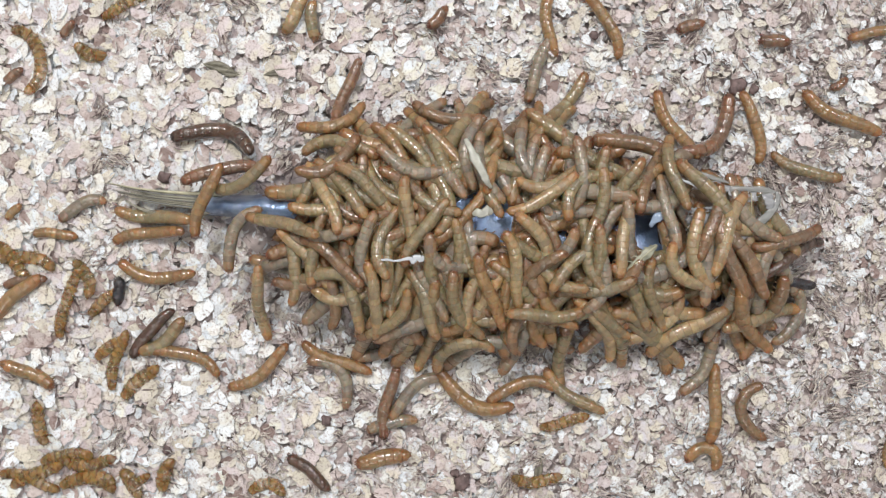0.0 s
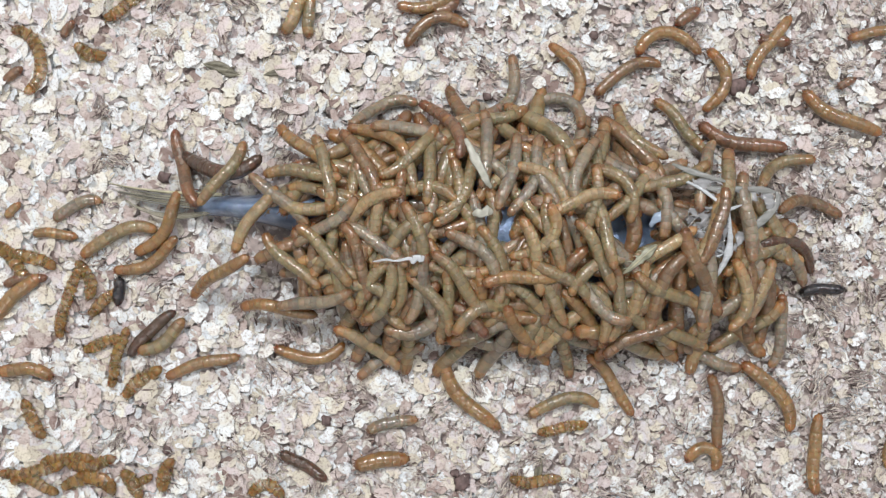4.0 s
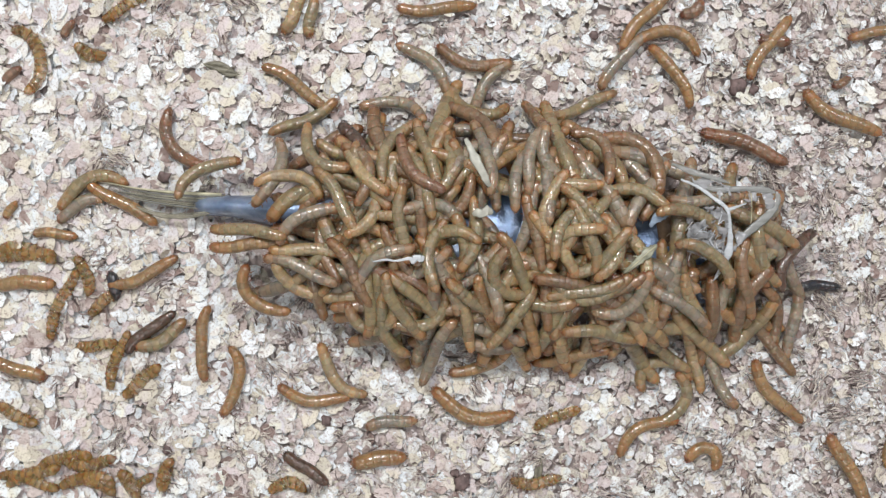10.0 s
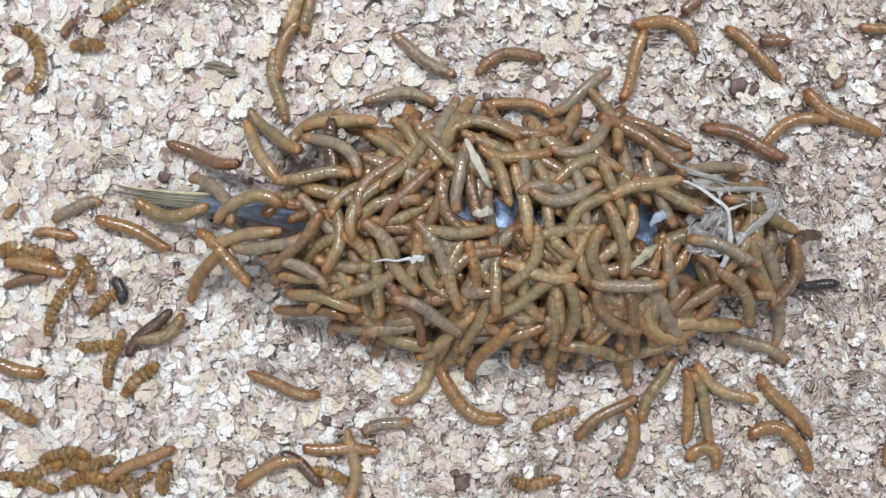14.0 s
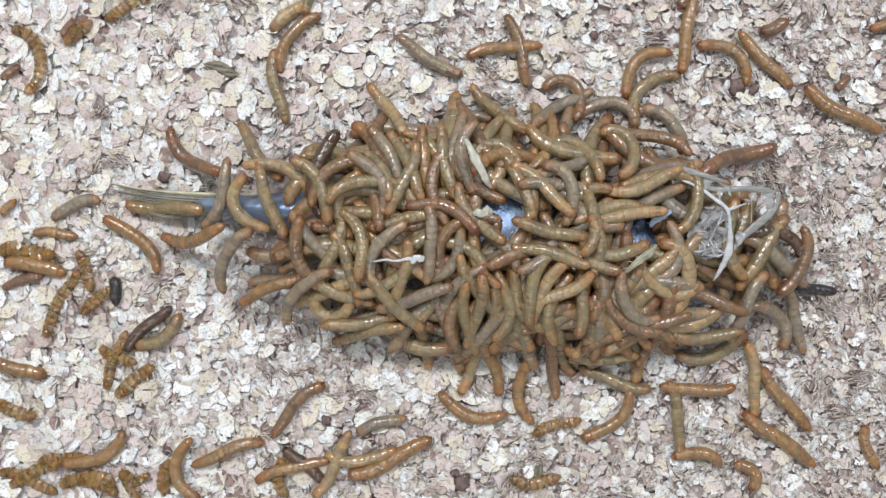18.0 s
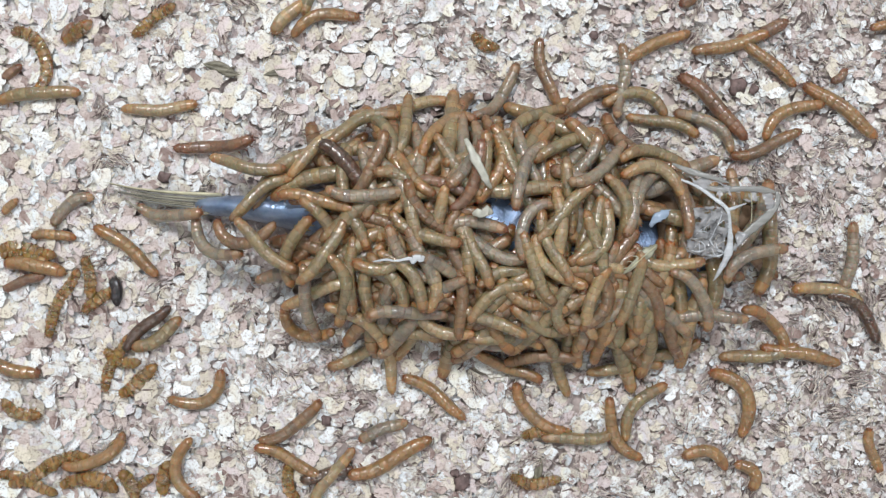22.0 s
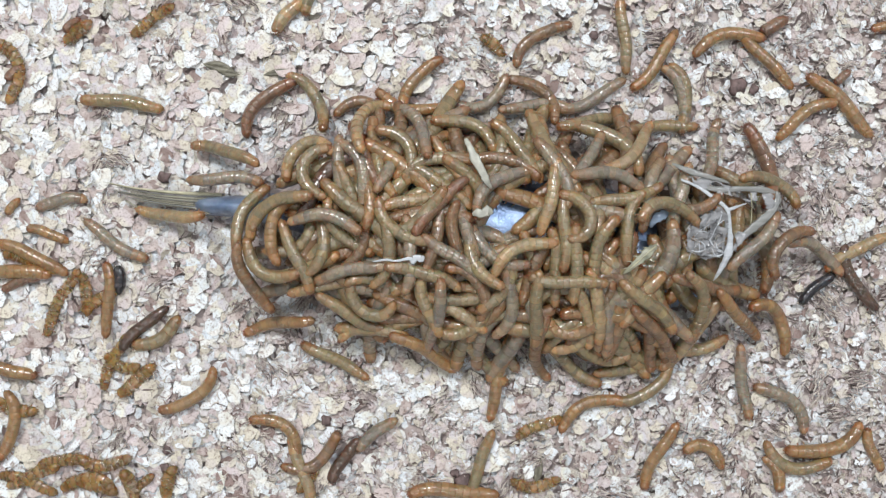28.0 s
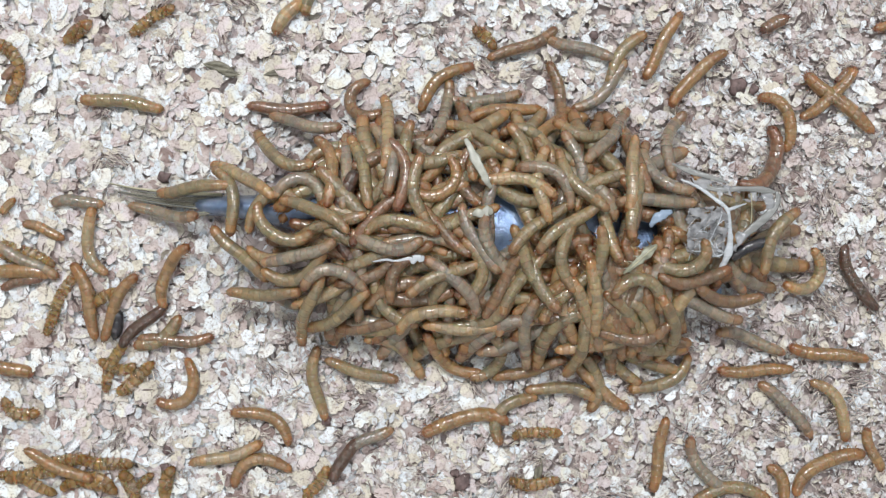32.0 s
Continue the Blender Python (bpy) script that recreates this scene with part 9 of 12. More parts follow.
    crawl(roamer("grey", 0.82),
          [(0, 11.2, 21.5, 107, -49), (1, 13.1, 19.2, 121, -51), (2, 15.0, 19.2, 118, 66), (3, 14.7, 21.1, 69, -13), (6, 19.0, 23.6, 40, -25), (7, 11.8, 23.9, 63, -12), (8, 16.4, 20.2, 75, 29), (9, 21.9, 25.3, 84, -43), (10, 20.9, 20.2, 69, -48), (11, 24.7, 17.9, 85, -10), (12, 21.4, 19.2, 103, 142), (13, 29.5, 19.7, 153, 0), (14, 28.7, 13.7, 153, 107), (17, 24.8, 18.0, 146, 11)],
          [(18, 30.0, 16.7, 176, 49), (19, 25.1, 17.0, 186, 76), (20, 23.5, 16.9, 161, -16), (21, 20.5, 16.4, 202, 16), (22, 22.0, 20.1, 245, 68), (23, 34.8, 20.2, 262, 49), (24, 37.7, 23.9, 302, 82), (25, 42.9, 18.8, 291, 29), (28, 44.5, 19.1, 348, -44), (29, 41.4, 20.0, 398, 21), (30, 44.7, 18.2, 448, -3), (31, 36.5, 23.0, 409, -22), (32, 45.6, 31.0, 409, 3)])
    crawl(roamer("amber", 0.82),
          [(0, 13.6, 25.2, 83, 24), (1, 17.9, 25.7, 106, 45), (2, 21.6, 24.9, 116, 49), (3, 27.1, 24.4, 87, 44), (6, 26.1, 22.8, 133, 74), (7, 29.6, 22.4, 147, -31), (8, 23.8, 23.5, 171, 27), (9, 24.8, 24.1, 213, -75), (10, 18.4, 25.0, 207, -9), (11, 20.8, 26.2, 174, -78), (12, 23.8, 25.8, 200, -26), (13, 25.8, 37.8, 223, -14), (14, 21.3, 40.2, 171, 69), (17, 16.9, 56.5, 189, 37)],
          [(18, 16.9, 56.5, 189, 37), (19, 5.4, 42.0, 169, 109), (20, -5.2, 46.0, 82, -13), (21, 0.1, 40.8, 121, 59), (22, 0.4, 32.5, 34, -118), (23, -2.7, 26.1, 74, 40), (24, -18.3, 49.5, 120, -38), (25, -20.3, 45.5, 125, 53), (28, -9.9, 40.5, 165, -51), (29, 2.5, 34.9, 154, -7), (30, 10.2, 34.7, 191, 10), (31, 10.2, 35.0, 178, -10), (32, 16.6, 38.2, 190, 17)])
    crawl(roamer("tan", 0.82),
          [(0, 18.9, -5.4, 101, 24), (1, 16.8, -3.0, 146, -106), (2, 19.8, -5.3, 132, -35), (3, 23.7, -1.7, 103, 59), (6, 23.7, -2.5, 101, -82), (7, 25.7, -0.0, 78, -54), (8, 25.2, 3.8, 58, 83), (9, 28.5, 1.3, 67, -50), (10, 33.0, 2.8, 26, -54), (11, 27.1, 0.2, 8, -86), (12, 31.3, -6.1, 8, 68), (13, 31.7, -5.1, -23, -61), (14, 25.6, -6.2, -12, 10), (17, 32.4, -10.4, 0, 0)],
          [(18, 30.8, -11.5, 27, 24), (19, 35.3, -14.1, 28, 2), (20, 35.7, -10.7, 27, -26), (21, 29.4, -7.3, 0, 0), (22, 29.5, -4.8, -44, 79), (23, 24.8, -2.2, 0, -56), (24, 25.2, -3.7, 27, -6), (25, 22.3, -1.8, 45, 90), (28, 20.8, -0.8, 27, -68), (29, 20.3, 11.0, 6, 23), (30, 20.3, 9.1, 9, -3), (31, 17.3, 17.6, -12, -37), (32, 20.3, 17.5, -13, -42)])
    crawl(roamer("olive", 0.82),
          [(0, 46.3, 16.3, 39, 70), (1, 47.7, 19.7, 71, 59), (2, 54.3, 21.0, 29, -29), (3, 62.2, 20.1, 13, -92), (6, 59.7, 11.5, 33, 200), (7, 55.9, 12.8, -26, -126), (8, 51.6, 12.0, -16, -119), (9, 66.8, 16.2, 47, 82), (10, 66.8, 8.4, -22, -113), (11, 66.7, 3.8, -53, 67), (12, 67.4, 9.5, -54, -140), (13, 64.3, 8.5, -36, -200), (14, 77.5, 17.2, -2, 14), (17, 64.8, 16.1, -60, -105)],
          [(18, 66.7, 12.7, -105, -112), (19, 68.1, 17.0, -95, -84), (20, 54.7, 17.4, -55, 81), (21, 58.3, 29.5, -85, 8), (22, 57.5, 24.9, -7, -84), (23, 58.5, 32.5, -4, 78), (24, 69.0, 35.0, -34, 0), (25, 83.1, 20.5, -27, 13), (28, 91.0, 17.4, -25, -110), (29, 92.7, 22.1, -8, -12), (30, 92.7, 22.1, -8, -12), (31, 96.6, 15.9, -6, 56), (32, 90.7, 2.9, 61, -47)])
    crawl(roamer("olive", 0.82),
          [(0, 33.8, -18.0, 22, 23), (1, 29.8, -27.7, 94, 76), (2, 28.9, -16.6, 35, -83), (3, 28.1, -17.5, -13, -15), (6, 27.3, -14.3, -50, 58), (7, 30.9, -17.7, 17, -66), (8, 32.3, -17.2, -30, 87), (9, 30.2, -18.0, -15, 106), (10, 25.1, -14.5, -2, 28), (11, 25.1, -15.5, -5, -71), (12, 30.6, -16.4, -16, 67), (13, 31.0, -11.1, -44, 49), (14, 30.5, -6.9, -47, 62), (17, 32.0, -4.1, -11, 86)],
          [(18, 28.1, -6.8, -30, 0), (19, 18.7, -3.8, 8, -37), (20, 22.0, -3.3, 6, 73), (21, 26.5, -5.2, -13, 43), (22, 19.1, -7.3, 1, -65), (23, 17.0, -8.9, 34, -125), (24, 20.9, -6.8, 41, -60), (25, 19.6, -15.4, 50, -47), (28, 15.0, -19.2, 22, -77), (29, 19.0, -26.9, -23, -64), (30, 20.7, -15.8, -69, -41), (31, 16.5, -19.6, -70, -24), (32, 13.2, -30.4, -106, -200)])
    crawl(roamer("olive", 0.82),
          [(0, -26.8, 16.6, 132, 0), (1, -31.9, 21.1, 137, 91), (2, -31.1, 21.6, 164, 37), (3, -36.2, 21.7, 153, 88), (6, -34.5, 19.1, 214, 11), (7, -31.0, 19.9, 260, -73), (8, -27.9, 21.1, 260, -86), (9, -35.4, 32.7, 308, -200), (10, -33.0, 25.6, 315, 102), (11, -28.5, 20.6, 305, -85), (12, -32.3, 17.8, 322, 20), (13, -32.6, 15.4, 311, -22), (14, -33.9, 19.5, 365, -23), (17, -31.1, 21.3, 354, -106)],
          [(18, -33.6, 16.1, 298, -90), (19, -31.9, 24.2, 336, -134), (20, -32.6, 14.9, 315, -25), (21, -34.5, 23.4, 298, -150), (22, -52.8, 22.6, 351, 11), (23, -51.2, 21.9, 363, 17), (24, -58.2, 19.2, 323, -71), (25, -61.5, 18.4, 252, 54), (28, -60.3, 26.8, 164, 48), (29, -67.2, 27.6, 173, 67), (30, -56.2, 23.6, 184, 84), (31, -64.3, 25.5, 113, -38), (32, -68.9, 16.6, 185, -11)])
    crawl(roamer("amber", 0.82),
          [(0, -18.4, 3.5, 66, -72), (1, -18.0, 10.8, 69, 11), (2, -14.9, 11.8, 86, -25), (3, -12.9, 19.8, 82, -13), (6, -11.3, 18.3, 83, 38), (7, -10.4, 20.2, 71, -50), (8, 0.3, 22.8, 86, 54), (9, -5.9, 21.2, 97, 3), (10, -0.5, 25.8, 85, -54), (11, 1.0, 25.7, 12, 50), (12, 0.1, 27.1, -44, 44), (13, 2.4, 25.9, -97, 0), (14, -4.8, 19.5, -128, 22), (17, -5.0, 25.0, -83, 25)],
          [(18, -4.6, 22.5, -81, 43), (19, -2.4, 23.0, -80, 79), (20, -9.5, 22.4, -86, 25), (21, -11.1, 19.8, -96, -36), (22, -9.5, 21.5, -48, 38), (23, -14.3, 10.0, -58, 54), (24, -20.1, 14.1, -83, -48), (25, -15.6, 9.1, -90, -1), (28, -20.7, 15.1, -82, -37), (29, -20.0, 15.1, -105, 8), (30, -23.5, 12.8, -75, 84), (31, -30.4, 21.0, -73, -67), (32, -30.8, 21.1, -80, -90)])
    crawl(roamer("olive", 0.82),
          [(0, 4.9, -15.6, 114, -52), (1, 2.1, -9.3, 100, -47), (2, 3.7, -2.9, 101, 9), (3, 3.0, -9.8, 132, -48), (6, 5.3, -9.5, 122, 69), (7, 6.7, -8.6, 114, -31), (8, 12.2, -10.7, 133, -35), (9, 15.0, -6.9, 143, -77), (10, 16.4, -7.8, 117, -154), (11, 16.2, -3.7, 127, 95), (12, 16.2, -8.2, 153, -45), (13, 20.1, -9.2, 215, -58), (14, 21.9, -3.5, 242, -61), (17, 20.1, -3.2, 258, 17)],
          [(18, 24.2, -10.7, 255, 69), (19, 26.3, -8.8, 242, -8), (20, 26.3, -9.4, 249, 92), (21, 24.8, -3.1, 275, 80), (22, 24.7, -5.6, 295, 40), (23, 24.3, -8.8, 285, -76), (24, 28.0, -9.1, 203, 17), (25, 26.7, -10.9, 207, 38), (28, 32.5, -8.5, 174, -23), (29, 38.4, -2.2, 184, 51), (30, 38.4, -4.0, 175, -19), (31, 33.0, 4.0, 225, 60), (32, 32.5, 5.8, 218, 23)])
    crawl(roamer("olive", 0.82),
          [(0, -4.3, 14.1, 140, -61), (1, 3.1, 8.7, 150, 32), (2, 3.8, 14.7, 126, 59), (3, 6.2, 16.1, 91, 84), (6, -1.3, 11.5, 77, 64), (7, 0.4, 15.0, 108, 30), (8, 4.2, 17.3, 104, -46), (9, -2.3, 18.2, 118, 53), (10, -5.6, 18.5, 109, 2), (11, -8.1, 17.9, 85, -79), (12, -4.6, 25.9, 23, 21), (13, -1.7, 36.9, -34, -123), (14, -0.6, 26.6, -44, 48), (17, 2.7, 25.5, -88, -33)],
          [(18, 0.9, 22.8, -79, 0), (19, 1.7, 24.3, -90, 49), (20, -1.0, 21.9, -130, 89), (21, 3.0, 22.9, -81, 36), (22, 4.1, 21.6, -52, 32), (23, 8.0, 16.8, -83, 4), (24, 4.2, 22.1, -33, 2), (25, 1.0, 21.4, -15, -66), (28, -1.8, 23.0, 14, -85), (29, -0.8, 22.9, -7, -92), (30, -2.0, 20.2, 14, -15), (31, -9.3, 13.6, 91, 200), (32, -10.1, 24.3, 82, -18)])
    crawl(roamer("olive", 0.82),
          [(0, -33.2, 19.1, 47, -39), (1, -30.9, 19.1, 79, 74), (2, -32.7, 16.6, 106, 80), (3, -32.7, 13.2, 139, 85), (6, -27.5, 15.7, 217, 18), (7, -22.6, 19.4, 289, -62), (8, -22.7, 27.3, 286, -52), (9, -24.7, 26.8, 302, -95), (10, -24.8, 18.7, 328, 67), (11, -23.2, 23.7, 297, -103), (12, -27.6, 20.4, 247, -6), (13, -30.6, 21.6, 308, 26), (14, -46.8, 32.0, 323, 52), (17, -48.9, 27.0, 341, 43)],
          [(18, -50.7, 26.4, 308, 7), (19, -53.4, 15.7, 390, -90), (20, -37.3, 14.1, 410, 39), (21, -34.9, 16.3, 334, -153), (22, -49.0, 14.9, 394, -36), (23, -55.1, 7.2, 477, 82), (24, -58.8, 6.1, 514, 15), (25, -50.9, 1.5, 534, 112), (28, -46.7, 9.4, 574, 108), (29, -40.9, 9.4, 560, 89), (30, -41.0, 5.8, 584, 38), (31, -48.1, 7.8, 623, -31), (32, -58.3, 13.6, 646, -71)])
    crawl(roamer("olive", 0.82),
          [(0, -1.5, -7.2, 107, -46), (1, -5.1, -1.4, 93, 48), (2, -3.0, 4.2, 58, -46), (3, -7.6, 3.1, 90, 66), (6, -9.2, 1.5, 102, 73), (7, -4.1, 1.6, 90, -59), (8, -0.5, 3.5, 98, 46), (9, -4.0, 2.1, 86, 86), (10, -2.4, -1.1, 82, -55), (11, -0.9, 1.1, 130, -99), (12, -2.6, 4.0, 95, -9), (13, 0.6, 2.2, 27, 76), (14, 3.9, 4.6, 0, 0), (17, 6.9, 0.1, -89, 0)],
          [(18, 9.2, 8.3, -50, 70), (19, 3.7, 10.2, -20, -30), (20, 0.8, 8.8, -3, -70), (21, -3.6, 8.5, -2, 10), (22, -5.0, 4.3, -24, 67), (23, -5.7, 1.0, 54, -69), (24, -6.3, 2.0, 56, -143), (25, -7.9, 8.0, 76, -70), (28, -6.4, 8.9, 36, 72), (29, -4.6, 7.7, 97, -28), (30, -3.8, 12.8, 166, 53), (31, -4.8, 18.9, 153, 87), (32, -6.5, 15.3, 97, -52)])
    crawl(roamer("olive", 0.82),
          [(0, 3.9, -1.6, 94, 21), (1, 6.9, -4.9, 81, 57), (2, 10.8, -4.1, 88, 15), (3, 13.4, -2.8, 91, -7), (6, 14.5, -3.2, 147, 8), (7, 17.7, -6.6, 193, -73), (8, 23.1, -5.4, 182, 80), (9, 22.4, -2.5, 104, -32), (10, 19.7, -4.9, 115, 48), (11, 26.4, -2.8, 114, 62), (12, 24.1, -1.6, 99, -38), (13, 19.8, 6.5, 74, 82), (14, 25.2, 3.4, 125, -27), (17, 17.3, 4.5, 162, 12)],
          [(18, 18.4, 14.4, 110, 146), (19, 18.3, 19.5, 122, 52), (20, 22.1, 25.7, 100, -77), (21, 21.6, 24.0, 107, 37), (22, 17.4, 23.8, 106, 61), (23, 16.0, 26.2, 124, -63), (24, 19.3, 20.3, 83, 84), (25, 20.0, 18.6, 112, 77), (28, 20.1, 27.0, 129, 44), (29, 20.5, 22.8, 127, -2), (30, 14.5, 24.1, 180, 114), (31, 7.3, 30.7, 160, -56), (32, 9.9, 30.2, 154, 29)])
    crawl(roamer("olive", 0.82),
          [(0, -13.3, -13.4, 52, 19), (1, -11.6, -11.6, 71, 87), (2, -14.8, -11.1, 98, 90), (3, -14.1, -14.6, 114, -64), (6, -13.9, -11.0, 111, -85), (7, -7.7, -15.4, 131, -74), (8, -4.9, -10.6, 107, 71), (9, -7.0, -8.0, 59, -83), (10, -11.6, -10.5, 104, -42), (11, -12.8, -10.2, 41, 16), (12, -8.7, -6.9, 57, -11), (13, -3.6, -13.9, 65, -83), (14, -8.2, -13.4, 89, 1), (17, -9.7, -10.4, 115, -51)],
          [(18, -3.2, -11.5, 69, 73), (19, -7.1, -13.3, 100, -56), (20, -4.2, -11.1, 52, -75), (21, -12.3, -18.9, 30, -58), (22, -7.9, -11.1, -7, 0), (23, -9.7, -13.7, -24, -53), (24, -20.6, -21.1, 5, 16), (25, -15.4, -15.1, -10, -25), (28, -16.1, -10.2, -18, -91), (29, -17.3, -3.7, 18, 45), (30, -18.4, -13.9, -21, 75), (31, -18.7, -11.9, 63, 1), (32, -15.0, -14.4, 129, -60)])
    crawl(roamer("olive", 0.82),
          [(0, 29.1, -6.1, 140, -65), (1, 27.3, -9.4, 140, 66), (2, 36.0, -8.1, 114, 21), (3, 41.6, -12.5, 109, 70), (6, 42.2, -14.9, 142, 50), (7, 37.8, -17.4, 140, -23), (8, 36.7, -17.1, 154, 72), (9, 42.6, -21.9, 157, -59), (10, 42.2, -22.9, 173, 7), (11, 44.2, -20.9, 116, -39), (12, 38.5, -16.5, 96, 11), (13, 45.2, -17.9, 116, -20), (14, 41.2, -27.8, 167, 4), (17, 40.9, -25.7, 185, -20)],
          [(18, 43.3, -29.8, 174, -38), (19, 51.5, -28.7, 140, 72), (20, 57.9, -39.4, 102, 1), (21, 53.9, -42.9, 66, -51), (22, 51.6, -33.4, 5, -23), (23, 56.6, -30.5, -19, 61), (24, 51.7, -34.9, 32, -21), (25, 54.7, -35.4, 0, 167), (28, 53.2, -33.2, 12, -9), (29, 48.4, -37.7, 10, 4), (30, 49.9, -38.7, 6, 45), (31, 50.0, -33.2, 11, -9), (32, 48.5, -31.4, -48, 9)])
    crawl(roamer("tan", 0.82),
          [(0, -31.0, 10.6, 176, -18), (1, -33.6, 15.4, 137, 122), (2, -36.9, 13.7, 134, 7), (3, -37.8, 11.5, 147, -60), (6, -30.1, 15.6, 207, -140), (7, -31.1, 13.6, 291, -26), (8, -32.0, 17.6, 300, -86), (9, -30.9, 16.7, 310, -9), (10, -40.6, 18.1, 345, -121), (11, -33.9, 18.2, 344, -9), (12, -32.3, 21.7, 369, -80), (13, -49.3, 26.0, 383, -143), (14, -50.0, 26.3, 302, -6), (17, -51.4, 21.0, 353, -92)],
          [(18, -43.6, 20.7, 338, -52), (19, -40.3, 21.3, 309, -14), (20, -38.4, 23.2, 305, 18), (21, -35.8, 27.6, 369, -8), (22, -33.9, 27.2, 397, -37), (23, -50.9, 16.8, 364, -10), (24, -49.6, 21.6, 343, 2), (25, -46.9, 29.6, 281, 13), (28, -37.7, 25.6, 210, 174), (29, -52.0, 25.6, 151, 56), (30, -49.8, 24.7, 137, 2), (31, -51.4, 24.9, 152, -6), (32, -54.6, 19.4, 154, 49)])
    crawl(roamer("olive", 0.82),
          [(0, -20.2, 16.3, 140, 25), (1, -21.2, 22.2, 159, -88), (2, -27.4, 16.8, 113, -76), (3, -32.7, 20.8, 105, 54), (6, -31.4, 19.8, 92, 32), (7, -27.3, 19.4, 109, 67), (8, -22.8, 19.4, 108, 73), (9, -28.0, 11.9, 126, 25), (10, -28.0, 13.5, 124, 25), (11, -30.2, 14.7, 117, 67), (12, -28.3, 15.8, 61, 22), (13, -24.6, 10.3, 75, -25), (14, -20.9, 11.8, 59, -67), (17, -21.2, 13.5, 14, -113)],
          [(18, -21.4, 16.7, 12, -97), (19, -23.3, 11.7, 36, -165), (20, -20.2, 8.2, 34, 70), (21, -23.6, 2.2, 45, 45), (22, -31.4, -0.9, 55, 54), (23, -39.4, 2.7, 48, -39), (24, -40.1, 4.1, 66, -90), (25, -35.6, -1.8, 10, 18), (28, -44.1, 11.4, 28, -61), (29, -35.9, 11.2, 18, 141), (30, -39.9, 10.7, 10, -3), (31, -44.1, 14.0, -65, 32), (32, -43.5, 5.2, -26, 153)])
    crawl(roamer("olive", 0.82),
          [(0, -15.1, -2.7, 93, 51), (1, -9.6, -8.9, 116, 1), (2, -9.3, -5.6, 88, -34), (3, -12.5, -11.3, 100, 69), (6, -11.6, -6.3, 135, 39), (7, -11.2, -13.0, 155, -8), (8, -7.8, -13.5, 142, -54), (9, -6.9, -10.8, 135, 25), (10, -7.0, -13.2, 137, -9), (11, -2.6, -13.2, 132, -39), (12, 0.1, -13.8, 102, -62), (13, 2.2, -12.6, 128, 50), (14, -1.8, -8.2, 132, -49), (17, 4.3, -11.4, 141, 70)],
          [(18, 6.6, -18.5, 97, -34), (19, 13.7, -17.0, 110, 59), (20, 15.7, -14.8, 59, 19), (21, 12.2, -13.3, 75, -53), (22, 14.8, -12.6, 30, -51), (23, 16.7, -15.6, 85, 55), (24, 12.8, -22.3, 36, 37), (25, 3.9, -18.6, 62, 23), (28, 7.1, -19.4, 40, 154), (29, 16.5, -18.8, 30, -56), (30, 11.9, -15.2, 62, -31), (31, 6.1, -13.9, 19, 200), (32, 8.2, -5.8, 90, 106)])
    crawl(roamer("amber", 0.82),
          [(0, 16.5, -11.4, 92, 35), (1, 16.0, -16.5, 80, 85), (2, 12.9, -19.3, 62, -73), (3, 6.3, -17.9, 68, 61), (6, 14.0, -12.8, 79, 6), (7, 19.7, -16.9, 104, 16), (8, 17.7, -18.9, 93, 29), (9, 21.3, -18.2, 108, 23), (10, 22.7, -19.3, 111, 43), (11, 23.3, -19.1, 71, -73), (12, 26.5, -16.2, 113, 76), (13, 28.0, -18.2, 120, -41), (14, 23.6, -23.8, 53, -111), (17, 24.7, -37.1, 114, -113)],
          [(18, 22.7, -39.4, 91, -74), (19, 35.5, -48.2, 23, 45), (20, 41.3, -29.8, 25, 125), (21, 29.4, -40.9, 64, 3), (22, 25.8, -46.1, 135, -106), (23, 31.3, -63.1, 84, 28), (24, 31.3, -63.1, 84, 28), (25, 53.0, -45.9, 82, -95), (28, 40.9, -45.0, 27, -62), (29, 42.4, -44.9, 24, -51), (30, 50.0, -43.0, 0, 21), (31, 46.6, -48.9, 6, 99), (32, 44.1, -38.8, -41, 44)])
    crawl(roamer("olive", 0.82),
          [(0, -8.0, 25.9, 124, 74), (1, -11.5, 23.9, 73, 85), (2, -8.3, 20.5, 9, -9), (3, -10.1, 26.4, 37, 39), (6, -9.0, 23.9, 39, 90), (7, -10.2, 23.3, 44, -91), (8, -7.1, 21.9, -30, -62), (9, -13.3, 22.2, -85, -64), (10, -19.9, 18.8, -62, 68), (11, -16.6, 13.0, -73, 2), (12, -18.5, 10.8, -83, 55), (13, -20.5, 5.7, -82, -75), (14, -28.6, 3.1, -94, -58), (17, -19.4, 2.6, -107, -74)],
          [(18, -22.7, 1.4, -76, -69), (19, -20.1, 3.2, -76, -20), (20, -21.9, 0.1, -85, -20), (21, -18.1, 0.2, -94, -15), (22, -15.7, -2.4, -142, -179), (23, -16.0, -2.6, -117, -31), (24, -17.1, -1.1, -180, -111), (25, -18.6, 4.6, -189, 0), (28, -11.5, 6.0, -219, -115), (29, -14.0, 4.8, -246, -79), (30, -12.0, 2.4, -244, 48), (31, -10.2, 6.4, -293, 40), (32, -11.1, 6.3, -360, -85)])
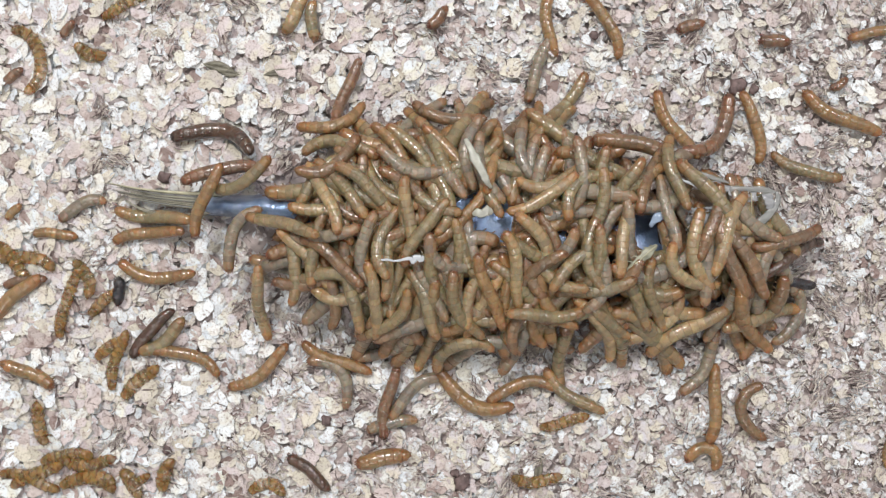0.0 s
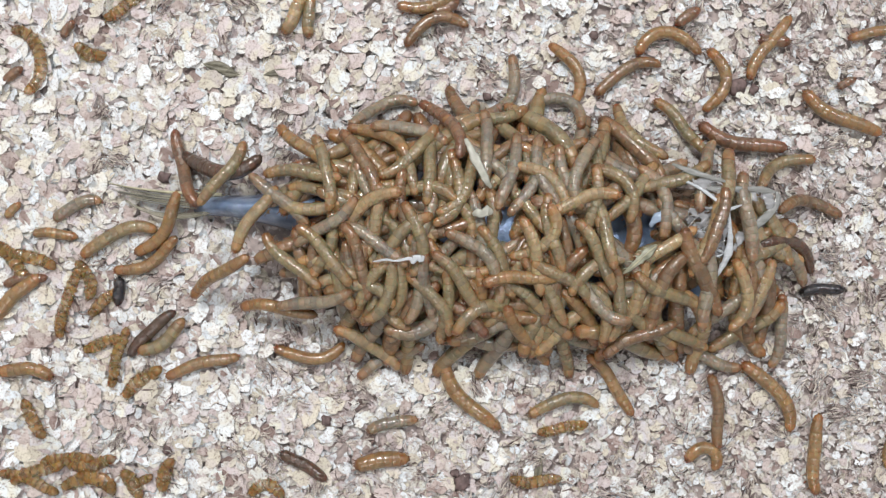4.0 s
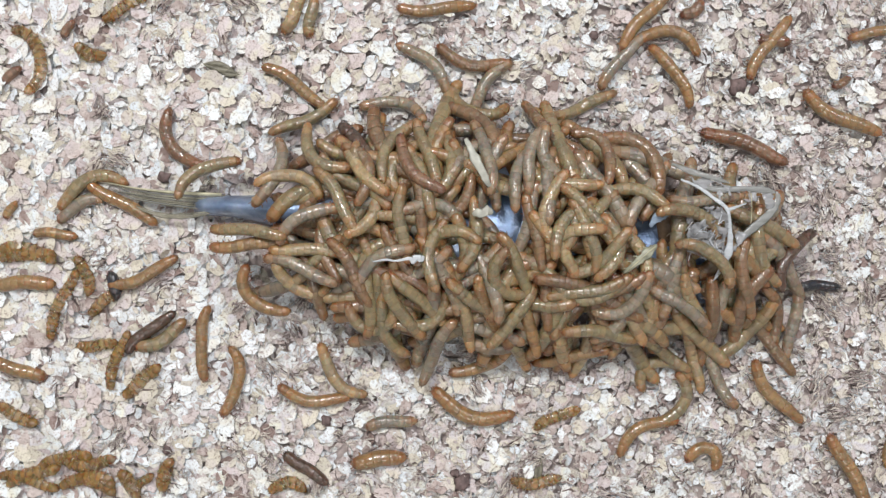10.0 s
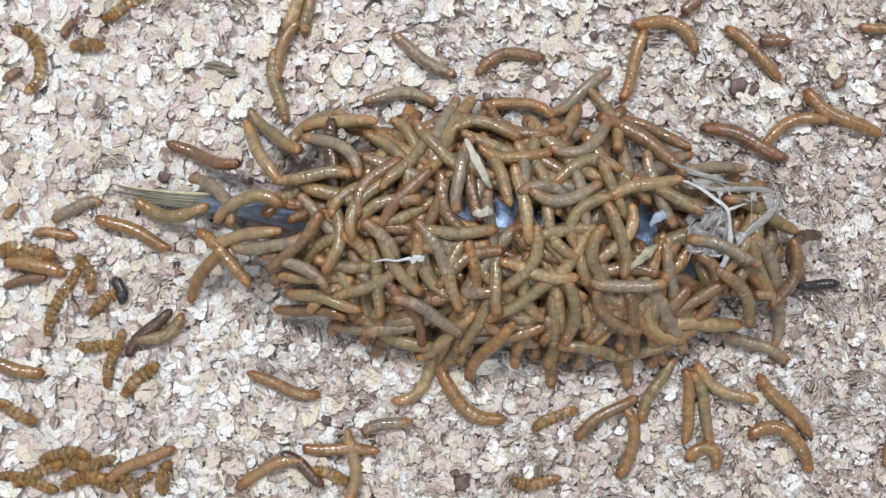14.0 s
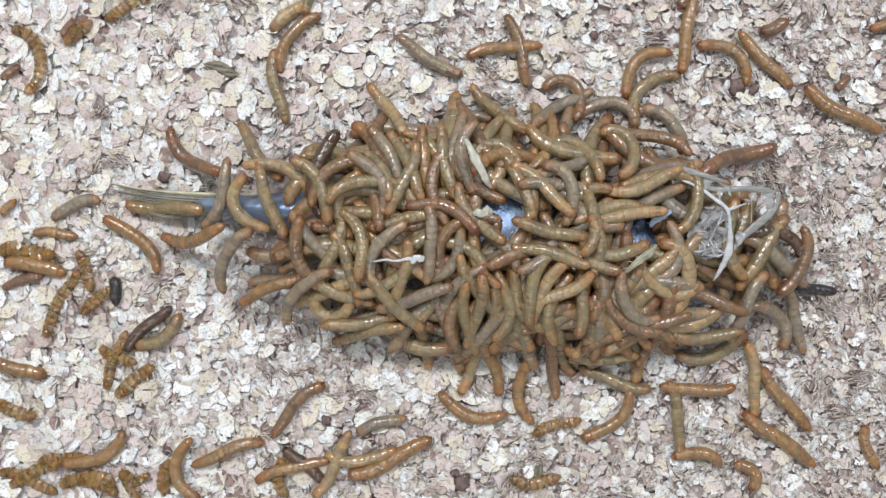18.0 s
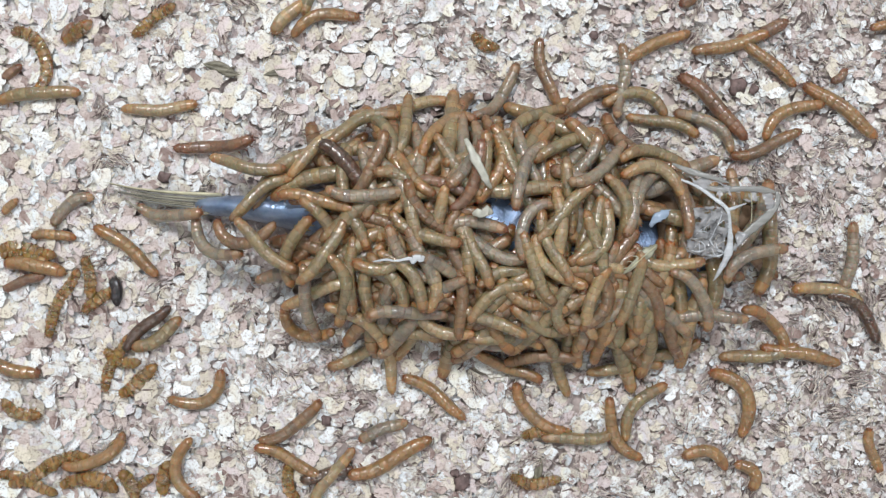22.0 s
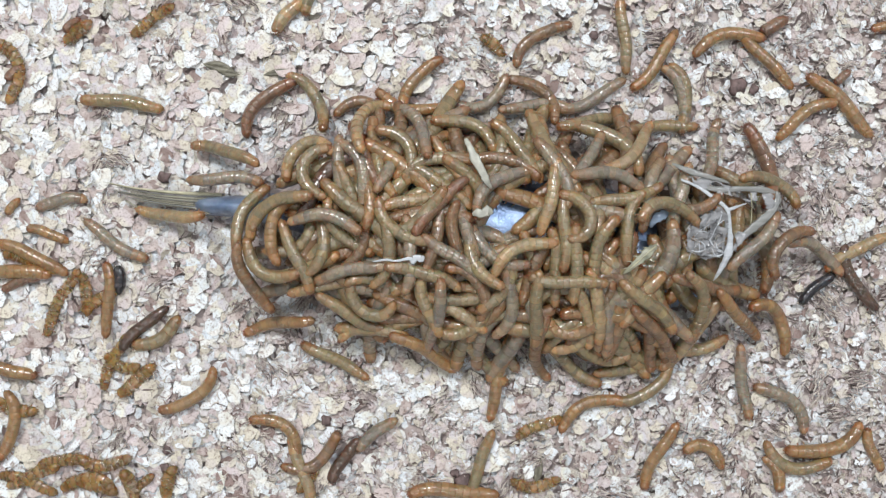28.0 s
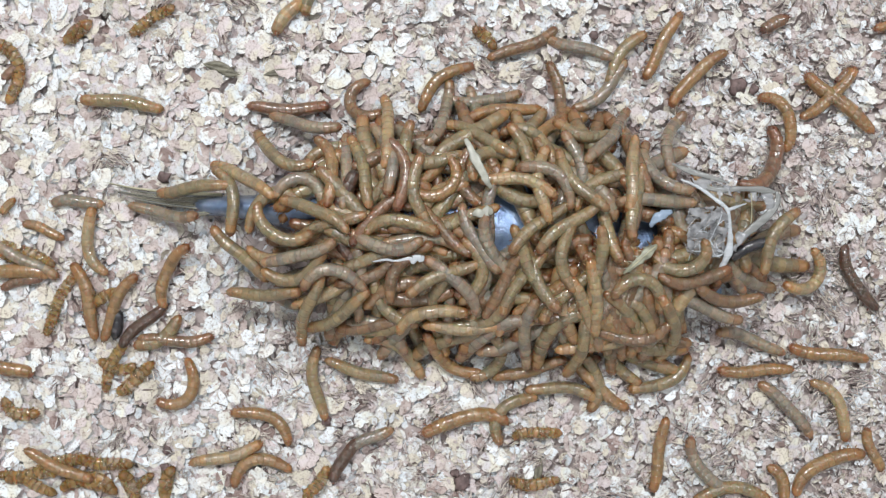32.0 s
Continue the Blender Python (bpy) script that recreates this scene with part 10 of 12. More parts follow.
    crawl(roamer("tan", 0.82),
          [(0, 8.9, -11.4, 64, -55), (1, 9.2, -11.3, 14, -2), (2, 5.2, -5.0, 4, 90), (3, 5.4, -7.3, 0, 0), (6, -1.5, -7.6, 53, -11), (7, -0.7, -6.7, 31, -200), (8, -0.1, -12.1, 56, 61), (9, 4.7, -15.4, 64, 179), (10, 5.5, -17.6, 105, 0), (11, -0.2, -23.7, 148, -54), (12, -2.8, -20.6, 125, -68), (13, -5.2, -23.2, 174, 24), (14, 0.7, -24.2, 220, -20), (17, -3.5, -27.6, 307, 21)],
          [(18, 8.7, -31.3, 247, -11), (19, 12.4, -30.9, 252, -70), (20, 1.1, -26.7, 195, 40), (21, -5.0, -27.0, 195, 57), (22, -1.7, -20.4, 153, -56), (23, 0.9, -20.4, 187, -3), (24, -0.6, -18.5, 135, 24), (25, -2.2, -21.6, 174, 24), (28, 2.4, -16.5, 149, -8), (29, 5.9, -17.5, 120, -69), (30, 5.5, -18.2, 64, 56), (31, -2.0, -16.8, 17, -22), (32, 5.5, -21.2, 0, 0)])
    crawl(roamer("grey", 0.82),
          [(0, 1.3, -8.5, 54, -2), (1, 2.8, -6.0, 39, 13), (2, -0.5, 1.1, 78, -9), (3, 0.0, 0.1, 75, 55), (6, -4.1, -3.0, 27, -8), (7, -4.2, -1.3, -20, 22), (8, -14.2, -1.4, -15, 19), (9, -13.7, 1.5, -16, 90), (10, -14.0, -0.9, -12, -83), (11, -12.8, -0.5, 11, 53), (12, -7.5, -3.0, 18, -112), (13, -1.8, -13.8, 45, 108), (14, 4.4, -14.3, 30, -63), (17, 0.9, -18.1, 23, -1)],
          [(18, 1.5, -20.9, -64, 44), (19, 2.6, -19.5, -60, 13), (20, 1.2, -17.9, -95, -25), (21, 1.8, -13.9, -119, 62), (22, -4.0, -11.6, -167, -34), (23, 1.9, -15.1, -170, 36), (24, -3.0, -12.1, -191, 82), (25, -6.4, -17.0, -196, -69), (28, -11.0, -14.7, -219, -23), (29, -6.5, -19.8, -188, -93), (30, -9.4, -18.9, -235, 92), (31, -6.0, -16.6, -205, -56), (32, 1.0, -14.9, -263, 14)])
    crawl(roamer("brown", 0.82),
          [(0, 24.7, -6.9, 50, -76), (1, 30.0, -11.1, 47, 22), (2, 31.2, -14.2, 53, 41), (3, 29.8, -6.9, 32, -37), (6, 34.0, -13.3, 69, -46), (7, 32.2, -14.8, 77, 78), (8, 33.6, -11.7, 101, -53), (9, 41.6, -9.2, 107, -51), (10, 34.1, -9.9, 161, 67), (11, 32.8, -5.9, 121, -45), (12, 37.8, -3.5, 93, 2), (13, 44.4, -13.2, 106, -32), (14, 50.6, -18.2, 105, 30), (17, 50.7, -25.8, 131, -26)],
          [(18, 56.1, -21.5, 205, 12), (19, 50.7, -21.5, 290, -45), (20, 57.6, -19.0, 343, 45), (21, 54.7, -13.1, 332, -78), (22, 54.7, -12.4, 303, -48), (23, 63.6, -11.2, 308, -72), (24, 57.1, -11.2, 397, -6), (25, 67.4, -2.6, 360, 117), (28, 70.9, -9.9, 350, 35), (29, 69.4, -8.7, 322, 23), (30, 68.0, -11.8, 317, -115), (31, 64.9, -10.6, 349, 89), (32, 67.5, -7.8, 366, 69)])
    crawl(roamer("olive", 0.82),
          [(0, 50.6, 17.3, 27, -1), (1, 52.2, 12.2, 89, 41), (2, 48.7, 13.2, 77, -62), (3, 49.1, 18.4, 73, -50), (6, 52.2, 17.5, 19, 4), (7, 41.1, 13.9, 19, 59), (8, 48.7, 14.6, 5, -15), (9, 53.9, 19.4, -7, -28), (10, 52.0, 14.4, -14, -53), (11, 45.5, 16.9, -57, -184), (12, 53.8, 19.7, -44, -10), (13, 53.0, 23.4, -47, -115), (14, 46.1, 36.3, -71, -48), (17, 35.9, 40.3, -147, 13)],
          [(18, 57.9, 44.6, -131, 143), (19, 54.3, 49.1, -83, -26), (20, 61.6, 46.2, -98, -63), (21, 61.8, 46.8, -133, -73), (22, 54.5, 42.2, -189, 95), (23, 55.8, 41.7, -137, 104), (24, 42.1, 40.9, -182, 24), (25, 39.6, 48.6, -214, 104), (28, 51.0, 60.3, -266, -11), (29, 43.2, 57.5, -315, 35), (30, 48.0, 51.7, -298, -86), (31, 48.0, 51.7, -299, -86), (32, 50.5, 53.6, -304, -42)])
    crawl(roamer("grey", 0.82),
          [(0, 41.4, -7.7, 83, 85), (1, 35.6, -11.9, 104, -7), (2, 37.0, -11.7, 90, 8), (3, 40.2, -12.2, 103, -45), (6, 43.7, -8.4, 125, -83), (7, 44.6, -15.3, 77, 51), (8, 44.6, -14.7, 98, -24), (9, 51.9, -13.8, 106, -56), (10, 49.1, -13.6, 38, 90), (11, 51.8, -10.6, 55, 53), (12, 50.9, -13.3, 34, 8), (13, 58.3, -12.2, -1, -68), (14, 49.1, -9.6, 0, 50), (17, 43.6, -8.6, -6, -21)],
          [(18, 50.8, -15.0, -44, 137), (19, 56.4, -11.9, -26, -65), (20, 66.6, -16.5, -24, 7), (21, 58.2, -7.4, -11, 0), (22, 68.0, -12.9, -57, -99), (23, 80.3, -19.4, -48, -93), (24, 76.1, -13.6, -93, -88), (25, 86.8, -1.5, -42, -152), (28, 104.4, -1.1, -27, -88), (29, 99.2, -1.2, -59, 26), (30, 82.0, -13.2, -143, -39), (31, 87.1, -10.7, -165, 7), (32, 86.2, -25.6, -197, 32)])
    crawl(roamer("amber", 0.82),
          [(0, 28.8, -14.0, 122, -62), (1, 33.4, -12.9, 128, -63), (2, 35.7, -16.5, 128, -1), (3, 44.0, -31.3, 119, -25), (6, 54.2, -45.5, 122, -19), (7, 52.2, -41.8, 40, -65), (8, 55.3, -40.3, 35, -67), (9, 54.6, -43.9, -9, -35), (10, 56.9, -51.4, 31, -67), (11, 56.9, -51.4, 31, -67), (12, 61.0, -42.5, 63, 0), (13, 58.9, -49.4, 135, -92), (14, 69.0, -44.1, 90, 49), (17, 68.9, -52.0, 17, 5)],
          [(18, 72.1, -39.5, 0, 41), (19, 64.2, -33.1, -89, 0), (20, 66.5, -36.8, -35, 75), (21, 68.3, -31.9, -56, -52), (22, 91.5, -21.6, -44, -110), (23, 91.6, -21.8, -36, -116), (24, 89.7, -29.5, -19, 28), (25, 89.2, -27.1, -79, -127), (28, 81.3, -18.5, -43, -10), (29, 94.5, -31.6, -112, 16), (30, 85.1, -20.5, -144, -118), (31, 81.6, -27.5, -180, 49), (32, 87.9, -34.3, -180, -19)])
    crawl(roamer("amber", 0.82),
          [(0, 25.2, -17.0, 91, -72), (1, 24.6, -18.2, 101, -51), (2, 26.4, -16.3, 100, -79), (3, 38.2, -15.4, 112, 48), (6, 36.1, -27.1, 117, -83), (7, 26.8, -24.6, 160, 18), (8, 37.3, -36.6, 247, 54), (9, 39.5, -35.8, 207, 82), (10, 35.2, -30.0, 191, -17), (11, 30.5, -44.1, 269, 17), (12, 44.5, -33.9, 252, 180), (13, 49.3, -62.9, 255, -40), (14, 52.5, -55.0, 263, -93), (17, 47.9, -45.3, 228, -39)],
          [(18, 47.6, -48.1, 225, -69), (19, 51.6, -50.8, 187, 19), (20, 58.1, -55.8, 165, -62), (21, 56.5, -56.1, 160, -43), (22, 49.4, -51.5, 117, -71), (23, 54.8, -56.7, 144, -6), (24, 54.9, -53.3, 152, -21), (25, 72.3, -65.4, 196, 48), (28, 60.6, -58.5, 243, 23), (29, 60.6, -58.5, 243, 23), (30, 61.8, -58.4, 256, 0), (31, 61.4, -58.3, 256, -27), (32, 60.9, -58.3, 259, -12)])
    crawl(roamer("grey", 0.82),
          [(0, -31.8, 3.7, 6, 61), (1, -30.2, -1.4, 24, 14), (2, -26.4, -1.3, 62, -51), (3, -31.2, 4.4, 45, 28), (6, -25.6, 9.2, 21, -101), (7, -28.3, 2.6, 35, 69), (8, -28.0, 5.5, 9, 165), (9, -32.2, 15.6, 0, 120), (10, -36.1, 8.0, 29, -87), (11, -36.3, 6.7, 26, -70), (12, -33.6, 0.1, 75, -13), (13, -35.5, -2.4, 62, 69), (14, -46.2, 1.0, 9, 52), (17, -38.7, -1.6, 56, 25)],
          [(18, -57.5, -2.2, 60, -102), (19, -58.8, 2.3, -10, -8), (20, -63.6, 3.2, 8, -1), (21, -65.0, 1.3, 37, -31), (22, -75.7, 9.8, -5, 63), (23, -85.8, -2.6, -31, 27), (24, -85.6, -0.8, -34, 46), (25, -88.9, -0.9, -27, 39), (28, -92.3, 1.8, -32, 8), (29, -92.3, 1.8, -32, 8), (30, -93.6, 8.9, 22, -51), (31, -117.8, -3.2, -29, -11), (32, -117.8, -3.2, -29, -11)])
    crawl(roamer("olive", 0.82),
          [(0, 8.1, -3.3, 127, -71), (1, 6.1, 1.4, 109, -54), (2, 0.8, 9.1, 109, 4), (3, 4.2, 11.1, 120, 66), (6, 2.5, 4.9, 157, -16), (7, 7.4, 8.9, 152, 130), (8, 8.2, 7.8, 130, 143), (9, 4.7, 5.4, 129, -9), (10, 0.0, 3.0, 187, 80), (11, -8.9, 6.8, 179, -50), (12, -8.0, 9.6, 173, -28), (13, -6.0, 7.7, 172, 26), (14, -9.7, 9.6, 198, -31), (17, -8.0, 9.7, 173, -37)],
          [(18, -9.6, 7.8, 191, -9), (19, -9.4, 13.8, 135, 123), (20, -14.1, 16.7, 207, 0), (21, -6.7, 12.8, 176, 51), (22, -4.9, 12.9, 186, 95), (23, -4.5, 13.4, 247, 39), (24, -7.2, 11.6, 240, 62), (25, -6.6, 11.8, 174, 23), (28, -1.0, 17.5, 147, 49), (29, 0.9, 15.1, 135, 0), (30, 0.8, 17.7, 200, 54), (31, -1.0, 12.8, 233, 90), (32, 4.6, 7.3, 204, -1)])
    crawl(roamer("grey", 0.82),
          [(0, 36.1, 19.7, 85, 70), (1, 37.1, 21.8, 117, -75), (2, 41.1, 19.8, 52, 31), (3, 36.6, 19.4, 60, -83), (6, 36.0, 24.5, 117, -17), (7, 34.4, 23.8, 164, -73), (8, 35.8, 23.0, 94, 53), (9, 33.6, 21.5, 58, 53), (10, 24.1, 24.9, 73, -42), (11, 27.6, 25.4, 68, 77), (12, 30.1, 22.5, 16, -66), (13, 28.0, 15.3, 49, -137), (14, 32.8, 14.3, 7, 80), (17, 27.6, 10.0, 63, -90)],
          [(18, 32.1, 15.9, 113, 137), (19, 38.4, 19.0, 102, 14), (20, 40.3, 21.2, 85, -64), (21, 39.1, 20.9, 72, 64), (22, 42.2, 22.1, 36, 68), (23, 45.0, 17.8, 61, 24), (24, 42.0, 23.5, 6, -60), (25, 37.4, 20.3, 68, 85), (28, 30.1, 20.8, 115, 67), (29, 27.6, 22.8, 120, 70), (30, 16.1, 18.8, 165, -38), (31, 17.3, 23.5, 173, 167), (32, 28.6, 18.5, 143, 97)])
    crawl(roamer("olive", 0.82),
          [(0, -2.0, 26.9, 117, 42), (1, -1.1, 17.9, 78, 11), (2, 0.8, 17.6, 129, 79), (3, -3.1, 23.6, 94, -81), (6, -5.3, 24.7, 84, 20), (7, -3.1, 24.3, 82, -55), (8, 3.2, 21.7, 75, 79), (9, 0.3, 25.0, 102, -9), (10, -4.1, 25.5, 107, -13), (11, -4.0, 22.9, 70, 25), (12, 4.3, 27.0, 69, 0), (13, -2.3, 26.0, 80, -35), (14, -9.2, 23.9, 51, 9), (17, -9.2, 27.5, 87, 15)],
          [(18, -9.7, 22.8, 116, 0), (19, -13.5, 23.5, 134, -64), (20, -13.6, 22.3, 148, -74), (21, -10.8, 23.9, 110, 76), (22, -12.3, 16.0, 104, 200), (23, -9.2, 13.8, 84, 72), (24, -13.4, 14.5, 140, -69), (25, -9.9, 19.4, 139, 22), (28, -11.2, 26.6, 121, 109), (29, -4.4, 25.1, 101, -36), (30, -5.1, 26.0, 143, -7), (31, -2.0, 24.8, 174, 72), (32, -4.9, 24.3, 176, -48)])
    crawl(roamer("tan", 0.82),
          [(0, -28.4, 11.3, 115, 2), (1, -27.7, 3.0, 104, -30), (2, -29.2, 3.6, 108, -48), (3, -25.2, 5.9, 107, 6), (6, -24.4, 3.2, 157, 1), (7, -20.1, 5.4, 101, 89), (8, -20.1, 6.4, 98, 80), (9, -26.2, 3.2, 74, 7), (10, -23.9, 2.9, 22, -126), (11, -28.4, 4.0, 103, -80), (12, -21.6, 0.2, 90, 1), (13, -18.2, -2.1, 123, 85), (14, -19.2, -2.8, 135, 39), (17, -18.8, -2.8, 124, 75)],
          [(18, -12.2, -1.6, 141, -14), (19, -15.4, 2.6, 112, 90), (20, -14.1, 4.1, 173, 37), (21, -8.8, -1.4, 254, 5), (22, -1.5, 6.0, 262, 37), (23, -0.6, 0.7, 238, 10), (24, 1.0, 1.2, 219, 180), (25, -4.4, 4.4, 156, 127), (28, -6.5, 12.7, 185, 56), (29, -6.4, 9.9, 191, 44), (30, -14.1, 6.0, 180, -38), (31, -20.1, 8.0, 180, 75), (32, -23.0, 9.5, 165, -25)])
    crawl(roamer("tan", 0.82),
          [(0, 24.9, 1.4, 111, 88), (1, 23.5, -1.2, 77, 11), (2, 25.3, 6.3, 80, 64), (3, 26.8, 4.2, 45, 92), (6, 26.0, -0.5, 71, 200), (7, 30.3, 3.9, 131, -73), (8, 31.4, 7.8, 105, -3), (9, 36.0, 0.3, 101, -45), (10, 29.4, 1.7, 126, -7), (11, 31.6, -2.5, 98, -44), (12, 32.2, -4.4, 94, 10), (13, 29.3, 0.1, 45, 0), (14, 33.1, -2.8, 49, 66), (17, 25.1, -3.6, 34, -48)],
          [(18, 27.2, -11.2, 60, -32), (19, 31.8, -16.5, 86, -39), (20, 37.2, -14.9, 93, -2), (21, 38.2, -16.3, 69, 31), (22, 40.2, -14.2, 81, -89), (23, 40.0, -18.7, 28, 61), (24, 36.2, -16.3, 31, 40), (25, 36.4, -16.4, 27, -109), (28, 40.9, -15.1, 101, 49), (29, 43.0, -13.5, 128, 7), (30, 42.4, -11.7, 154, 91), (31, 38.9, -14.7, 141, -22), (32, 40.3, -12.7, 96, -5)])
    crawl(roamer("olive", 0.82),
          [(0, 7.4, 23.9, 33, 22), (1, 11.3, 25.0, 11, 29), (2, 14.9, 25.0, -42, 91), (3, 13.2, 33.3, -7, 9), (6, 10.6, 41.8, 28, -20), (7, 17.2, 30.5, 17, 94), (8, 16.6, 25.1, 6, 65), (9, 11.5, 33.6, -32, -27), (10, 9.4, 39.6, -18, 152), (11, -0.3, 34.0, -90, -77), (12, 1.1, 37.5, -77, 12), (13, 7.7, 39.0, -36, -124), (14, 11.6, 32.9, -6, -72), (17, 6.0, 45.5, 36, -37)],
          [(18, 15.5, 38.1, -41, 50), (19, 17.4, 40.5, -51, -73), (20, 20.2, 47.5, -104, 17), (21, 15.5, 34.4, -152, 93), (22, 9.3, 26.9, -154, -22), (23, 5.5, 23.3, -123, 120), (24, 2.4, 31.5, -180, 50), (25, 0.9, 32.8, -128, 128), (28, 6.5, 32.8, -206, 84), (29, 12.5, 31.1, -247, -63), (30, 10.9, 26.2, -284, -1), (31, 9.7, 20.7, -292, -88), (32, 13.5, 23.3, -350, -188)])
    crawl(roamer("olive", 0.82),
          [(0, 37.4, 5.2, 108, 28), (1, 39.3, 14.8, 147, 66), (2, 38.6, 17.9, 120, -53), (3, 39.2, 22.6, 78, -32), (6, 43.0, 20.1, 128, 61), (7, 40.7, 21.1, 64, -52), (8, 38.9, 22.1, 97, 68), (9, 45.6, 24.6, 81, 58), (10, 35.0, 17.0, 59, 35), (11, 35.3, 19.4, 59, -38), (12, 36.7, 20.0, 60, 27), (13, 39.8, 17.3, 20, 73), (14, 40.1, 11.2, 66, 88), (17, 40.5, 12.4, 23, -89)],
          [(18, 36.5, 12.2, 37, -116), (19, 39.5, 9.6, 50, -99), (20, 40.6, 7.0, 52, -60), (21, 41.6, 10.5, 87, 65), (22, 38.4, 7.6, 77, -7), (23, 41.1, 19.7, 101, 37), (24, 38.0, 14.8, 125, 36), (25, 42.0, 14.1, 105, 63), (28, 38.5, 12.6, 126, 118), (29, 33.2, 19.2, 136, -43), (30, 32.0, 18.1, 107, 29), (31, 28.4, 21.8, 135, -49), (32, 32.9, 24.0, 152, -37)])
    crawl(roamer("grey", 0.82),
          [(0, 26.3, 17.8, 94, -69), (1, 29.8, 12.0, 98, -4), (2, 32.1, 16.7, 80, -21), (3, 33.0, 16.8, 114, -56), (6, 33.1, 19.3, 99, -41), (7, 38.3, 17.5, 28, 47), (8, 37.9, 16.8, -53, 40), (9, 37.4, 20.4, -55, -97), (10, 29.5, 23.5, -62, 92), (11, 31.1, 23.7, 0, 109), (12, 38.8, 27.8, 49, 20), (13, 37.4, 25.6, 7, -25), (14, 38.4, 28.8, 27, 88), (17, 34.4, 29.1, 38, -141)],
          [(18, 47.8, 39.3, -16, -135), (19, 44.8, 26.6, 38, 200), (20, 39.7, 44.4, 22, 0), (21, 50.5, 47.6, 86, 16), (22, 50.5, 47.6, 86, 16), (23, 64.4, 46.0, 86, -14), (24, 58.3, 45.5, 13, -145), (25, 59.5, 56.2, 12, -9), (28, 66.7, 42.5, -75, -96), (29, 59.4, 38.7, -15, -14), (30, 62.3, 27.9, -77, -25), (31, 50.4, 35.3, -133, -61), (32, 44.8, 44.9, -138, -39)])
    crawl(roamer("olive", 0.82),
          [(0, 13.3, 18.6, 96, -51), (1, 20.5, 22.5, 119, -53), (2, 21.0, 18.6, 118, 8), (3, 22.2, 13.8, 121, -22), (6, 14.8, 15.3, 143, 113), (7, 16.1, 13.0, 137, 127), (8, 16.5, 14.0, 142, 90), (9, 17.3, 17.1, 174, 67), (10, 10.0, 22.8, 215, 58), (11, 16.9, 25.9, 225, 16), (12, 11.9, 26.6, 260, -21), (13, 14.1, 23.6, 290, -140), (14, 15.1, 27.2, 341, 41), (17, 12.9, 29.9, 370, 55)],
          [(18, 13.3, 25.2, 367, -155), (19, 20.6, 28.8, 353, -68), (20, 24.1, 35.2, 365, 20), (21, 28.0, 39.1, 373, -36), (22, 25.0, 35.5, 393, -87), (23, 27.8, 33.9, 437, -40), (24, 23.6, 37.5, 511, -134), (25, 31.0, 41.1, 542, 10), (28, 41.4, 35.4, 550, -9), (29, 30.5, 26.4, 505, 89), (30, 25.8, 23.3, 501, 83), (31, 24.1, 24.9, 565, -83), (32, 24.2, 29.0, 506, 141)])
    crawl(roamer("tan", 0.82),
          [(0, 26.9, 14.0, 30, 58), (1, 33.6, 11.4, 60, 51), (2, 32.6, 12.3, 64, 21), (3, 36.0, 14.5, 30, -45), (6, 36.9, 1.5, 16, -70), (7, 35.6, 9.1, 90, 32), (8, 30.9, 14.6, 109, 106), (9, 29.1, 13.0, 107, 2), (10, 28.6, 11.7, 76, -87), (11, 25.5, 12.4, 143, 96), (12, 23.8, 11.0, 150, 144), (13, 21.3, 12.9, 140, 60), (14, 20.4, 12.1, 100, -5), (17, 20.3, 18.9, 167, 54)],
          [(18, 26.2, 16.4, 140, 23), (19, 28.0, 15.1, 97, 32), (20, 29.8, 10.6, 82, -29), (21, 27.6, 6.0, 83, -82), (22, 30.6, 6.1, 92, 10), (23, 29.3, 8.3, 122, -89), (24, 20.4, 9.3, 50, -136), (25, 27.0, 12.0, 81, -37), (28, 28.4, 14.1, 76, -6), (29, 27.2, 7.9, 72, 70), (30, 28.1, 7.9, 150, 2), (31, 25.7, 15.5, 112, -9), (32, 26.2, 17.5, 90, -41)])
    crawl(roamer("olive", 0.82),
          [(0, -4.6, 19.6, 157, 45), (1, -2.4, 13.5, 116, 20), (2, 0.5, 13.4, 116, 81), (3, -3.9, 13.1, 169, 83), (6, -6.7, 13.6, 186, -43), (7, 4.3, 16.3, 203, 30), (8, 6.4, 12.2, 247, 66), (9, 6.2, 0.0, 236, 60), (10, 7.7, 3.3, 259, -43), (11, 9.8, -0.3, 186, -66), (12, 16.2, -5.0, 227, 76), (13, 15.3, -6.8, 244, 46), (14, 14.4, -7.5, 265, 56), (17, 11.7, -6.9, 273, -24)],
          [(18, 9.4, -10.9, 305, 57), (19, 7.2, -10.2, 297, 23), (20, 8.7, -6.2, 351, -48), (21, 10.6, -3.2, 328, 84), (22, 8.6, -0.8, 292, -11), (23, 11.6, -5.5, 269, 16), (24, 8.8, -4.3, 233, -21), (25, 11.9, -9.8, 272, 34), (28, 15.5, -9.4, 242, -57), (29, 17.1, -12.6, 207, -55), (30, 21.0, -5.5, 254, -51), (31, 15.9, -10.7, 246, -16), (32, 20.6, -9.0, 236, 17)])
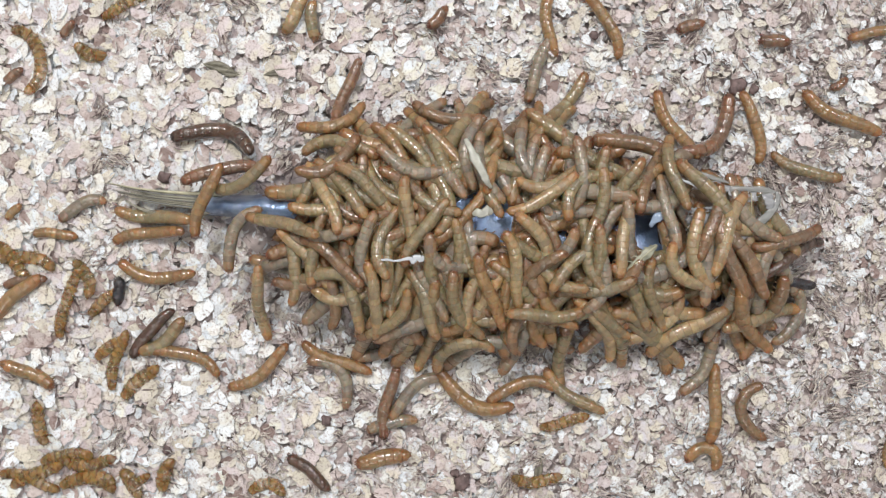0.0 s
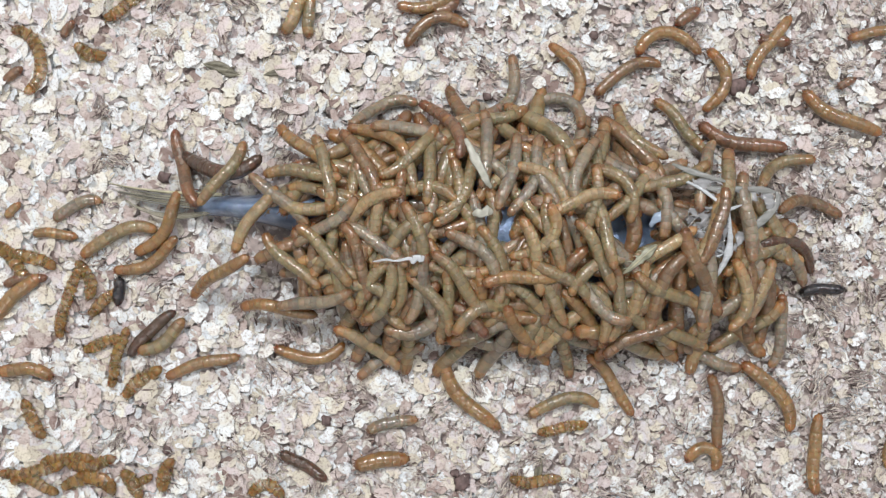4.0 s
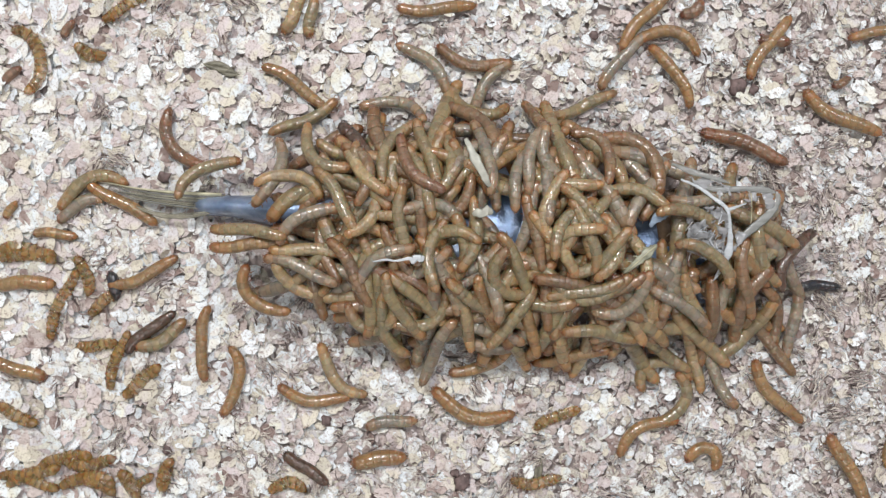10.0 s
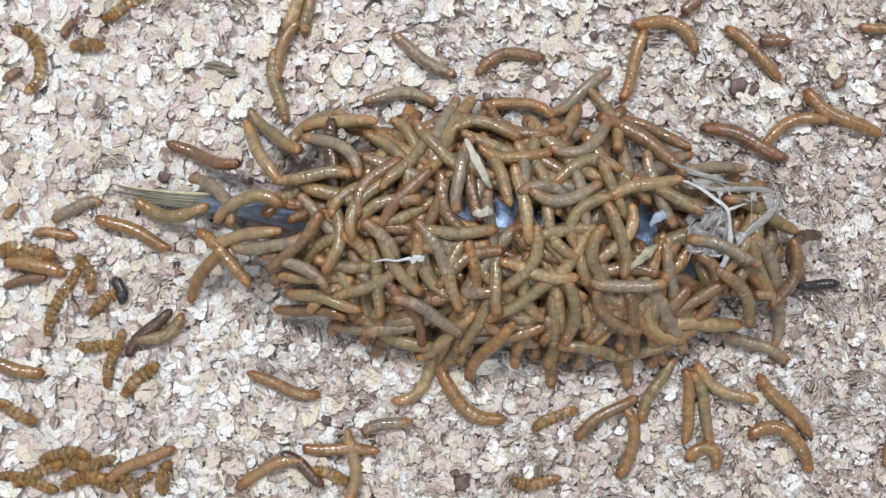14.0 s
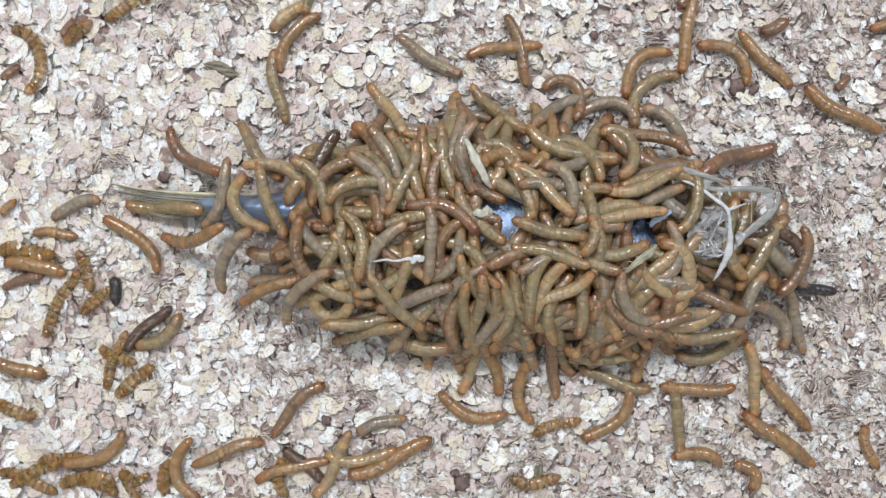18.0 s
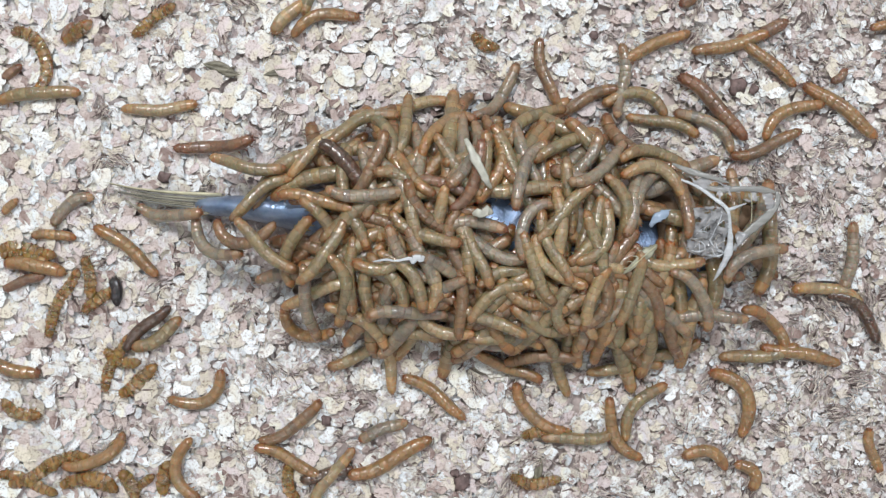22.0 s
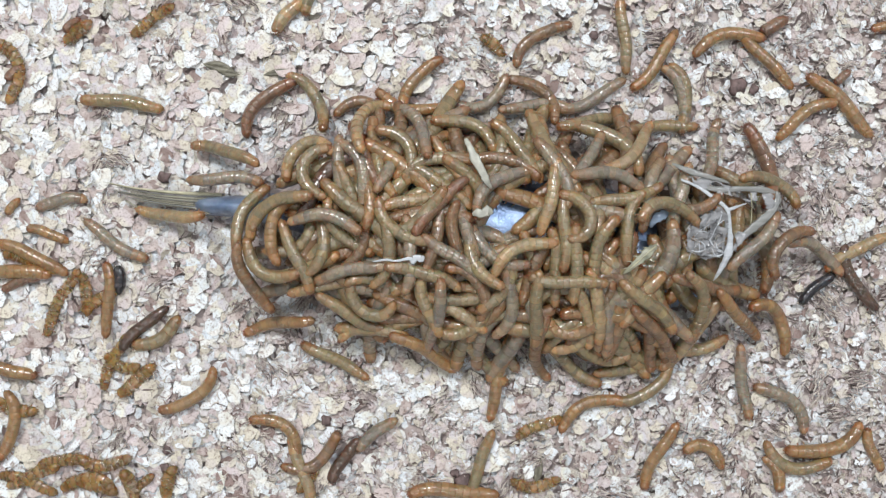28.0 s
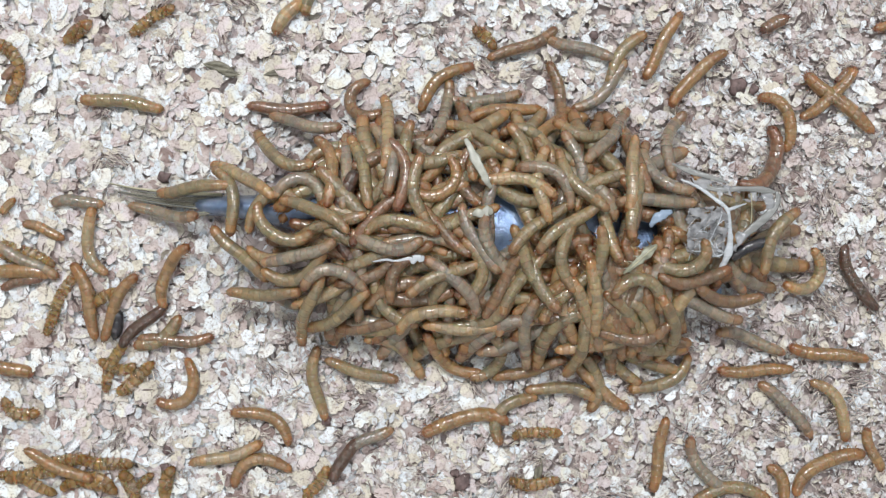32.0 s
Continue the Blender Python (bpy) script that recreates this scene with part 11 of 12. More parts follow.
    crawl(roamer("olive", 0.82),
          [(0, 56.5, -12.2, 103, -37), (1, 69.1, -4.2, 139, -14), (2, 65.9, -7.7, 176, 16), (3, 65.5, -17.1, 160, -73), (6, 65.6, -37.9, 116, 12), (7, 75.1, -44.2, 98, 12), (8, 73.4, -44.0, 100, -30), (9, 58.3, -41.0, 90, 24), (10, 65.6, -43.3, 66, 129), (11, 66.1, -39.2, 114, -23), (12, 72.2, -51.4, 201, 10), (13, 70.5, -51.0, 194, -18), (14, 73.3, -44.2, 105, 24), (17, 59.6, -44.1, 111, -7)],
          [(18, 65.9, -47.4, 99, 41), (19, 61.2, -55.7, 174, -66), (20, 75.4, -42.2, 158, -25), (21, 66.7, -49.1, 111, 46), (22, 55.5, -44.7, 53, -63), (23, 54.5, -43.7, 49, -114), (24, 54.8, -43.8, 52, -140), (25, 60.4, -46.4, 137, 63), (28, 57.0, -39.6, 212, -103), (29, 62.3, -36.8, 201, -65), (30, 69.5, -30.8, 249, -126), (31, 60.6, -38.2, 198, -80), (32, 62.0, -36.7, 209, -79)])
    crawl(roamer("olive", 0.82),
          [(0, 39.5, -1.4, 95, -60), (1, 43.4, -5.7, 95, -79), (2, 46.3, -9.2, 40, -24), (3, 41.1, -9.8, 9, -74), (6, 43.0, -4.3, 17, -58), (7, 39.7, -4.6, -26, -18), (8, 41.5, -8.6, -9, 16), (9, 40.1, -11.3, 0, 84), (10, 40.8, -11.4, 13, 82), (11, 42.1, -2.4, -28, 61), (12, 37.5, 1.6, -90, 40), (13, 36.1, -1.3, -94, 2), (14, 36.3, 0.2, -86, 63), (17, 36.9, -3.3, -9, 18)],
          [(18, 37.4, -1.9, -33, 69), (19, 39.4, 3.0, -42, -20), (20, 37.0, 5.3, -117, 48), (21, 37.3, 4.0, -142, 53), (22, 38.6, 3.9, -117, -40), (23, 35.3, 3.1, -117, 1), (24, 33.8, 6.1, -104, 1), (25, 29.9, 4.3, -117, 40), (28, 32.0, 4.2, -91, -22), (29, 29.6, 3.0, -117, 19), (30, 30.5, 9.1, -90, -120), (31, 23.2, 3.3, -143, -10), (32, 25.0, 5.9, -140, 16)])
    crawl(roamer("olive", 0.82),
          [(0, -31.0, -7.9, 175, 81), (1, -30.6, -9.2, 205, 11), (2, -22.1, -4.1, 238, -34), (3, -27.1, -7.6, 262, 37), (6, -26.3, -9.3, 320, 68), (7, -17.9, -14.7, 294, -10), (8, -22.7, -13.9, 243, 79), (9, -19.6, -9.1, 266, -19), (10, -18.5, -7.1, 277, -44), (11, -19.0, -6.0, 298, -87), (12, -18.2, -12.7, 299, 9), (13, -24.3, -10.6, 335, -5), (14, -26.7, -9.1, 289, -27), (17, -29.1, -4.1, 301, 46)],
          [(18, -28.0, -11.6, 339, 2), (19, -29.4, -8.2, 358, 32), (20, -28.3, -0.2, 299, -48), (21, -23.1, -2.2, 282, 45), (22, -24.7, -7.4, 269, -1), (23, -27.2, -2.8, 265, -15), (24, -24.6, -9.4, 253, 116), (25, -22.0, -16.6, 268, -3), (28, -24.8, -17.7, 333, 32), (29, -27.6, -8.1, 348, 53), (30, -32.9, -21.1, 329, 32), (31, -31.9, -24.1, 366, -2), (32, -22.8, -34.7, 344, -5)])
    crawl(roamer("amber", 0.82),
          [(0, 12.2, -11.2, 109, -19), (1, 14.0, -18.1, 118, -78), (2, 16.2, -17.9, 114, -77), (3, 19.0, -11.7, 175, 5), (6, 22.1, -7.5, 237, 13), (7, 14.7, -11.9, 217, 19), (8, 16.1, -15.2, 207, 19), (9, 13.7, -29.7, 221, -132), (10, 11.3, -31.8, 210, -90), (11, 14.5, -30.2, 210, -75), (12, 15.0, -31.1, 210, -6), (13, 11.8, -27.7, 237, 2), (14, 12.1, -27.9, 235, 24), (17, 7.6, -45.7, 161, -56)],
          [(18, 7.6, -45.7, 161, -56), (19, 7.5, -45.7, 164, -49), (20, -3.8, -39.4, 142, 3), (21, 6.1, -46.8, 143, -37), (22, -2.4, -41.2, 146, 16), (23, -2.3, -41.9, 144, 10), (24, -2.2, -41.8, 146, 3), (25, -10.3, -35.4, 168, 46), (28, -5.4, -28.0, 149, 10), (29, -2.1, -28.5, 175, -71), (30, -8.5, -29.7, 165, -10), (31, 2.3, -36.8, 128, -107), (32, 1.6, -30.7, 142, -63)])
    crawl(roamer("grey", 0.82),
          [(0, 22.3, 25.1, 105, -58), (1, 24.7, 25.3, 96, 70), (2, 30.7, 22.0, 78, 67), (3, 27.0, 20.5, 106, -29), (6, 26.4, 18.5, 96, -62), (7, 27.2, 18.7, 94, -80), (8, 29.6, 17.7, 120, -21), (9, 30.5, 20.9, 60, -83), (10, 28.1, 17.2, 84, -26), (11, 28.2, 16.8, 98, 18), (12, 28.6, 15.7, 137, 80), (13, 32.0, 12.2, 93, -2), (14, 36.2, 15.0, 105, 19), (17, 30.2, 7.8, 79, -83)],
          [(18, 26.2, 0.8, 69, 112), (19, 22.1, 4.3, 39, -28), (20, 20.2, 2.8, 6, 72), (21, 20.7, 10.0, 32, -46), (22, 18.9, 9.5, 56, -127), (23, 24.8, 19.2, -7, -136), (24, 24.0, 20.7, 68, 191), (25, 20.0, 14.4, 27, 54), (28, 15.1, 17.2, 36, -78), (29, 15.6, 14.2, 22, 39), (30, 12.7, 8.3, 11, 44), (31, 6.0, 9.8, -63, 66), (32, 9.2, 2.1, -60, 58)])
    crawl(roamer("tan", 0.82),
          [(0, -37.0, -2.0, 130, -2), (1, -31.1, -5.0, 89, 31), (2, -33.0, 1.1, 132, -4), (3, -29.7, -4.9, 146, 64), (6, -32.6, -4.7, 171, 4), (7, -27.0, -8.3, 238, -86), (8, -27.5, -13.5, 270, 26), (9, -30.4, -10.0, 305, 47), (10, -39.2, -8.6, 331, 147), (11, -39.4, -19.9, 372, 8), (12, -28.4, -20.2, 375, 26), (13, -29.1, -10.0, 400, -67), (14, -33.9, -7.7, 355, -19), (17, -37.4, -15.2, 386, 0)],
          [(18, -29.8, -15.5, 360, 200), (19, -32.8, -21.4, 290, 24), (20, -35.6, -25.4, 259, 90), (21, -21.7, -20.4, 338, 67), (22, -22.5, -20.3, 323, -41), (23, -29.9, -19.1, 361, 46), (24, -35.9, -16.7, 342, 0), (25, -37.0, -13.5, 349, 110), (28, -37.2, -5.0, 376, 61), (29, -29.4, -3.4, 392, -69), (30, -37.2, -5.0, 375, 60), (31, -42.7, -1.3, 449, 200), (32, -43.0, -1.7, 360, 72)])
    crawl(roamer("brown", 0.82),
          [(0, -29.4, -2.6, 143, 22), (1, -24.2, -3.0, 73, -33), (2, -21.7, 0.5, 91, -60), (3, -22.2, -1.0, 108, -24), (6, -23.7, -3.5, 105, 57), (7, -25.1, -2.8, 83, 3), (8, -25.5, -9.3, 119, -88), (9, -23.9, -7.7, 85, 56), (10, -24.4, -5.8, 122, 28), (11, -31.3, -3.9, 119, -67), (12, -30.7, 0.1, 83, -1), (13, -33.8, -7.8, 77, -36), (14, -38.5, 1.8, 47, 11), (17, -34.9, 0.3, 83, 74)],
          [(18, -37.5, -1.2, 102, -53), (19, -40.4, 0.0, 83, -65), (20, -33.7, -1.9, 49, 88), (21, -39.2, 0.3, 102, -43), (22, -53.7, 3.7, 174, -136), (23, -61.1, -2.1, 232, 79), (24, -54.2, -4.7, 165, 15), (25, -58.0, -10.6, 230, -8), (28, -51.9, -8.6, 295, 65), (29, -57.2, 1.7, 334, -1), (30, -74.2, -15.3, 294, 51), (31, -75.0, -25.6, 362, 20), (32, -75.0, -25.6, 362, 22)])
    crawl(roamer("olive", 0.82),
          [(0, -11.4, 15.2, 100, -6), (1, -9.7, 17.6, 55, 61), (2, -8.0, 14.9, 85, -62), (3, -8.5, 22.3, 92, -70), (6, -11.2, 26.1, 130, -4), (7, -8.7, 25.0, 84, 82), (8, -7.6, 26.9, 93, -11), (9, -10.4, 26.0, 79, 44), (10, -13.4, 27.1, 62, -60), (11, -12.4, 32.0, 51, -38), (12, -9.7, 30.9, 83, 92), (13, -15.8, 27.5, 92, 2), (14, -13.7, 25.2, 128, 79), (17, -20.8, 25.7, 120, 35)],
          [(18, -18.6, 21.2, 139, 142), (19, -21.8, 22.8, 92, 2), (20, -20.4, 26.5, 124, 122), (21, -14.3, 29.1, 80, -3), (22, -17.7, 32.5, 134, 154), (23, -18.2, 24.9, 130, -51), (24, -21.4, 44.4, 90, -38), (25, -38.1, 45.9, 28, -62), (28, -36.7, 42.0, -58, -99), (29, -40.1, 46.0, -136, 6), (30, -41.8, 39.6, -182, 8), (31, -47.2, 30.4, -212, 2), (32, -44.4, 25.8, -210, -80)])
    crawl(roamer("olive", 0.82),
          [(0, 44.1, -16.0, 115, -55), (1, 48.0, -8.4, 146, -46), (2, 52.7, -10.7, 205, -90), (3, 51.7, -11.7, 247, 36), (6, 59.3, -18.6, 163, -70), (7, 56.9, -21.6, 153, -93), (8, 59.7, -19.0, 204, -183), (9, 58.3, -10.3, 236, -7), (10, 51.2, -12.0, 182, 32), (11, 49.6, -15.8, 199, 51), (12, 46.4, -15.6, 194, 41), (13, 45.6, -11.1, 146, 65), (14, 42.1, -20.3, 180, -58), (17, 39.4, -18.6, 118, 69)],
          [(18, 43.0, -24.0, 122, -51), (19, 42.1, -21.2, 147, 0), (20, 44.4, -24.2, 85, 191), (21, 42.8, -23.6, 55, 83), (22, 41.1, -22.1, -33, 50), (23, 41.6, -29.5, -118, 7), (24, 41.2, -16.9, -56, -42), (25, 44.3, -22.4, -53, 45), (28, 47.9, -19.8, -55, -13), (29, 47.8, -23.0, -70, -41), (30, 49.9, -31.5, -93, 93), (31, 45.4, -44.1, -74, 9), (32, 41.8, -36.6, -78, -121)])
    crawl(roamer("tan", 0.82),
          [(0, -9.1, 8.8, 95, -16), (1, -15.5, 6.1, 118, 41), (2, -16.6, 8.0, 122, -11), (3, -18.8, 7.7, 100, 24), (6, -22.2, 7.6, 60, -42), (7, -17.8, 10.2, 98, 85), (8, -17.8, 11.0, 64, 72), (9, -18.8, 8.4, 117, -8), (10, -20.0, 11.1, 73, 96), (11, -18.8, 7.8, 109, -38), (12, -13.6, 0.8, 88, -66), (13, -11.3, 1.5, 96, 63), (14, -8.6, -5.8, 76, 36), (17, -11.3, -5.9, 90, -80)],
          [(18, -11.1, -7.7, 76, 39), (19, -11.6, -10.5, 108, 31), (20, -10.4, -7.4, 99, 0), (21, -7.7, -13.1, 119, -5), (22, -4.2, -6.9, 107, 83), (23, -6.5, -13.5, 73, 75), (24, -7.9, -15.0, 100, 46), (25, -2.1, -14.6, 119, -27), (28, -4.3, -13.4, 102, -37), (29, -3.3, -11.8, 99, 47), (30, -7.1, -14.2, 79, -83), (31, -12.8, -13.6, 24, -23), (32, -3.3, -17.9, 15, -91)])
    crawl(roamer("grey", 0.82),
          [(0, -0.7, -13.7, 88, 1), (1, 0.4, -11.6, 103, -62), (2, -3.6, -3.5, 85, 2), (3, -8.9, -8.7, 77, 53), (6, -6.6, -8.4, 87, 85), (7, -4.2, -9.7, 69, 23), (8, -8.5, -7.2, 73, 28), (9, -8.3, -3.0, 21, 44), (10, -6.4, -5.9, 32, 52), (11, -6.8, -3.3, 44, -88), (12, -0.9, -1.0, 45, -108), (13, -0.5, -2.3, -9, 37), (14, 2.4, 2.0, -6, 23), (17, 2.4, 0.0, 27, -49)],
          [(18, 1.8, -2.0, 57, 88), (19, -2.3, 1.6, 90, -33), (20, -1.6, 0.1, 84, -28), (21, 0.9, 3.1, 34, 0), (22, 7.0, 5.8, 8, -67), (23, 6.5, 9.5, 79, 126), (24, 8.6, 9.0, 63, -18), (25, 4.4, 12.1, 90, -31), (28, 5.0, 7.5, 117, 24), (29, -0.0, 6.4, 105, 86), (30, -4.3, 5.3, 140, 69), (31, -6.6, 2.4, 180, 45), (32, -6.6, 2.1, 180, 65)])


def resting_larvae():
    """Shed skins, dead and drowsy larvae that shift now and then."""
    crawl(rester("grey", "", 0.83, 9), [(0, -102.3, 11.8, -156, 70), (17, -103.9, 11.8, -156, 70), (21, -104.7, 11.7, -153, 61), (25, -106.4, 12.5, -166, 58), (28, -108.0, 13.4, -169, 63), (30, -106.6, 14.0, -174, 34), (32, -103.4, 13.2, -181, 30)])
    crawl(rester("skin", "S", 0.92, 9), [(0, -117.5, -3.1, 171, 69), (8, -117.5, -1.8, 168, 56), (32, -117.6, -3.9, 159, 50)])
    crawl(rester("rust", "s", 0.69, 9), [(0, -118.4, -9.1, -170, 8), (32, -119.2, -9.4, -165, 5)])
    crawl(rester("skin", "S", 0.87, 7), [(0, -101.3, -8.0, 112, 76), (20, -101.4, -6.3, 112, 39), (29, -100.5, -12.5, 103, 19), (32, -100.1, -14.1, 105, 17)])
    crawl(rester("skin", "S", 0.80, 11), [(0, -116.9, -65.2, 164, 17), (32, -117.7, -65.9, 162, 18)])
    crawl(rester("skin", "S", 0.84, 9), [(0, -106.5, -58.7, -173, 60), (32, -107.3, -60.2, -172, 52)])
    crawl(rester("skin", "S", 0.92, 9), [(0, -100.5, -65.3, -178, 75), (32, -100.6, -66.0, -179, 80)])
    crawl(rester("skin", "S", 0.99, 5), [(0, -88.2, -66.2, 125, 42), (32, -88.7, -66.8, 121, 45)])
    crawl(rester("amber", "s", 0.69, 11), [(0, 121.9, 61.1, -171, -5), (12, 121.9, 61.1, -171, -5), (16, 127.5, 63.4, -174, 0), (32, 129.1, 63.4, -174, 3)])
    crawl(rester("amber", "", 0.85, 13), [(0, -2.3, 74.8, -162, -20), (3, -2.4, 69.5, -165, -34), (6, -2.2, 67.9, -178, -25), (10, -2.2, 67.9, -179, -24), (13, -10.1, 74.5, -162, 0), (32, -10.1, 79.3, -163, -5)])
    crawl(rester("amber", "s", 0.75, 9), [(0, 126.7, -56.9, 83, -81), (15, 126.7, -56.9, 83, -81), (19, 121.5, -56.7, 103, -35), (32, 121.4, -56.7, 110, -31)])
    crawl(rester("rust", "s", 0.83, 5), [(0, 69.8, 62.9, -161, 31), (6, 70.4, 65.2, -145, -39), (32, 70.4, 76.3, -143, -37)])
    crawl(rester("rust", "s", 0.83, 5), [(0, -1.6, 65.2, -135, -33), (3, -0.6, 64.9, -140, 11), (6, 0.8, 76.3, -143, -37), (32, 0.8, 76.3, -143, -37)])
    crawl(rester("skin", "S", 0.89, 5), [(0, 13.7, 79.1, -141, 23), (19, 13.7, 79.1, -141, 23), (21, 12.4, 57.5, -207, -14), (32, 11.7, 59.9, -223, 0)])
    crawl(rester("skin", "S", 0.91, 13), [(0, -116.0, 54.1, 104, 155), (18, -116.0, 54.1, 104, 155), (19, -114.9, 54.5, 113, 155), (25, -114.9, 54.5, 113, 155), (28, -122.6, 51.7, 111, 111), (32, -122.6, 51.7, 111, 111)])
    crawl(rester("amber", "", 0.92, 9), [(0, -117.0, -35.3, -26, -26), (3, -117.0, -35.3, -26, -26), (6, -119.3, -34.0, -18, -14), (19, -120.0, -33.9, -16, -3), (22, -121.6, -33.8, -14, 4), (32, -123.2, -33.5, -14, -7)])
    crawl(rester("skin", "S", 0.81, 13), [(0, -106.2, -15.1, -106, 46), (5, -106.2, -15.1, -106, 46), (6, -108.0, -15.7, -114, 14), (32, -108.2, -14.8, -116, -4)])
    crawl(rester("skin", "S", 0.85, 7), [(0, -95.8, -14.9, -139, 3), (16, -95.8, -14.9, -139, 3), (17, -97.6, -14.5, -144, 52), (32, -96.9, -14.4, -148, 44)])
    crawl(rester("skin", "S", 0.79, 11), [(0, -92.2, -31.5, -104, 11), (32, -93.0, -32.3, -111, 10)])
    crawl(rester("skin", "S", 0.82, 7), [(0, -93.8, -27.7, -144, 18), (3, -96.3, -27.2, -164, 18), (6, -97.9, -27.1, -175, -32), (14, -97.9, -27.4, -179, -29), (17, -92.2, -31.1, -200, -43), (32, -92.3, -33.2, -189, -73)])
    crawl(rester("skin", "S", 0.97, 7), [(0, -85.9, -37.6, -137, 17), (32, -87.0, -36.8, -140, -23)])
    crawl(rester("skin", "S", 0.89, 9), [(0, -115.1, -63.8, -155, 31), (32, -116.1, -63.8, -171, -10)])
    crawl(rester("skin", "S", 0.87, 9), [(0, -100.3, -60.4, -179, -43), (16, -100.3, -60.4, -179, -43), (17, -97.5, -58.6, -154, -68), (27, -97.5, -58.8, -155, -76), (29, -95.5, -60.4, -188, -28), (32, -95.5, -60.4, -188, -28)])
    crawl(rester("skin", "S", 0.89, 7), [(0, -98.1, -65.6, 161, 69), (32, -98.0, -66.8, 166, 54)])
    crawl(rester("skin", "S", 1.00, 5), [(0, -78.4, -64.0, -106, 64), (10, -78.4, -64.0, -104, 58), (20, -78.0, -64.8, -100, 59), (32, -77.9, -66.4, -101, 60)])
    crawl(rester("skin", "S", 0.89, 7), [(0, -113.9, -49.6, -76, 32), (3, -113.9, -49.6, -76, 32), (6, -120.6, -46.6, -31, 48), (32, -119.7, -45.7, -21, 85)])
    crawl(rester("skin", "S", 0.91, 9), [(0, -121.2, -4.1, 130, 36), (5, -121.2, -4.1, 130, 36), (9, -117.7, -0.4, 174, 21), (26, -117.7, -0.5, 172, 29), (29, -117.0, -2.6, 156, 29), (32, -117.6, -1.3, 157, -13)])
    crawl(rester("amber", "", 0.98, 9), [(0, -120.7, -13.4, -137, 9), (9, -120.8, -13.3, -135, 0), (11, -115.4, -4.9, -189, 48), (22, -115.4, -4.9, -188, 44), (24, -119.3, -6.1, -183, 51), (32, -120.0, -6.6, -180, 54)])
    crawl(rester("skin", "S", 0.62, 5), [(0, -85.5, -65.6, -139, 31), (32, -84.3, -65.6, -135, 45)])
    crawl(rester("skin", "S", 0.82, 9), [(0, 26.2, -65.3, -179, -39), (32, 25.5, -66.1, -180, -38)])
    crawl(rester("amber", "", 0.84, 9), [(0, 73.9, -58.3, 163, 192), (14, 73.9, -58.3, 163, 192), (17, 72.0, -58.6, 175, 92), (23, 74.5, -57.6, 178, 68), (25, 72.8, -57.3, 175, 72), (29, 74.1, -57.7, 162, 111), (30, 74.1, -57.7, 162, 111), (31, 78.4, -71.9, 180, 74), (32, 78.4, -73.5, 180, 74)])
    crawl(rester("amber", "", 0.85, 7), [(0, 85.6, -79.1, 0, 166), (14, 85.6, -79.1, 0, 166), (17, 86.5, -63.7, -62, -142), (22, 86.5, -63.7, -62, -142), (24, 90.7, -63.5, -60, -84), (32, 95.2, -65.8, -66, -74)])
    crawl(rester("skin", "S", 0.79, 9), [(0, 34.1, -49.0, -167, -20), (3, 34.1, -49.0, -167, -20), (9, 32.0, -48.0, -156, 41), (14, 31.2, -48.0, -153, 40), (18, 31.8, -50.1, -162, 14), (32, 26.3, -52.2, -175, 40)])
    crawl(rester("grey", "G", 0.82, 9), [(0, -14.7, -49.4, -167, 52), (9, -14.8, -49.4, -165, 19), (20, -17.2, -51.2, -159, 0), (22, -17.2, -51.2, -159, 0), (32, -21.1, -53.9, -153, 26)])
    crawl(rester("amber", "P", 1.11, 7), [(0, -17.3, -59.2, -170, -9), (9, -18.0, -59.5, -175, -9), (11, -18.8, -59.6, -174, -4), (12.5, -15.7, -73.4, -186, -1), (32, -15.7, -73.4, -186, -1)])
    crawl(rester("dark", "", 0.84, 9), [(0, -37.9, -62.9, 141, 7), (20, -40.2, -60.8, 147, 3), (21, -40.2, -60.8, 144, 10), (22, -33.1, -63.7, 192, -16), (23, -28.2, -60.5, 236, 32), (32, -27.8, -59.5, 237, 48)])
    crawl(rester("dark", "", 0.82, 11), [(0, -82.7, -23.7, -130, 48), (6, -82.8, -23.7, -135, 42), (16, -83.5, -23.0, -137, 22), (32, -85.0, -21.5, -137, 28)])
    crawl(rester("olive", "", 0.92, 9), [(0, -79.2, -25.5, -144, -43), (6, -78.4, -25.4, -149, -48), (22, -80.7, -24.7, -149, -38), (32, -80.1, -24.6, -148, -52)])
    crawl(rester("tan", "", 0.93, 7), [(0, -41.9, 66.4, -118, -21), (14, -42.3, 66.7, -116, -24), (17, -44.0, 65.7, -138, 13), (32, -44.1, 65.7, -129, 8)])
    crawl(rester("olive", "", 0.83, 7), [(0, -36.8, 64.3, -86, 62), (12, -37.5, 65.0, -98, 28), (14, -38.3, 65.7, -98, 32), (17, -37.5, 71.2, -108, 34), (32, -37.5, 71.2, -108, 34)])
    crawl(rester("amber", "", 0.97, 13), [(0, 111.9, 37.8, 151, -30), (14, 112.0, 37.8, 149, -31), (19, 111.9, 39.2, 144, -20), (25, 112.8, 40.8, 143, 34), (32, 111.8, 41.5, 139, -12)])
    crawl(rester("amber", "s", 0.70, 9), [(0, -109.8, 4.2, 177, 36), (20, -109.8, 4.4, 176, 19), (32, -113.0, 5.4, 160, 27)])
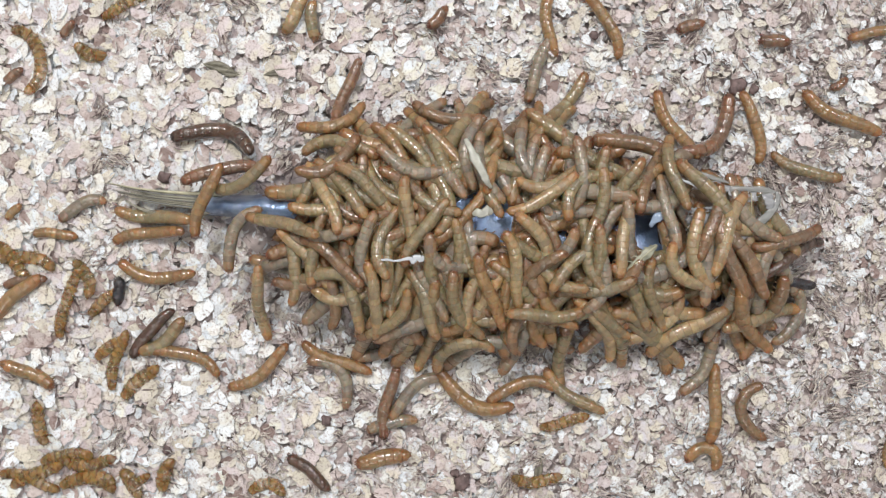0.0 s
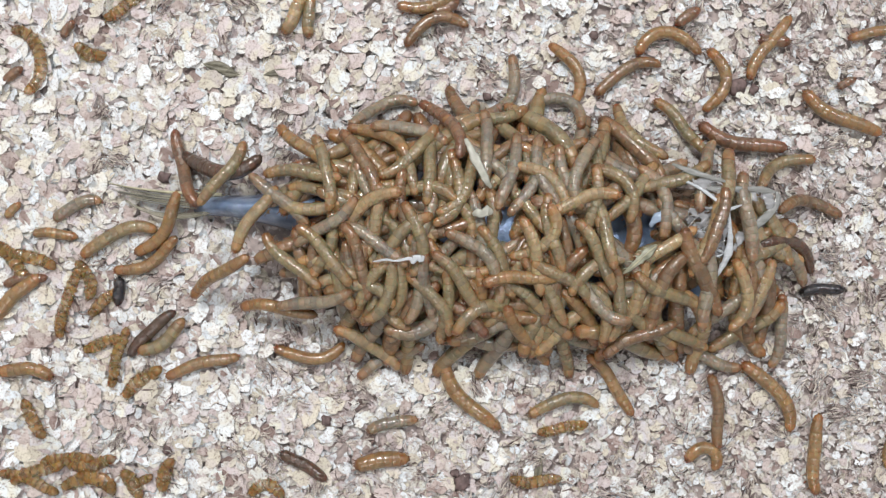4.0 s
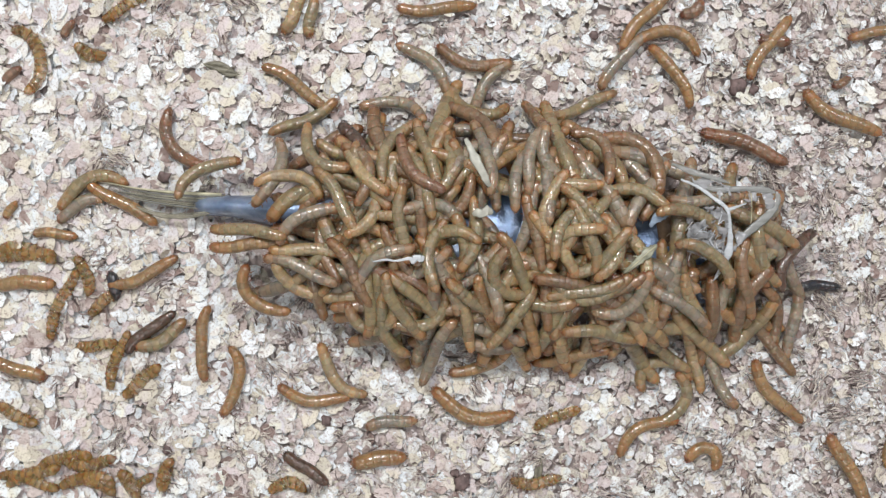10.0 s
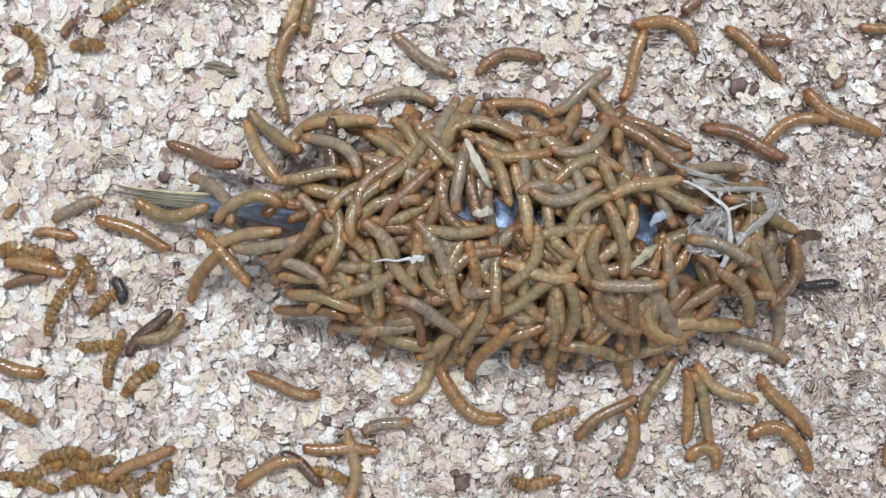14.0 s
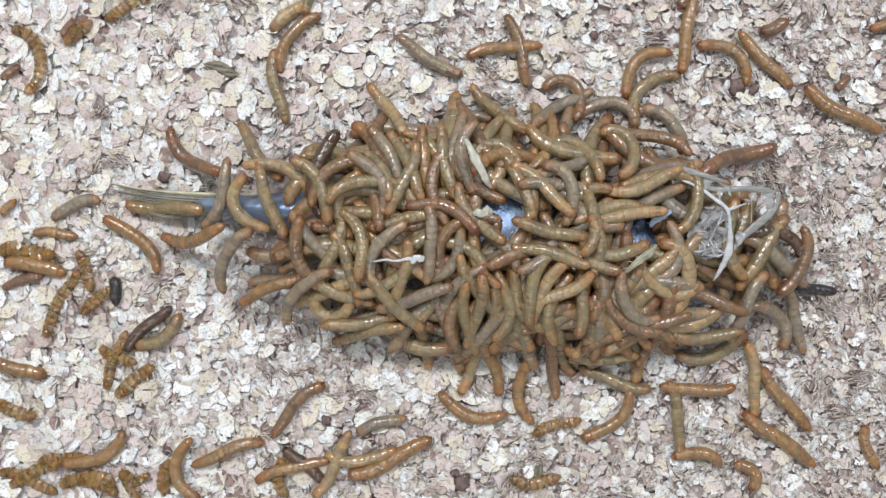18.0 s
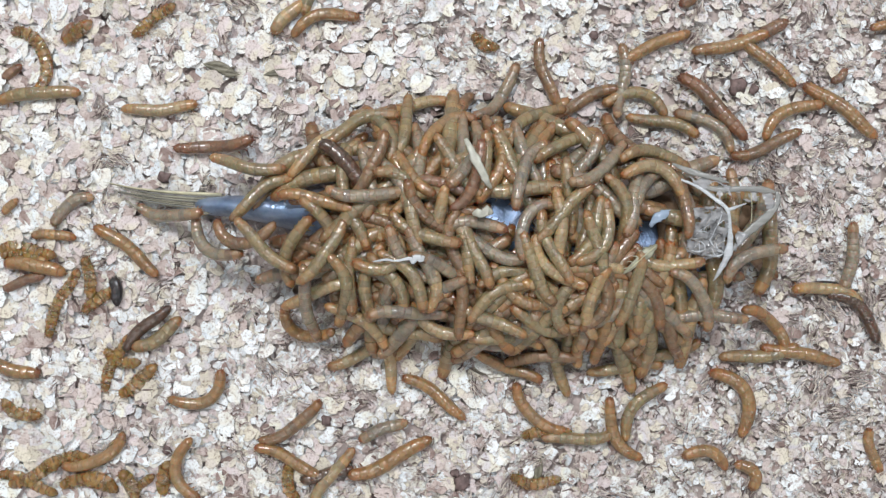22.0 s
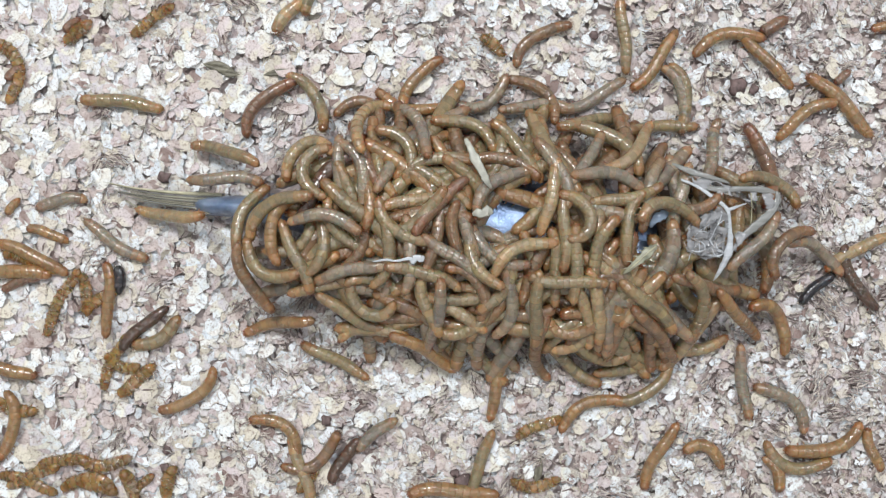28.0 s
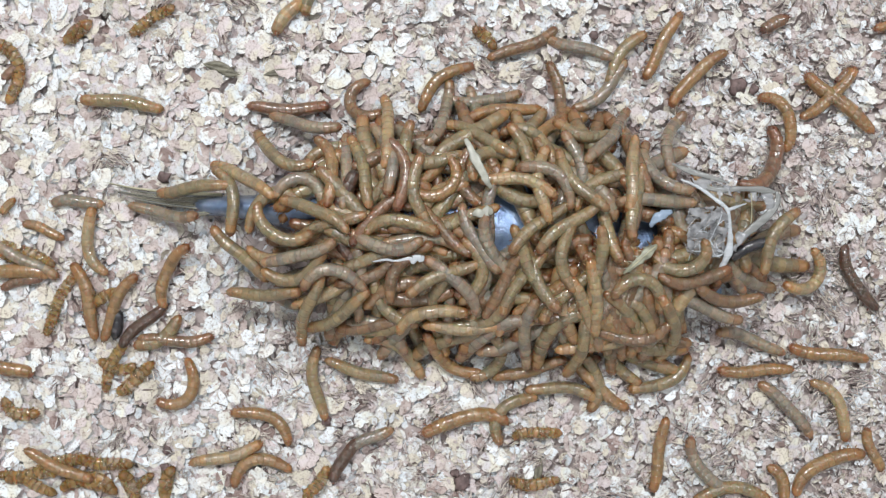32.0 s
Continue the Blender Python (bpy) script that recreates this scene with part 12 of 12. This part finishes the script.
    crawl(rester("black", "b", 0.82, 5), [(0, -91.6, -11.7, 90, 25), (4, -91.6, -11.7, 90, 25), (6, -93.8, -6.2, 106, 21), (9, -93.9, -5.8, 99, -5), (10, -93.0, -10.2, 107, 45), (17, -91.9, -12.6, 106, 45), (19, -92.4, -11.7, 99, 8), (22, -92.4, -11.7, 98, 12), (23, -91.1, -7.7, 95, -5), (28, -91.5, -8.5, 92, 7), (30, -91.6, -21.2, 81, 0), (32, -92.0, -21.2, 81, -11)])
    crawl(rester("black", "b", 0.72, 9), [(0, 97.9, -9.9, -179, 8), (1, 95.9, -11.1, -177, 0), (2, 106.1, -11.4, -177, 14), (6, 106.6, -11.3, -174, 4), (12, 105.3, -10.3, -175, 3), (19, 103.8, -11.0, -186, -20), (23, 104.5, -10.9, -166, 0), (25, 101.9, -8.9, -177, -4), (27.5, 105.3, -10.9, -139, 0), (28, 105.4, -11.0, -139, 6), (29.5, 98.8, -1.4, -158, 5), (32, 83.3, 0.1, -155, 1)])
    crawl(rester("rust", "s", 0.60, 5), [(0, 111.9, 46.5, -151, -38), (32, 113.1, 49.0, -138, -33)])
    crawl(rester("rust", "s", 0.90, 5), [(0, 93.5, 58.8, 177, -11), (14, 93.5, 58.8, 177, -11), (17, 93.4, 62.8, 203, -30), (32, 93.4, 63.5, 207, -12)])
    crawl(rester("rust", "s", 0.60, 5), [(0, -106.2, 62.1, -123, 26), (20, -106.2, 62.1, -122, 7), (32, -104.2, 61.8, -141, 0)])
    crawl(rester("skin", "S", 0.99, 5), [(0, -100.1, 55.6, 158, -59), (11, -100.1, 55.6, 158, -59), (17, -103.5, 61.1, 219, -8), (32, -103.5, 61.2, 217, -16)])
    crawl(rester("rust", "s", 0.67, 5), [(0, -121.7, 48.9, -143, -12), (32, -122.2, 49.8, -137, 47)])
    crawl(rester("amber", "s", 0.60, 5), [(0, -121.6, 10.4, -131, 15), (32, -123.2, 12.0, -133, -8)])
    crawl(rester("skin", "S", 0.83, 9), [(0, -90.0, 69.0, -152, -6), (14, -90.0, 68.3, -150, -9), (19, -89.2, 68.2, -155, -7), (22, -82.1, 64.7, -143, -7), (32, -82.6, 64.7, -147, -2)])
    crawl(rester("skin", "S", 0.85, 7), [(0, -49.7, -67.5, 177, 97), (9, -49.7, -68.4, 176, 97), (12, -31.5, -63.5, 167, 5), (16, -31.6, -63.8, 160, 37), (18, -45.9, -64.6, 96, -65), (32, -35.5, -66.2, 55, 15)])


# ---- the heap's inner larvae ----
def wave(seed, t, slow):
    return noise.noise((seed * 7.31, t / slow, seed * 3.17)) * 1.6


# where the fish shows through the heap
BARE = ((-48, 11, 13), (17, 8, 8), (56, 3.5, 9))


def inner_larvae(count, seed, low, high, reach, step, cx=7, cy=4.5, wide=70, deep=30):
    """Larvae that squirm inside the heap without leaving it."""
    rnd = random.Random(seed)
    out = []
    golden = math.pi * (3 - math.sqrt(5))
    for k in range(count):
        kit = rnd.choices(("olive", "tan", "grey", "brown", "amber"), (5, 1.5, 4, 5, 1.2))[0]
        root = larva(KITS[kit], LABELS[kit], "mealworms of the heap", rnd.uniform(0.86, 1.1))
        q, a = math.sqrt((k + 0.5) / count) * reach, k * golden
        x0, y0 = cx + wide * q * math.cos(a), cy + deep * q * math.sin(a) - 0.04 * wide * q * math.cos(a)
        thin = min(1, max(0, (-12 - x0) / 50))
        y0 += (9 - y0) * 0.65 * thin
        if any(math.hypot(x0 - u, y0 - v) < w for u, v, w in BARE):
            x0, y0 = (x0 + 30, y0) if thin > 0.4 else (x0, y0 - 15)
        head0, lift0 = rnd.uniform(0, 360), rnd.uniform(low, high)
        s = rnd.uniform(0, 900)
        swing = 75
        if thin > 0.3:
            head0, swing = head0 // 180 * 180 - 8 + (head0 % 180) * 0.2, 18
        rows = []
        for i in range(int(32 / step) + 1):
            t = i * step
            rows.append((t, x0 + 6 * wave(s, t, 1.7), y0 + 4.5 * wave(s + 1.3, t, 1.7), head0 + swing * wave(s + 2.1, t, 2.3),
                         125 * wave(s + 3.7, t, 1.4), lift0 + 1.2 * wave(s + 5.2, t, 2.0), 5 * wave(s + 6.1, t, 2.2)))
        out.append((root, rows))
    return out


def head_larvae(count, seed, cx, cy, wide, deep, low, high, first, last):
    """Larvae that feed on and round the fish's head at first, and one by one move off into the heap."""
    rnd = random.Random(seed)
    out = []
    for k in range(count):
        kit = rnd.choices(("olive", "tan", "grey", "brown", "amber"), (5, 1, 4, 4, 2))[0]
        root = larva(KITS[kit], LABELS[kit], "mealworms of the heap", rnd.uniform(0.84, 1.0))
        a, q = k * 2.4, math.sqrt((k + 0.5) / count)
        x0, y0 = cx + wide * q * math.cos(a), cy + deep * q * math.sin(a)
        x1, y1 = rnd.uniform(38, 60), rnd.uniform(-20, -8)
        head0, lift0, s, leave = rnd.uniform(55, 145), rnd.uniform(low, high), rnd.uniform(0, 900), first + (last - first) * ((k * 0.618) % 1)
        rows = []
        for t in range(33):
            f = min(1, max(0, (t - leave) / 4))
            f = f * f * (3 - 2 * f)
            rows.append((t, x0 + (x1 - x0) * f + 4 * wave(s, t, 1.7), y0 + (y1 - y0) * f + 4 * wave(s + 1.3, t, 1.7), head0 + 60 * wave(s + 2.1, t, 2.6),
                         115 * wave(s + 3.7, t, 1.6), lift0 * (1 - f) + 0.8 * f + 0.6 * wave(s + 5.2, t, 2.0), 4 * wave(s + 6.1, t, 2.2)))
        out.append((root, rows))
    return out


def stirred_flakes():
    """Flakes at the heap's edge are nudged about by the larvae."""
    rnd = random.Random(21)
    near = [ob for ob in LARGE if heap(ob.location.x * 0.8 + 0.0027, ob.location.y * 0.72 + 0.001) > 0][:70]
    for ob in near:
        x, y, z = ob.location
        turn = [math.degrees(a) for a in ob.rotation_euler]
        rows = []
        for t in (0, 3, 6, 9, 12, 15, 18, 21, 24, 27, 30, 32):
            rows.append((t, pose(x, y, z, *turn)))
            if rnd.random() < 0.5:
                x, y, turn[2] = x + rnd.gauss(0, 0.0009), y + rnd.gauss(0, 0.0009), turn[2] + rnd.uniform(-40, 40)
                turn[0], turn[1] = turn[0] * 0.6 + rnd.gauss(0, 5), turn[1] * 0.6 + rnd.gauss(0, 5)
        walk(ob, rows)


def motions():
    stirred_flakes()
    for root, rows in inner_larvae(112, 11, -5.5, -2.2, 0.96, 1.0):
        crawl(root, rows)
    for root, rows in inner_larvae(30, 12, -2.0, 0.5, 0.8, 1.0):
        crawl(root, rows)
    for root, rows in inner_larvae(14, 13, -7.5, -5.0, 0.9, 1.0, 78, 3, 15, 13):
        crawl(root, rows)
    for root, rows in inner_larvae(22, 14, -1.2, 0.2, 1.0, 1.0, 18, -20, 52, 6):
        crawl(root, rows)
    for root, rows in inner_larvae(10, 15, -1.2, 0.2, 1.0, 1.0, 16, 28, 44, 4):
        crawl(root, rows)
    for root, rows in head_larvae(8, 16, 76, 4, 8, 10, 2.5, 5.0, 1, 8) + head_larvae(13, 17, 86, -8, 8, 17, -1.5, 0.5, 7, 19):
        crawl(root, rows)
    roaming_larvae()
    resting_larvae()


large_flakes()
motions()
